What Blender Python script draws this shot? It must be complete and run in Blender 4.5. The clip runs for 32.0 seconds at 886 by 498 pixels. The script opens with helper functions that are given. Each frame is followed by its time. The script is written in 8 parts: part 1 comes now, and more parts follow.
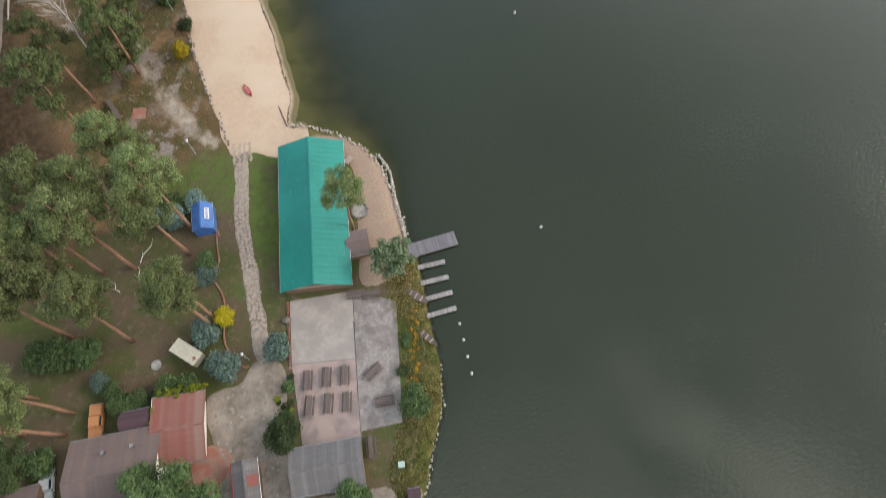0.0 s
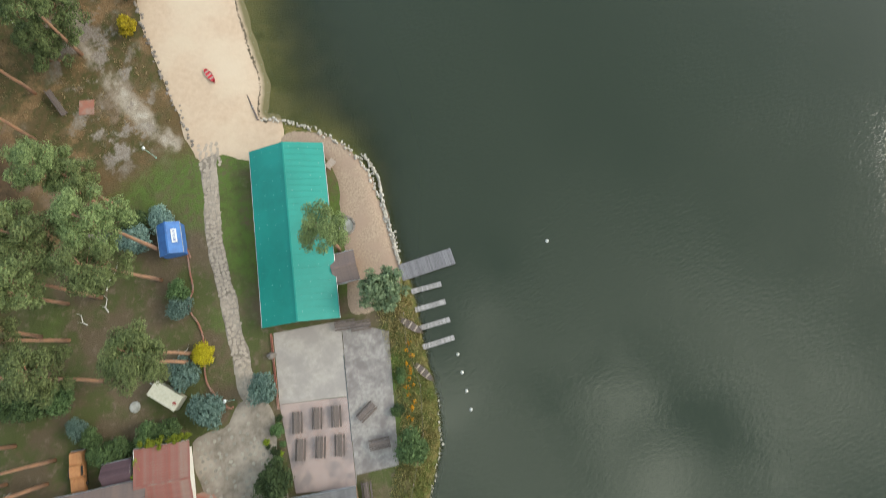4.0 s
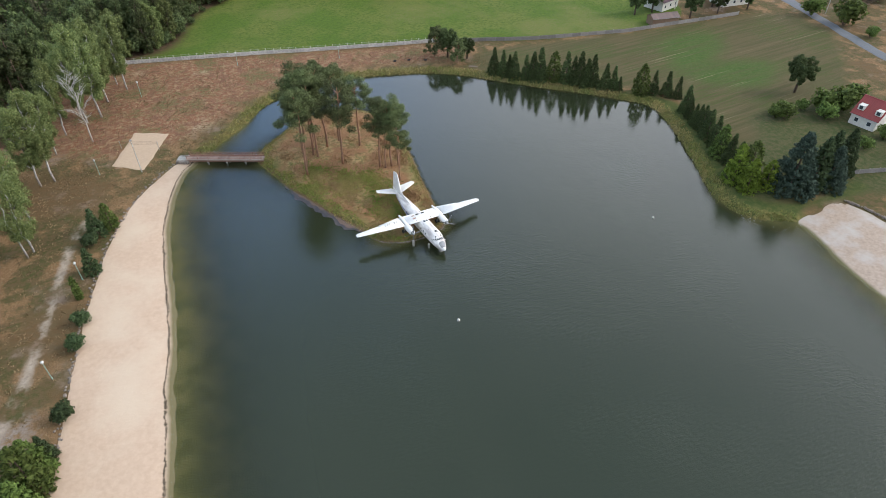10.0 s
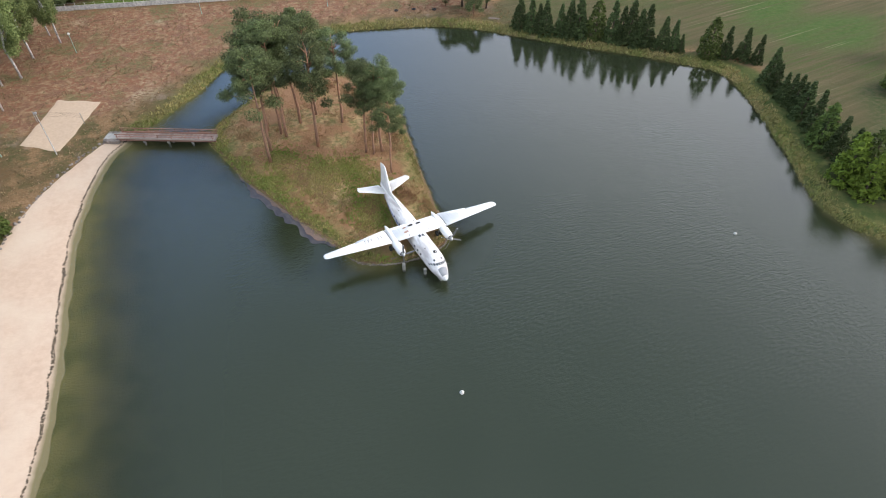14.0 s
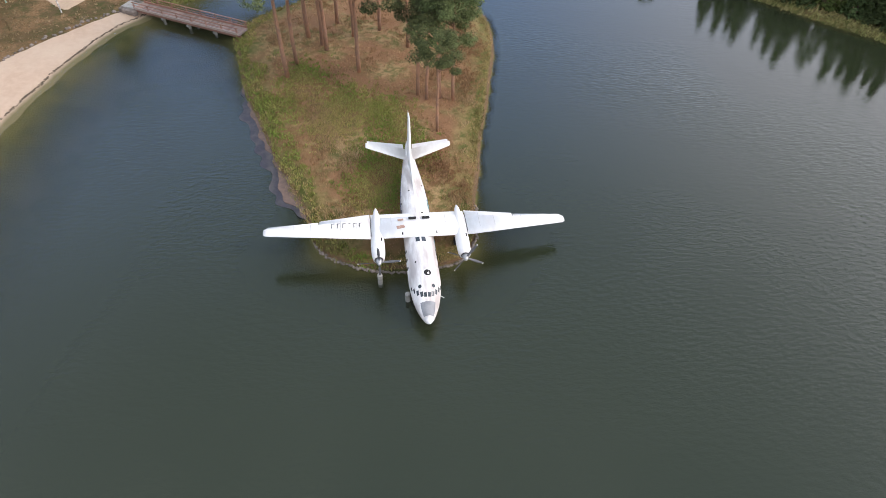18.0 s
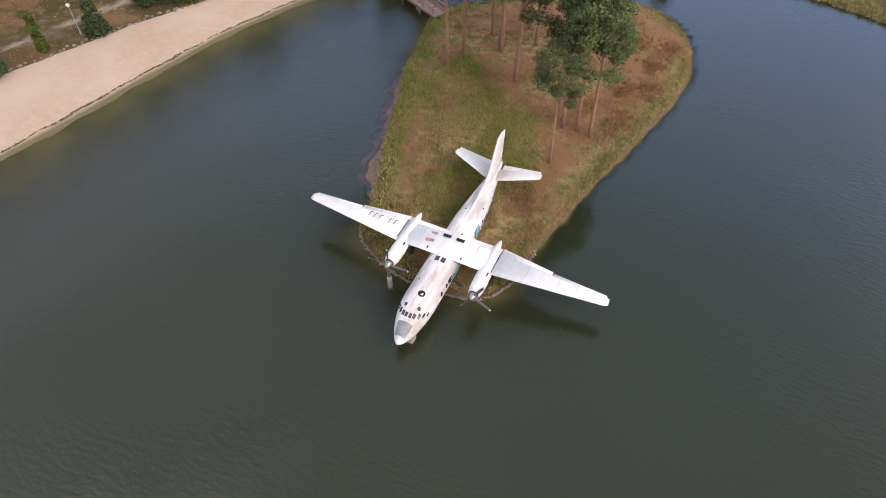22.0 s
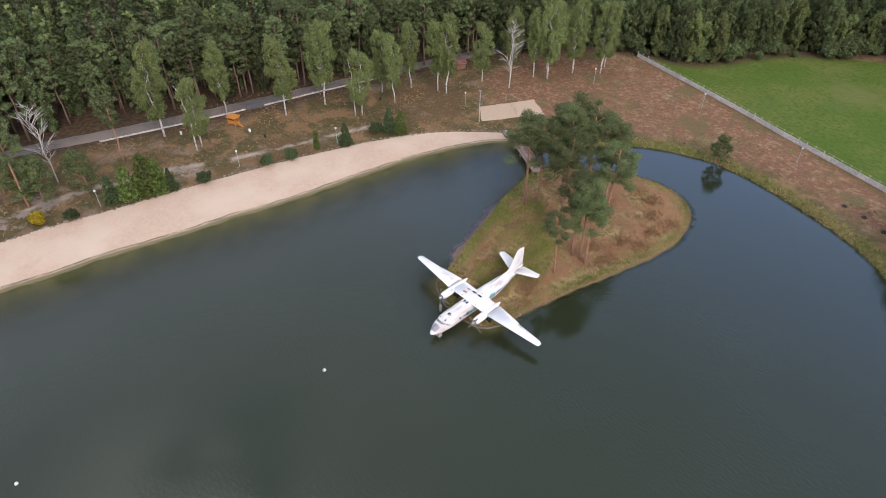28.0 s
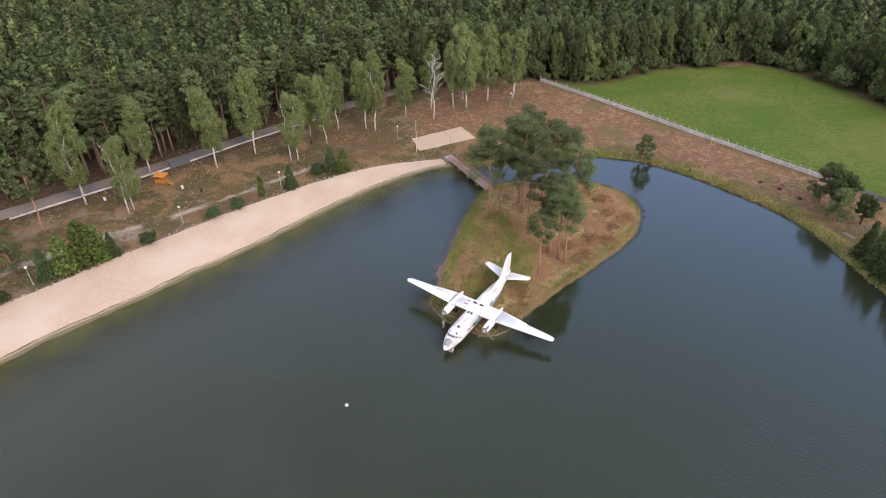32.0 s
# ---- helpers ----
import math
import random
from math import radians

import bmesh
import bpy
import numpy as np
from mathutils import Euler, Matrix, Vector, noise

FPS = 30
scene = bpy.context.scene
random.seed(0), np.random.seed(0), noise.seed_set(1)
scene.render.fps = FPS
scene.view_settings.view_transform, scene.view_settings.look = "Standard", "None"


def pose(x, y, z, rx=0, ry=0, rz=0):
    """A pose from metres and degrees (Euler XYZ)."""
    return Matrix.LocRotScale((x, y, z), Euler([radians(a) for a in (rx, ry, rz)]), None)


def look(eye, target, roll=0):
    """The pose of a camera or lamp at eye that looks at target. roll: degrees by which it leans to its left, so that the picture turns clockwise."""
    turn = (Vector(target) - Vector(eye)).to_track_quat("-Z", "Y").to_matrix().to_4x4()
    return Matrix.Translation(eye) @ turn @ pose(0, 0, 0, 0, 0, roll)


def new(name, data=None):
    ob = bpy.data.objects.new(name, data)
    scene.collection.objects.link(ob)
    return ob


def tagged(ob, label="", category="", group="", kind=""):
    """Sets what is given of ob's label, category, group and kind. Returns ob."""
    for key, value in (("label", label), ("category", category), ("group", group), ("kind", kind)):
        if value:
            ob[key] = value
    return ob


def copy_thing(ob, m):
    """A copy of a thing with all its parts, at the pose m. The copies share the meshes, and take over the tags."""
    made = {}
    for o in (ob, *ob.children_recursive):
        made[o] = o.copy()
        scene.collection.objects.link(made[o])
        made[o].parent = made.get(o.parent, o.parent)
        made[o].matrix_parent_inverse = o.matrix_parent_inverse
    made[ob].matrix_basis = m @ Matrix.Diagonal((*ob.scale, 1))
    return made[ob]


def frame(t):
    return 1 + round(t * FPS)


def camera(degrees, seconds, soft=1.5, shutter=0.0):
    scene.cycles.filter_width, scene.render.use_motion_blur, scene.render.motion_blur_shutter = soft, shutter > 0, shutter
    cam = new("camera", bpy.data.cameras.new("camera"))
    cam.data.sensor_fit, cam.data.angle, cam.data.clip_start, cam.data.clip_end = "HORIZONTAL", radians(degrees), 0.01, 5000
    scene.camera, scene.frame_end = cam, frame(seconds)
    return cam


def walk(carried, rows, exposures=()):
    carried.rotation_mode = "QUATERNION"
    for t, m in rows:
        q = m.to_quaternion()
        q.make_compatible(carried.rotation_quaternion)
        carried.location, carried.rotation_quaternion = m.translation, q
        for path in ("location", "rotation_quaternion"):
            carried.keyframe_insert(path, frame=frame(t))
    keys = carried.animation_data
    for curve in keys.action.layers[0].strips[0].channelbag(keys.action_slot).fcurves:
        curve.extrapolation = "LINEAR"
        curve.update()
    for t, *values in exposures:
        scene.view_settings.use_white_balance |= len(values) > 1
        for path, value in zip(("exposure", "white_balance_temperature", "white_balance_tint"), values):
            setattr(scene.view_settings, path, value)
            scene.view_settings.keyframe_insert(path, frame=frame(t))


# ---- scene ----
cam = camera(72.0, 32.0, soft=0.75, shutter=0.4)
# seconds, place, heading, tilt, lean
PATH = [
    (0, -75.43, -138.78, 90.73, -29.80, -66.90, 0.00),
    (0.5, -73.99, -136.36, 90.63, -29.86, -75.53, 0.00),
    (1, -72.54, -134.02, 90.23, -30.20, -80.42, -0.00),
    (1.5, -71.12, -131.72, 89.76, -30.46, -83.31, -0.00),
    (2, -69.64, -129.13, 89.42, -30.69, -85.27, -0.00),
    (2.5, -68.13, -126.47, 89.12, -30.80, -86.79, -0.00),
    (4.5, -61.81, -116.05, 87.90, -30.38, -72.89, -0.00),
    (5, -60.47, -113.97, 87.22, -30.14, -66.31, 0.01),
    (5.5, -59.16, -111.73, 86.54, -30.16, -59.54, 0.01),
    (6, -57.99, -109.73, 85.95, -30.31, -52.94, 0.14),
    (6.5, -56.74, -107.56, 85.24, -30.28, -48.33, 0.14),
    (7, -55.64, -105.74, 84.12, -30.25, -45.37, 0.15),
    (7.5, -54.09, -103.42, 83.36, -30.17, -43.67, 0.16),
    (8, -52.89, -100.99, 82.83, -30.23, -42.51, 0.11),
    (8.5, -51.56, -98.74, 82.17, -30.16, -41.54, 0.14),
    (9, -50.55, -96.62, 81.44, -30.24, -40.73, 0.15),
    (10, -47.63, -92.08, 80.31, -30.09, -39.81, 0.11),
    (11, -45.34, -87.76, 78.77, -30.19, -39.24, 0.13),
    (11.5, -44.14, -85.50, 79.40, -30.22, -40.03, 0.04),
    (12, -43.65, -84.67, 79.57, -30.24, -40.36, 0.05),
    (12.5, -40.63, -79.23, 76.52, -30.34, -41.24, 0.14),
    (13, -36.99, -73.74, 73.01, -30.03, -42.18, 0.15),
    (13.5, -32.96, -68.68, 69.38, -29.19, -43.04, 0.05),
    (14, -28.94, -63.93, 65.71, -28.02, -43.83, -0.08),
    (14.5, -25.12, -59.32, 61.89, -26.71, -44.54, -0.11),
    (15, -22.25, -55.18, 58.30, -25.71, -45.08, 0.20),
    (15.5, -19.90, -51.70, 55.21, -24.71, -45.57, 0.83),
    (16, -16.94, -48.61, 52.23, -22.81, -46.07, 1.37),
    (16.5, -13.33, -45.64, 49.28, -19.92, -46.65, 1.72),
    (17, -9.61, -43.08, 46.73, -16.34, -47.20, 1.88),
    (17.5, -6.33, -41.74, 45.35, -12.38, -47.55, 1.81),
    (18, -3.52, -41.43, 45.07, -8.35, -47.71, 1.63),
    (18.5, -0.93, -41.15, 45.00, -4.37, -47.81, 1.49),
    (19, 1.57, -40.59, 44.83, -0.43, -47.86, 1.37),
    (19.5, 4.01, -39.95, 44.70, 3.57, -47.85, 1.24),
    (20, 6.36, -39.20, 44.58, 7.64, -47.83, 1.07),
    (20.5, 8.64, -38.30, 44.32, 11.78, -47.75, 0.84),
    (21, 10.80, -37.25, 43.87, 15.88, -47.55, 0.62),
    (21.5, 12.93, -36.02, 43.45, 20.14, -47.39, 0.35),
    (22, 15.04, -34.56, 43.23, 24.64, -47.39, -0.05),
    (22.5, 17.04, -32.84, 43.18, 29.30, -47.58, -0.50),
    (23, 18.91, -30.96, 43.13, 34.03, -47.77, -0.97),
    (23.5, 20.60, -29.02, 43.04, 38.79, -47.86, -1.45),
    (24, 21.92, -27.18, 42.92, 43.24, -47.93, -1.85),
    (24.5, 22.99, -26.13, 43.10, 46.63, -47.78, -1.92),
    (25, 24.52, -26.89, 44.50, 48.25, -47.12, -1.41),
    (25.5, 26.82, -29.61, 47.17, 48.18, -45.82, -0.51),
    (26, 30.57, -33.76, 51.11, 47.84, -44.05, -0.03),
    (26.5, 36.19, -39.25, 57.04, 47.91, -42.36, -0.13),
    (27, 43.65, -46.93, 64.84, 47.66, -40.62, -0.18),
    (27.5, 50.86, -55.03, 72.30, 47.00, -38.94, -0.07),
    (28, 52.05, -58.03, 76.51, 46.08, -38.95, 0.22),
    (28.5, 51.13, -59.44, 75.80, 44.86, -38.10, 0.06),
    (29, 50.09, -61.44, 75.44, 43.31, -37.44, 0.08),
    (29.5, 48.77, -63.64, 75.16, 41.60, -36.89, 0.02),
    (30, 47.13, -65.89, 74.54, 39.75, -36.26, -0.11),
    (30.5, 45.36, -67.90, 73.91, 37.92, -35.68, -0.23),
    (31, 43.61, -69.88, 73.42, 36.06, -35.15, -0.26),
    (31.5, 41.64, -71.67, 72.59, 34.21, -34.59, -0.26),
    (32, 39.69, -72.95, 70.89, 32.57, -33.89, -0.55),
]
# seconds, stops, kelvin, tint
EXPOSURES = [(0.0, 0.13, 6850, 14), (1.5, 0.5, 6900, 1), (3.0, 0.46, 6900, 2), (6.0, 0.07, 6300, 10), (9.0, 0.2, 6350, 13), (14.0, 0.43, 6400, 16), (17.0, 0.33, 6500, 18), (20.0, 0.21, 6700, 23), (22.0, 0.07, 6900, 26), (25.0, -0.04, 6950, 27), (28.0, 0.17, 6450, 23), (32.0, 0.31, 6650, 24)]
walk(cam, [(t, pose(x, y, z, 90 + tilt, 0, head) @ pose(0, 0, 0, 0, 0, lean)) for t, x, y, z, head, tilt, lean in PATH], EXPOSURES)

# ---- world and sun ----
SUN_EL, SUN_AZ = 36, 112
world = bpy.data.worlds.new("sky")
scene.world = world
world.use_nodes = True
wn, wl = world.node_tree.nodes, world.node_tree.links
wn.clear()
sky = wn.new("ShaderNodeTexSky")
sky.sky_type, sky.sun_disc = "NISHITA", False
sky.sun_elevation, sky.sun_rotation = radians(SUN_EL), radians(SUN_AZ)
sky.air_density, sky.dust_density = 1.2, 3.0
co = wn.new("ShaderNodeTexCoord")
flat = wn.new("ShaderNodeMapping")
flat.inputs["Scale"].default_value, flat.inputs["Location"].default_value = (1, 1, 1.6), (0.37, 0.12, 0.0)
puffs = wn.new("ShaderNodeTexNoise")
puffs.inputs["Scale"].default_value, puffs.inputs["Detail"].default_value, puffs.inputs["Roughness"].default_value = 7.0, 7, 0.55
ramp = wn.new("ShaderNodeValToRGB")
ramp.color_ramp.elements[0].position, ramp.color_ramp.elements[1].position = 0.44, 0.64
grey = wn.new("ShaderNodeMix")
grey.data_type = "RGBA"
grey.inputs["A"].default_value = (1.7, 2.6, 3.7, 1)
grey.inputs["B"].default_value = (13.5, 14.2, 13.2, 1)
mixed = wn.new("ShaderNodeMix")
mixed.data_type = "RGBA"
mixed.inputs["Factor"].default_value = 0.85
back = wn.new("ShaderNodeBackground")
back.inputs["Strength"].default_value = 0.20
wout = wn.new("ShaderNodeOutputWorld")
wl.new(co.outputs["Generated"], flat.inputs["Vector"])
wl.new(flat.outputs["Vector"], puffs.inputs["Vector"])
wl.new(puffs.outputs["Fac"], ramp.inputs["Fac"])
# the cloud thins out towards the horizon
axes = wn.new("ShaderNodeSeparateXYZ")
wl.new(co.outputs["Generated"], axes.inputs["Vector"])
thin = wn.new("ShaderNodeMapRange")
thin.interpolation_type = "SMOOTHSTEP"
thin.inputs["From Min"].default_value, thin.inputs["From Max"].default_value = 0.45, 0.86
thin.inputs["To Min"].default_value = 0.12
wl.new(axes.outputs["Z"], thin.inputs["Value"])
cover = wn.new("ShaderNodeMath")
cover.operation = "MULTIPLY"
wl.new(ramp.outputs["Color"], cover.inputs[0])
high = wn.new("ShaderNodeMapRange")
high.interpolation_type = "SMOOTHSTEP"
high.inputs["From Min"].default_value, high.inputs["From Max"].default_value = 0.70, 0.86
high.inputs["To Min"].default_value = 0.05
wl.new(axes.outputs["Z"], high.inputs["Value"])
# the broken cloud lies south of the zenith
lean_x = wn.new("ShaderNodeMath")
lean_x.operation = "MULTIPLY"
lean_x.inputs[1].default_value = -0.35
wl.new(axes.outputs["X"], lean_x.inputs[0])
lean_y = wn.new("ShaderNodeMath")
lean_y.operation = "MULTIPLY_ADD"
lean_y.inputs[1].default_value = -1.0
wl.new(axes.outputs["Y"], lean_y.inputs[0])
wl.new(lean_x.outputs[0], lean_y.inputs[2])
south = wn.new("ShaderNodeMapRange")
south.interpolation_type = "SMOOTHSTEP"
south.inputs["From Min"].default_value, south.inputs["From Max"].default_value = -0.26, 0.04
south.inputs["To Min"].default_value = 0.06
wl.new(lean_y.outputs[0], south.inputs["Value"])
broken = wn.new("ShaderNodeMath")
broken.operation = "MULTIPLY"
wl.new(high.outputs["Result"], broken.inputs[0])
wl.new(south.outputs["Result"], broken.inputs[1])
wl.new(broken.outputs[0], cover.inputs[1])
haze = wn.new("ShaderNodeMix")
haze.data_type = "RGBA"
haze.inputs["B"].default_value = (2.4, 3.2, 3.7, 1)
north = wn.new("ShaderNodeMapRange")
north.interpolation_type = "SMOOTHSTEP"
north.inputs["From Min"].default_value, north.inputs["From Max"].default_value = 0.25, 0.85
wl.new(axes.outputs["Y"], north.inputs["Value"])
opening = wn.new("ShaderNodeMix")
opening.data_type = "RGBA"
opening.inputs["A"].default_value, opening.inputs["B"].default_value = (5.8, 6.6, 7.8, 1), (3.4, 5.6, 9.8, 1)
wl.new(north.outputs["Result"], opening.inputs["Factor"])
east = wn.new("ShaderNodeMapRange")
east.interpolation_type = "SMOOTHSTEP"
east.inputs["From Min"].default_value, east.inputs["From Max"].default_value = 0.15, 0.68
wl.new(axes.outputs["X"], east.inputs["Value"])
sunward = wn.new("ShaderNodeMix")
sunward.data_type = "RGBA"
sunward.inputs["B"].default_value = (10.5, 11.0, 11.5, 1)
wl.new(east.outputs["Result"], sunward.inputs["Factor"])
wl.new(opening.outputs["Result"], sunward.inputs["A"])
wl.new(sunward.outputs["Result"], haze.inputs["A"])
wl.new(thin.outputs["Result"], haze.inputs["Factor"])
wl.new(haze.outputs["Result"], grey.inputs["A"])
wl.new(cover.outputs[0], grey.inputs["Factor"])
wl.new(sky.outputs["Color"], mixed.inputs["A"])
wl.new(grey.outputs["Result"], mixed.inputs["B"])
wl.new(mixed.outputs["Result"], back.inputs["Color"])
wl.new(back.outputs["Background"], wout.inputs["Surface"])
sun = new("sun", bpy.data.lights.new("sun", "SUN"))
sun.data.energy, sun.data.angle, sun.data.color = 1.5, radians(20), (1.0, 0.96, 0.9)
sun.matrix_world = look((0, 0, 0), (-math.sin(radians(SUN_AZ)) * math.cos(radians(SUN_EL)), -math.cos(radians(SUN_AZ)) * math.cos(radians(SUN_EL)), -math.sin(radians(SUN_EL)))) @ pose(0, 0, 0)
sun.location = (0, 0, 120)


# ---- materials ----
def material(name, colour, rough=0.8, metal=0.0, second=None, scale=4.0, fine=None, bump=0.3, spread=0.0, third=None, big=0.12, coords="Object", stretch=(1, 1, 1), island=False, bump_size=0.02, spec=0.4):
    """Principled surface: colour broken by a grain noise into second, and by a wide noise into third."""
    m = bpy.data.materials.new(name)
    m.use_nodes = True
    n, l = m.node_tree.nodes, m.node_tree.links
    b = n["Principled BSDF"]
    b.inputs["Roughness"].default_value, b.inputs["Metallic"].default_value = rough, metal
    b.inputs["Specular IOR Level"].default_value = spec
    tc = n.new("ShaderNodeTexCoord")
    mp = n.new("ShaderNodeMapping")
    mp.inputs["Scale"].default_value = stretch
    l.new(tc.outputs[coords], mp.inputs["Vector"])
    second = second or tuple(c * 0.72 for c in colour)
    g = n.new("ShaderNodeTexNoise")
    g.inputs["Scale"].default_value, g.inputs["Detail"].default_value, g.inputs["Roughness"].default_value = scale, 6, 0.62
    l.new(mp.outputs["Vector"], g.inputs["Vector"])
    r = n.new("ShaderNodeMapRange")
    r.inputs["From Min"].default_value, r.inputs["From Max"].default_value = 0.35, 0.65
    l.new(g.outputs["Fac"], r.inputs["Value"])
    mix = n.new("ShaderNodeMix")
    mix.data_type = "RGBA"
    mix.inputs["A"].default_value, mix.inputs["B"].default_value = (*colour, 1), (*second, 1)
    l.new(r.outputs["Result"], mix.inputs["Factor"])
    last = mix.outputs["Result"]
    if third:
        w = n.new("ShaderNodeTexNoise")
        w.inputs["Scale"].default_value, w.inputs["Detail"].default_value = scale * big, 4
        l.new(mp.outputs["Vector"], w.inputs["Vector"])
        r2 = n.new("ShaderNodeMapRange")
        r2.inputs["From Min"].default_value, r2.inputs["From Max"].default_value = 0.45, 0.66
        l.new(w.outputs["Fac"], r2.inputs["Value"])
        mix2 = n.new("ShaderNodeMix")
        mix2.data_type = "RGBA"
        mix2.inputs["B"].default_value = (*third, 1)
        l.new(r2.outputs["Result"], mix2.inputs["Factor"])
        l.new(last, mix2.inputs["A"])
        last = mix2.outputs["Result"]
    if spread:
        hs = n.new("ShaderNodeHueSaturation")
        src = n.new("ShaderNodeNewGeometry").outputs["Random Per Island"] if island else n.new("ShaderNodeObjectInfo").outputs["Random"]
        rr = n.new("ShaderNodeMapRange")
        rr.inputs["To Min"].default_value, rr.inputs["To Max"].default_value = 1 - spread, 1 + spread
        l.new(src, rr.inputs["Value"])
        l.new(rr.outputs["Result"], hs.inputs["Value"])
        l.new(last, hs.inputs["Color"])
        last = hs.outputs["Color"]
    l.new(last, b.inputs["Base Color"])
    if bump:
        bp = n.new("ShaderNodeBump")
        bp.inputs["Strength"].default_value, bp.inputs["Distance"].default_value = bump, bump_size
        l.new(g.outputs["Fac"], bp.inputs["Height"])
        l.new(bp.outputs["Normal"], b.inputs["Normal"])
    return m


def foliage(name, light, dark, patch=0.0, spread=0.3, through_light=0.25):
    """Leaf surface: colour differs leaf by leaf and tree by tree, some light passes through."""
    m = bpy.data.materials.new(name)
    m.use_nodes = True
    n, l = m.node_tree.nodes, m.node_tree.links
    b = n["Principled BSDF"]
    b.inputs["Roughness"].default_value, b.inputs["Specular IOR Level"].default_value = 0.75, 0.15
    geo = n.new("ShaderNodeNewGeometry")
    info = n.new("ShaderNodeObjectInfo")
    mix = n.new("ShaderNodeMix")
    mix.data_type = "RGBA"
    mix.inputs["A"].default_value, mix.inputs["B"].default_value = (*dark, 1), (*light, 1)
    l.new(geo.outputs["Random Per Island"], mix.inputs["Factor"])
    hs = n.new("ShaderNodeHueSaturation")
    rr = n.new("ShaderNodeMapRange")
    rr.inputs["To Min"].default_value, rr.inputs["To Max"].default_value = 1 - spread, 1 + spread
    l.new(info.outputs["Random"], rr.inputs["Value"])
    l.new(rr.outputs["Result"], hs.inputs["Value"])
    rh = n.new("ShaderNodeMapRange")
    rh.inputs["To Min"].default_value, rh.inputs["To Max"].default_value = 0.485, 0.51
    l.new(info.outputs["Random"], rh.inputs["Value"])
    l.new(rh.outputs["Result"], hs.inputs["Hue"])
    l.new(mix.outputs["Result"], hs.inputs["Color"])
    if patch:
        # whole trees differ from their neighbours
        tc = n.new("ShaderNodeTexCoord")
        mp = n.new("ShaderNodeMapping")
        mp.inputs["Scale"].default_value = (1, 1, 0.15)
        g = n.new("ShaderNodeTexNoise")
        g.inputs["Scale"].default_value, g.inputs["Detail"].default_value = 0.16, 2
        l.new(tc.outputs["Object"], mp.inputs["Vector"])
        l.new(mp.outputs["Vector"], g.inputs["Vector"])
        pr = n.new("ShaderNodeMapRange")
        pr.inputs["From Min"].default_value, pr.inputs["From Max"].default_value = 0.3, 0.7
        pr.inputs["To Min"].default_value, pr.inputs["To Max"].default_value = 1 - patch, 1 + patch
        l.new(g.outputs["Fac"], pr.inputs["Value"])
        l.new(pr.outputs["Result"], hs.inputs["Value"])
    l.new(hs.outputs["Color"], b.inputs["Base Color"])
    tr = n.new("ShaderNodeBsdfTranslucent")
    l.new(hs.outputs["Color"], tr.inputs["Color"])
    ms = n.new("ShaderNodeMixShader")
    ms.inputs["Fac"].default_value = through_light
    l.new(b.outputs["BSDF"], ms.inputs[1])
    l.new(tr.outputs["BSDF"], ms.inputs[2])
    l.new(ms.outputs["Shader"], n["Material Output"].inputs["Surface"])
    return m


# ---- plan of the shores ----
WEST_SHORE = [(-67.9, -70.8), (-65.2, -66), (-63.6, -58), (-60.6, -42), (-58, -29), (-54.6, -14), (-51.5, 2), (-49, 19), (-45.5, 34), (-41, 45), (-36.2, 51)]
NORTH_SHORE = [(-30.3, 54.9), (-20, 63.3), (-10, 73), (2, 77.6), (12, 77.5), (23, 75), (33, 71.5), (42, 67), (48, 62), (53, 56), (62, 45), (72.5, 33.3), (80, 24), (84, 17)]
EAST_SHORE = [(82, 9), (76, -2.5), (70.4, -12.5), (64.6, -22.4), (63.3, -28.4), (65.5, -34.5), (72, -39.8), (70, -48), (67, -58), (65, -68), (63, -80), (60, -105), (50, -135), (26, -158), (-8, -171), (-33, -176.5), (-42, -178.5)]
SOUTH_SHORE = [(-64, -181), (-82, -170), (-88, -158), (-86.5, -150), (-83.4, -142.9), (-80.5, -139.6), (-76.3, -135.6), (-73, -131.8), (-68.6, -126.8), (-66, -121.7), (-64.3, -116.6), (-62, -108.2), (-60.2, -100), (-58.6, -92), (-57.8, -87), (-58.9, -81.6), (-61.5, -77), (-65.2, -73.2)]
ISLAND = [(-10.3, 1), (-8.6, -1.1), (-5.6, -2.7), (-2.2, -3.5), (1.2, -3.4), (4.3, -2.5), (6, 0.3), (6.7, 4.6), (7.7, 9), (9.2, 15), (11, 22), (12.6, 29), (14.6, 37), (15.2, 43), (14.4, 49), (12.4, 54.4), (8.6, 58.2), (3.5, 60), (-2, 59.6), (-8, 57), (-15, 52), (-20.5, 47), (-22.4, 42.8), (-21.2, 36.5), (-19.4, 28.5), (-17, 21.5), (-14.6, 13.5), (-12.7, 8.2), (-11.4, 5)]


def smooth_loop(points, steps=4):
    """A closed Catmull-Rom line through the points."""
    p = np.array(points, float)
    a, b, c, d = np.roll(p, 1, 0), p, np.roll(p, -1, 0), np.roll(p, -2, 0)
    out = []
    for k in range(steps):
        t = k / steps
        out.append(0.5 * (2 * b + (c - a) * t + (2 * a - 5 * b + 4 * c - d) * t * t + (3 * b - a - 3 * c + d) * t ** 3))
    return np.stack(out, 1).reshape(-1, 2)


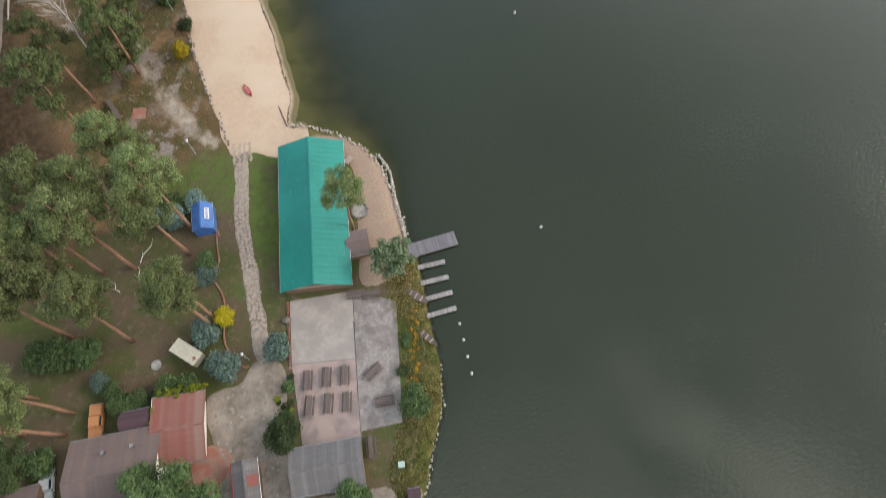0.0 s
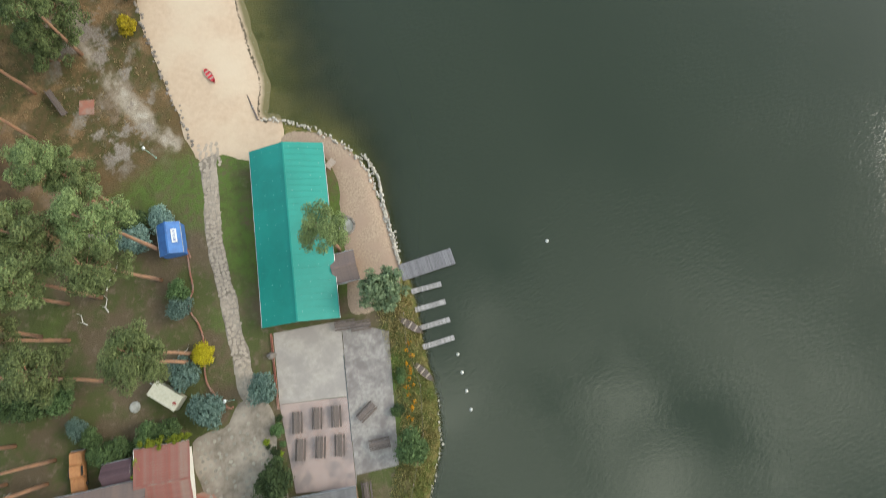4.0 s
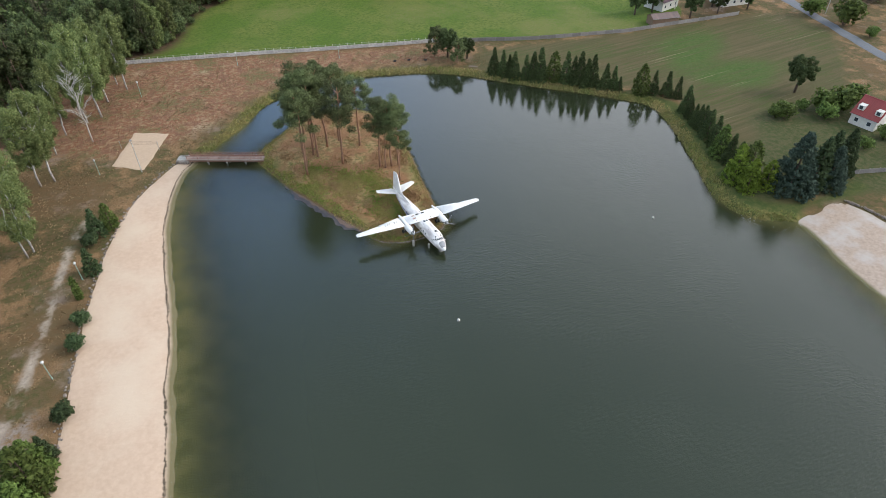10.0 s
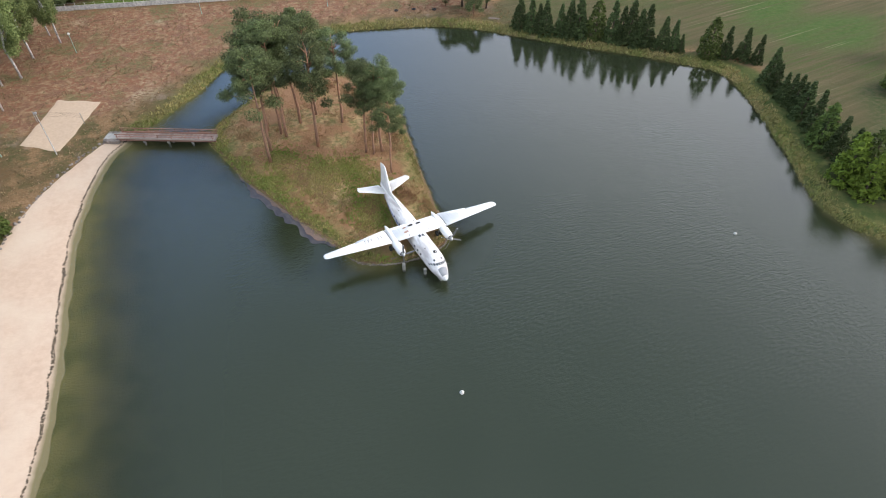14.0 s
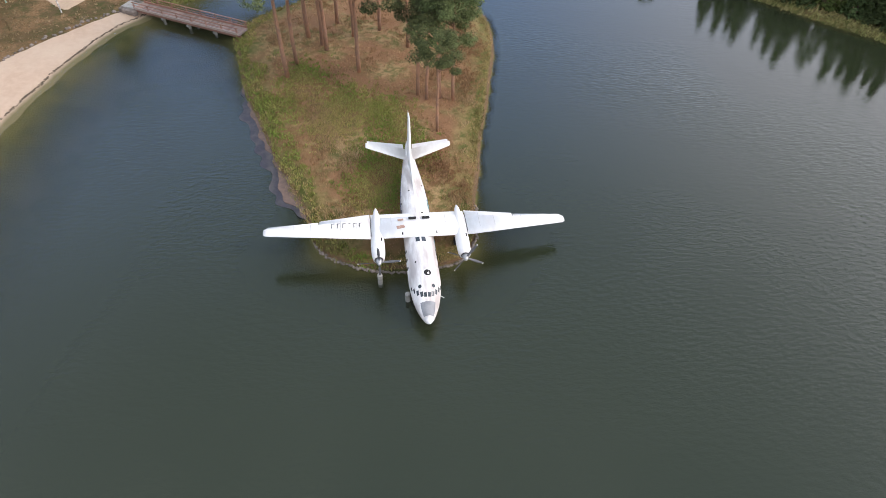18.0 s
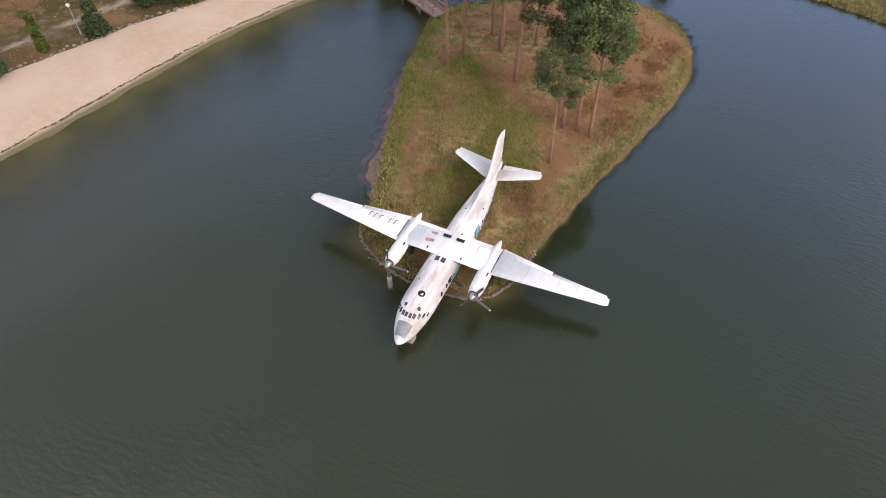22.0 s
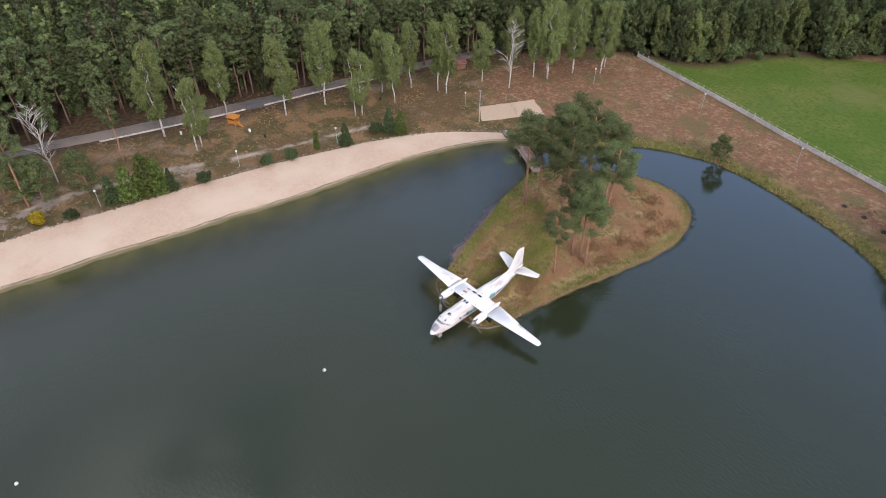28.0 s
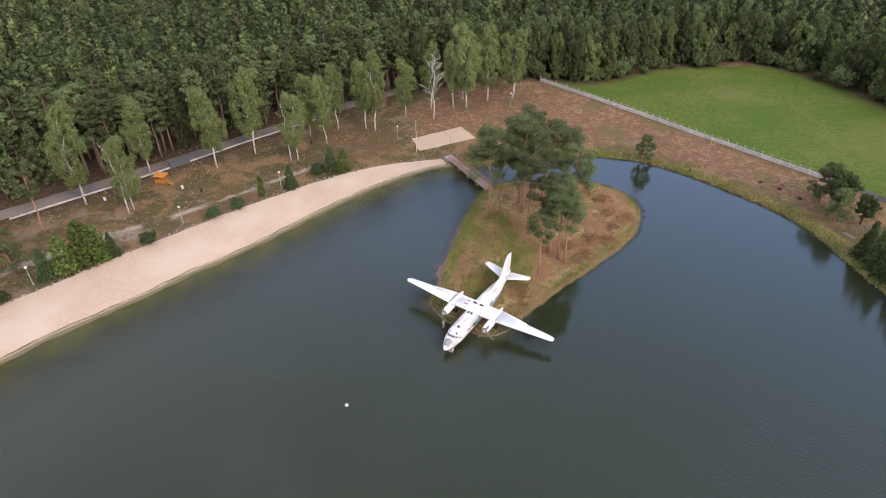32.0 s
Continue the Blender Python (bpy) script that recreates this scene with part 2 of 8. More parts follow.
def inside(loop, x, y):
    """Signed distance in metres to a closed line, positive inside."""
    best = np.full(x.shape, 1e9)
    odd = np.zeros(x.shape, bool)
    for (x0, y0), (x1, y1) in zip(loop, np.roll(loop, -1, 0)):
        dx, dy = x1 - x0, y1 - y0
        t = np.clip(((x - x0) * dx + (y - y0) * dy) / (dx * dx + dy * dy + 1e-12), 0, 1)
        best = np.minimum(best, (x - x0 - t * dx) ** 2 + (y - y0 - t * dy) ** 2)
        if y0 != y1:
            odd ^= ((y0 > y) != (y1 > y)) & (x < dx * (y - y0) / dy + x0)
    return np.where(odd, 1, -1) * np.sqrt(best)


def wavy(x, y, size, seed=0):
    """A cheap smooth wobble between -1 and 1."""
    s = seed * 1.7
    return (np.sin(x / size + s) * np.cos(y / size * 1.13 - s) + np.sin((x * 0.6 - y * 0.8) / size * 1.9 + 2 * s) * 0.6 + np.cos((x * 0.9 + y * 0.5) / size * 3.1 - s) * 0.4) / 2


LAKE_LOOP = smooth_loop(WEST_SHORE + NORTH_SHORE + EAST_SHORE + SOUTH_SHORE)
ISLAND_LOOP = smooth_loop(ISLAND)
BEACH = [(-79.5, -72), (-78.6, -64), (-78, -57), (-77, -48), (-74, -35), (-71.6, -22), (-69, -10), (-66.2, 2), (-62.5, 14), (-58.5, 26), (-52.5, 38), (-45.5, 46.5), (-39, 52.4), (-35, 50.5), (-38, 43.5), (-42.4, 32.6), (-46, 18), (-48.4, 2), (-51.4, -14), (-54.9, -29), (-57.4, -42), (-60.4, -58), (-62, -66), (-64.4, -70), (-66.5, -76), (-71, -77.5), (-76, -73.5)]
EAST_BEACH = [(71.6, -39.6), (78.5, -39.4), (86.6, -40.6), (87.4, -54), (86, -72), (80, -92), (64, -100), (61.8, -80), (65.8, -58), (69.2, -46)]
BEACH_LOOP, EAST_BEACH_LOOP = smooth_loop(BEACH), smooth_loop(EAST_BEACH)


def shore(x, y):
    """Distance from the water's edge: positive on land."""
    x, y = x + 0.4 * wavy(x, y, 4.6, 3), y + 0.4 * wavy(x, y, 5.6, 5)
    lake, isle = inside(LAKE_LOOP, x, y), inside(ISLAND_LOOP, x, y)
    return np.maximum(-lake, isle), isle


def shelf(x, y):
    """How sandy and shallow the lake bed is: 1 along the beaches, 0 at the steep banks."""
    tip = 0.55 * np.clip(1 + inside(ISLAND_LOOP, x, y) / 15, 0, 1) * np.clip((8 - y) / 8, 0, 1)
    sandy = np.clip((np.maximum(inside(BEACH_LOOP, x, y), inside(EAST_BEACH_LOOP, x, y) - 6) + 32) / 32, 0, 1)
    return np.maximum(sandy, tip)


def height(x, y, detail=None):
    """The land's height over the water."""
    x, y = np.atleast_1d(np.asarray(x, float)), np.atleast_1d(np.asarray(y, float))
    d, isle = shore(x, y)
    sand = np.clip((np.maximum(inside(BEACH_LOOP, x, y), inside(EAST_BEACH_LOOP, x, y)) + 12) / 12, 0, 1)
    bank = 1.1 + 6.0 * sand
    up = 0.85 * (1 - np.exp(-np.maximum(d, 0) / bank)) + 0.07 * wavy(x, y, 6, 1) * np.clip(d / 4, 0, 1)
    up = np.where(isle > 0, up * (0.5 + 0.5 * np.clip((y + 2) / 16, 0, 1)) + 0.5 * np.clip((y - 12) / 30, 0, 1) * np.clip(isle / 8, 0, 1), up)
    down = -2.2 * (1 - np.exp(np.minimum(d, 0) / (1.6 + 18 * shelf(x, y) ** 1.3)))
    return np.where(d > 0, up, down)


def ground_at(x, y):
    return float(height(x, y)[0])


def grid_mesh(name, xs, ys, z, keep=None):
    """A mesh over a grid of lines; keep: which points stay."""
    nx, ny = len(xs), len(ys)
    gx, gy = np.meshgrid(xs, ys)
    v = np.stack([gx, gy, z], -1).reshape(-1, 3)
    i = (np.arange(ny - 1)[:, None] * nx + np.arange(nx - 1)[None]).reshape(-1)
    f = np.stack([i, i + 1, i + 1 + nx, i + nx], 1)
    if keep is not None:
        k = keep.reshape(-1)
        f = f[k[f].any(1)]
        used = np.unique(f)
        back = np.zeros(len(v), int)
        back[used] = np.arange(len(used))
        v, f = v[used], back[f]
    me = quick_mesh(name, v, f)
    me.shade_smooth()
    return me


def quick_mesh(name, v, f):
    """A mesh from arrays of points and of equal-sized faces."""
    me = bpy.data.meshes.new(name)
    n, k = f.shape
    me.vertices.add(len(v))
    me.vertices.foreach_set("co", np.asarray(v, np.float32).ravel())
    me.loops.add(n * k)
    me.loops.foreach_set("vertex_index", np.asarray(f, np.int32).ravel())
    me.polygons.add(n)
    me.polygons.foreach_set("loop_start", np.arange(0, n * k, k, dtype=np.int32))
    me.update(calc_edges=True)
    return me


def spaced(lo, hi, step, far, growth=1.25):
    mid = list(np.arange(lo, hi + step / 2, step))
    out, s, a = [], step, hi
    while a < far:
        s *= growth
        a += s
        out.append(a)
    low, s, a = [], step, lo
    while a > -far:
        s *= growth
        a -= s
        low.append(a)
    return np.array(low[::-1] + mid + out)


def put_values(me, name, values):
    a = me.attributes.new(name, "FLOAT", "POINT")
    a.data.foreach_set("value", np.asarray(values, np.float32).ravel())


# zones of the ground, each a loop in plan
MEADOW = [(-40, 123), (-10, 111), (22, 100), (52, 90), (80, 74), (116, 64), (150, 66), (160, 110), (120, 170), (60, 200), (20, 178), (-4, 163), (-22, 147), (-31, 132)]
FIELD = [(54, 60), (66, 48), (82, 32), (94, 18), (90, 6), (82, -6), (80, -18), (92, -27), (112, -20), (150, 0), (182, 30), (180, 50), (116, 61), (84, 69), (60, 72)]
HEATH = [(-54, 62), (-38, 62), (-22, 70), (-8, 80), (12, 83), (36, 78), (54, 70), (54, 84), (24, 96), (-12, 110), (-44, 120), (-62, 108), (-70, 90), (-64, 70)]
WOOD = [(-104, -70), (-106, -40), (-99, -16), (-93.5, 4), (-90, 20), (-87, 40), (-79, 66), (-72, 90), (-58, 112), (-42, 122), (-29, 125), (-22, 133), (-11, 156), (0, 165), (10, 176), (28, 175), (46, 164), (60, 151), (80, 139), (130, 200), (130, 420), (-420, 420), (-420, -120), (-160, -100), (-128, -84)]
YARD = [(-100, -75), (-84, -70), (-70, -74), (-66, -78), (-60, -90), (-62, -112), (-70, -130), (-82, -146), (-96, -156), (-140, -140), (-150, -100), (-124, -84)]
TRACK = [(-60.5, 36), (-64.5, 28.9), (-70.8, 6.6), (-75.2, -8.1), (-80.5, -20.6), (-84, -34), (-84.6, -47), (-83, -58), (-80, -68), (-82.5, -69), (-85.8, -58), (-87, -47), (-86, -33), (-82.4, -20), (-76.8, -7.6), (-72.2, 7), (-66.2, 29), (-62, 37)]

LAWN = [(70, -22), (80, -8), (92, -14), (104, -2), (126, -6), (142, -8), (150, -30), (140, -56), (112, -52), (96, -42), (88, -35), (78, -34), (70, -31)]
SWATH = [(120, 50), (142, 48), (137, 35), (124, 29), (140, 20), (126, 9), (113, 12), (106, 27), (112, 38)]
BANK = [(83, 27), (89, 19), (91, 12), (87, 5), (82, -5), (75, -17), (70, -26), (74, -33), (84, -36), (96, -36), (97, -40), (88, -39.8), (78, -37.4), (72, -39), (64, -34), (63, -28), (64, -22), (70, -12), (77, -2), (83, 9), (84, 17), (80, 25)]
SANDY = [(-93, -66), (-84, -67), (-80, -58), (-80.5, -44), (-77, -24), (-74, -14), (-79, -14), (-85, -28), (-91, -44)]
gx_lines, gy_lines = spaced(-134, 104, 1.0, 1500), spaced(-186, 132, 1.0, 1500)
GX, GY = np.meshgrid(gx_lines, gy_lines)
ground_mesh = grid_mesh("ground", gx_lines, gy_lines, height(GX.ravel(), GY.ravel()).reshape(GX.shape))
flat_x, flat_y = GX.ravel(), GY.ravel()
for zone_name, zone in (("meadow", MEADOW), ("field", FIELD), ("heath", HEATH), ("wood", WOOD), ("yard", YARD), ("track", TRACK), ("sandy", SANDY), ("lawn", LAWN), ("swath", SWATH), ("bank", BANK)):
    put_values(ground_mesh, zone_name, np.clip(inside(smooth_loop(zone, 3), flat_x, flat_y), -6, 6))
shore_d, isle_d = shore(flat_x, flat_y)
put_values(ground_mesh, "edge", np.clip(shore_d, -8, 8))
put_values(ground_mesh, "isle", np.clip(isle_d, -8, 8))


def ground_material():
    m = bpy.data.materials.new("grassland")
    m.use_nodes = True
    n, l = m.node_tree.nodes, m.node_tree.links
    b = n["Principled BSDF"]
    b.inputs["Roughness"].default_value, b.inputs["Specular IOR Level"].default_value = 0.95, 0.1
    tc = n.new("ShaderNodeTexCoord")

    def grain(scale, detail=6, rough=0.6, stretch=None):
        t = n.new("ShaderNodeTexNoise")
        t.inputs["Scale"].default_value, t.inputs["Detail"].default_value, t.inputs["Roughness"].default_value = scale, detail, rough
        if stretch:
            mp = n.new("ShaderNodeMapping")
            mp.inputs["Scale"].default_value = stretch[:3]
            mp.inputs["Rotation"].default_value = (0, 0, radians(stretch[3]))
            l.new(tc.outputs["Object"], mp.inputs["Vector"])
            l.new(mp.outputs["Vector"], t.inputs["Vector"])
        else:
            l.new(tc.outputs["Object"], t.inputs["Vector"])
        return t.outputs["Fac"]

    def step(value, lo, hi):
        r = n.new("ShaderNodeMapRange")
        r.interpolation_type = "SMOOTHSTEP"
        r.inputs["From Min"].default_value, r.inputs["From Max"].default_value = lo, hi
        l.new(value, r.inputs["Value"])
        return r.outputs["Result"]

    def blend(fac, a, c):
        x = n.new("ShaderNodeMix")
        x.data_type = "RGBA"
        for k, v in (("A", a), ("B", c)):
            if isinstance(v, tuple):
                x.inputs[k].default_value = (*v, 1)
            else:
                l.new(v, x.inputs[k])
        l.new(fac, x.inputs["Factor"])
        return x.outputs["Result"]

    def times(a, c):
        x = n.new("ShaderNodeMath")
        x.operation = "MULTIPLY"
        l.new(a, x.inputs[0])
        l.new(c, x.inputs[1])
        return x.outputs[0]

    wide, middle, fine_grain, speck = grain(0.035, 5), grain(0.16, 7, 0.62), grain(0.9, 8, 0.68), grain(4.0, 5, 0.7)

    def zone(name, lo=-1.2, hi=1.2, rag=2.4):
        a = n.new("ShaderNodeAttribute")
        a.attribute_name = name
        x = n.new("ShaderNodeMath")
        x.operation = "MULTIPLY_ADD"
        x.inputs[1].default_value = rag
        l.new(fine_grain, x.inputs[0])
        l.new(a.outputs["Fac"], x.inputs[2])
        y = n.new("ShaderNodeMath")
        y.operation = "SUBTRACT"
        y.inputs[1].default_value = rag / 2
        l.new(x.outputs[0], y.inputs[0])
        return step(y.outputs[0], lo, hi)

    green, olive, straw, russet, bare = (0.074, 0.07, 0.026), (0.12, 0.082, 0.041), (0.27, 0.16, 0.088), (0.19, 0.088, 0.045), (0.21, 0.15, 0.108)
    base = blend(step(fine_grain, 0.38, 0.62), olive, green)
    base = blend(step(middle, 0.47, 0.60), base, blend(step(speck, 0.4, 0.65), (0.17, 0.105, 0.05), straw))
    base = blend(step(wide, 0.52, 0.62), base, blend(step(fine_grain, 0.4, 0.6), olive, (0.13, 0.08, 0.038)))
    base = blend(times(step(grain(0.10, 5), 0.55, 0.66), step(fine_grain, 0.3, 0.6)), base, bare)
    heath = blend(step(fine_grain, 0.42, 0.66), (0.19, 0.088, 0.05), (0.29, 0.20, 0.115))
    heath = blend(step(grain(0.42, 6, 0.65), 0.48, 0.60), heath, blend(step(speck, 0.40, 0.62), (0.135, 0.068, 0.043), (0.22, 0.122, 0.072)))
    heath = blend(times(step(grain(0.075, 6, 0.62), 0.50, 0.60), step(fine_grain, 0.32, 0.58)), heath, blend(step(speck, 0.42, 0.6), (0.105, 0.092, 0.038), (0.155, 0.125, 0.058)))
    heath = blend(times(step(grain(0.055, 5, 0.6), 0.56, 0.66), step(grain(1.6, 5, 0.6), 0.40, 0.56)), heath, (0.34, 0.26, 0.165))
    col = blend(zone("heath", -3, 3, 5), base, heath)
    mead = blend(step(grain(0.06, 6, 0.6), 0.38, 0.64), (0.082, 0.128, 0.019), (0.13, 0.145, 0.034))
    mead = blend(step(fine_grain, 0.42, 0.66), mead, (0.06, 0.10, 0.017))
    mead = blend(step(speck, 0.45, 0.75), mead, (0.06, 0.09, 0.02))
    mead = blend(times(step(grain(0.02, 4), 0.5, 0.62), step(fine_grain, 0.3, 0.7)), mead, (0.15, 0.145, 0.05))
    col = blend(zone("meadow", -0.6, 0.6, 1.2), col, mead)
    rows = grain(0.30, 5, 0.6, (0.10, 3.2, 1, 24))
    field = blend(step(rows, 0.30, 0.70), (0.072, 0.066, 0.028), (0.108, 0.084, 0.042))
    field = blend(times(step(grain(0.05, 6, 0.6), 0.40, 0.60), step(grain(0.7, 5, 0.6, (0.12, 3.0, 1, 24)), 0.42, 0.6)), field, (0.066, 0.078, 0.024))
    swath = blend(step(fine_grain, 0.35, 0.65), (0.045, 0.086, 0.018), (0.07, 0.10, 0.026))
    field = blend(times(zone("swath", -4, 5, 9), step(rows, 0.25, 0.6)), field, swath)
    field = blend(times(step(grain(0.5, 3, 0.5, (0.035, 4.5, 1, 20)), 0.64, 0.70), step(grain(0.03, 3), 0.45, 0.6)), field, (0.20, 0.165, 0.10))
    col = blend(zone("field", -2, 2, 3), col, field)
    floor = blend(step(fine_grain, 0.40, 0.62), (0.06, 0.042, 0.025), (0.11, 0.07, 0.042))
    col = blend(zone("wood", -3, 3, 6), col, floor)
    yard = blend(step(middle, 0.42, 0.58), (0.085, 0.092, 0.034), (0.125, 0.092, 0.058))
    yard = blend(step(fine_grain, 0.52, 0.68), yard, (0.165, 0.122, 0.085))
    yard = blend(times(step(wide, 0.50, 0.60), step(fine_grain, 0.3, 0.6)), yard, (0.095, 0.135, 0.034))
    col = blend(zone("yard", -3, 3, 6), col, yard)
    trk = blend(step(fine_grain, 0.35, 0.6), (0.44, 0.37, 0.30), (0.28, 0.22, 0.165))
    col = blend(times(zone("track", -0.7, 0.6, 3.2), step(middle, 0.40, 0.54)), col, trk)
    col = blend(times(zone("sandy", -3, 3, 7), step(grain(0.3, 7, 0.65), 0.50, 0.60)), col, blend(step(speck, 0.4, 0.6), (0.315, 0.262, 0.22), (0.21, 0.165, 0.135)))
    col = blend(zone("lawn", -3, 3, 5), col, blend(step(fine_grain, 0.38, 0.62), (0.05, 0.064, 0.022), (0.088, 0.08, 0.036)))
    col = blend(zone("bank", -1, 1.5, 2.4), col, blend(step(fine_grain, 0.38, 0.62), (0.046, 0.066, 0.019), (0.078, 0.086, 0.027)))
    # the island's heath is warmer, its banks green
    isle = blend(step(middle, 0.46, 0.60), (0.25, 0.135, 0.07), blend(step(fine_grain, 0.4, 0.6), (0.125, 0.118, 0.04), (0.36, 0.24, 0.12)))
    isle = blend(step(speck, 0.55, 0.8), isle, (0.15, 0.09, 0.042))
    col = blend(zone("isle", 0, 0.5, 0.6), col, isle)
    rim = blend(step(fine_grain, 0.4, 0.6), (0.088, 0.10, 0.026), (0.185, 0.148, 0.055))
    edge = n.new("ShaderNodeAttribute")
    edge.attribute_name = "edge"
    near_edge = n.new("ShaderNodeMapRange")
    near_edge.inputs["From Min"].default_value, near_edge.inputs["From Max"].default_value = 4.5, 1.5
    l.new(edge.outputs["Fac"], near_edge.inputs["Value"])
    ragged = times(near_edge.outputs["Result"], step(middle, 0.30, 0.55))
    col = blend(ragged, col, rim)
    lip = times(zone("isle", 0, 0.3, 0.4), step(edge.outputs["Fac"], 0.75, 0.3))
    col = blend(lip, col, blend(step(speck, 0.4, 0.6), (0.20, 0.118, 0.068), (0.12, 0.078, 0.05)))
    bed = blend(step(middle, 0.38, 0.62), (0.106, 0.096, 0.037), (0.062, 0.064, 0.023))
    under = step(edge.outputs["Fac"], 0.15, -0.1)
    col = blend(under, col, bed)
    l.new(col, b.inputs["Base Color"])
    bp = n.new("ShaderNodeBump")
    bp.inputs["Strength"].default_value, bp.inputs["Distance"].default_value = 0.8, 0.18
    mixh = n.new("ShaderNodeMath")
    mixh.operation = "ADD"
    l.new(fine_grain, mixh.inputs[0])
    l.new(speck, mixh.inputs[1])
    l.new(mixh.outputs[0], bp.inputs["Height"])
    l.new(bp.outputs["Normal"], b.inputs["Normal"])
    return m


ground_mesh.materials.append(ground_material())
tagged(new("ground", ground_mesh), "dry heath and grass land with green and brown patches", "ground", kind="structure")


# ---- water ----
def water_material():
    m = bpy.data.materials.new("lake_water")
    m.use_nodes = True
    n, l = m.node_tree.nodes, m.node_tree.links
    b = n["Principled BSDF"]
    b.inputs["Roughness"].default_value, b.inputs["IOR"].default_value = 0.03, 1.50
    b.inputs["Base Color"].default_value = (0.024, 0.03, 0.021, 1)
    tc = n.new("ShaderNodeTexCoord")
    wide = n.new("ShaderNodeTexNoise")
    wide.inputs["Scale"].default_value, wide.inputs["Detail"].default_value = 0.03, 4
    l.new(tc.outputs["Object"], wide.inputs["Vector"])
    mx = n.new("ShaderNodeMix")
    mx.data_type = "RGBA"
    mx.inputs["A"].default_value, mx.inputs["B"].default_value = (0.018, 0.0235, 0.0115, 1), (0.023, 0.0285, 0.014, 1)
    l.new(wide.outputs["Fac"], mx.inputs["Factor"])
    l.new(mx.outputs["Result"], b.inputs["Base Color"])
    wave = n.new("ShaderNodeTexNoise")
    wave.inputs["Scale"].default_value, wave.inputs["Detail"].default_value, wave.inputs["Roughness"].default_value = 1.15, 4, 0.55
    mp = n.new("ShaderNodeMapping")
    mp.inputs["Scale"].default_value, mp.inputs["Rotation"].default_value = (1, 2.2, 1), (0, 0, radians(25))
    l.new(tc.outputs["Object"], mp.inputs["Vector"])
    l.new(mp.outputs["Vector"], wave.inputs["Vector"])
    calm = n.new("ShaderNodeMapRange")
    calm.inputs["From Min"].default_value, calm.inputs["From Max"].default_value = 0.4, 0.65
    calm.inputs["To Min"].default_value, calm.inputs["To Max"].default_value = 0.15, 1.0
    l.new(wide.outputs["Fac"], calm.inputs["Value"])
    hgt = n.new("ShaderNodeMath")
    hgt.operation = "MULTIPLY"
    l.new(wave.outputs["Fac"], hgt.inputs[0])
    l.new(calm.outputs["Result"], hgt.inputs[1])
    bp = n.new("ShaderNodeBump")
    bp.inputs["Strength"].default_value, bp.inputs["Distance"].default_value = 0.75, 0.095
    l.new(hgt.outputs[0], bp.inputs["Height"])
    l.new(bp.outputs["Normal"], b.inputs["Normal"])
    at = n.new("ShaderNodeAttribute")
    at.attribute_name = "murk"
    l.new(at.outputs["Fac"], b.inputs["Alpha"])
    return m


wx, wy = np.arange(-92, 92.1, 1.0), np.arange(-186, 82.1, 1.0)
WX, WY = np.meshgrid(wx, wy)
depth = -height(WX.ravel(), WY.ravel()).reshape(WX.shape)
water_mesh = grid_mesh("water", wx, wy, np.zeros(WX.shape), depth > -0.25)
kept = np.zeros((len(water_mesh.vertices), 3), np.float32)
water_mesh.vertices.foreach_get("co", kept.ravel())
murk_depth = -height(kept[:, 0], kept[:, 1])
shallow = shelf(kept[:, 0].astype(float), kept[:, 1].astype(float))
put_values(water_mesh, "murk", 1 - np.exp(-np.clip(murk_depth, 0.0, 5) * (5.5 - 5.0 * np.sqrt(shallow))))
water_mesh.materials.append(water_material())
tagged(new("water", water_mesh), "murky grey-green lake water with faint ripples", "water", kind="structure")


def sheet(name, loop, mat, label, category, lift=0.05, step=0.8, steps=4, rag=0.25, kind="structure"):
    """A thin layer that lies on the ground inside a loop and runs out into it at its rim."""
    loop = smooth_loop(loop, steps) if steps > 1 else np.array(loop, float)
    xs = np.arange(loop[:, 0].min() - 2, loop[:, 0].max() + 2, step)
    ys = np.arange(loop[:, 1].min() - 2, loop[:, 1].max() + 2, step)
    X, Y = np.meshgrid(xs, ys)
    d = np.minimum(inside(loop, X.ravel(), Y.ravel()), shore(X.ravel(), Y.ravel())[0] + 1.2) + rag * wavy(X.ravel(), Y.ravel(), 1.4, 7)
    z = height(X.ravel(), Y.ravel()) + np.clip(d * 0.25, -0.25, lift)
    me = grid_mesh(name, xs, ys, z.reshape(X.shape), (d > -1.0).reshape(X.shape))
    co_ = np.zeros((len(me.vertices), 3), np.float32)
    me.vertices.foreach_get("co", co_.ravel())
    put_values(me, "edge", np.clip(shore(co_[:, 0].astype(float), co_[:, 1].astype(float))[0], -8, 8))
    me.materials.append(mat)
    return tagged(new(name, me), label, category, kind=kind)


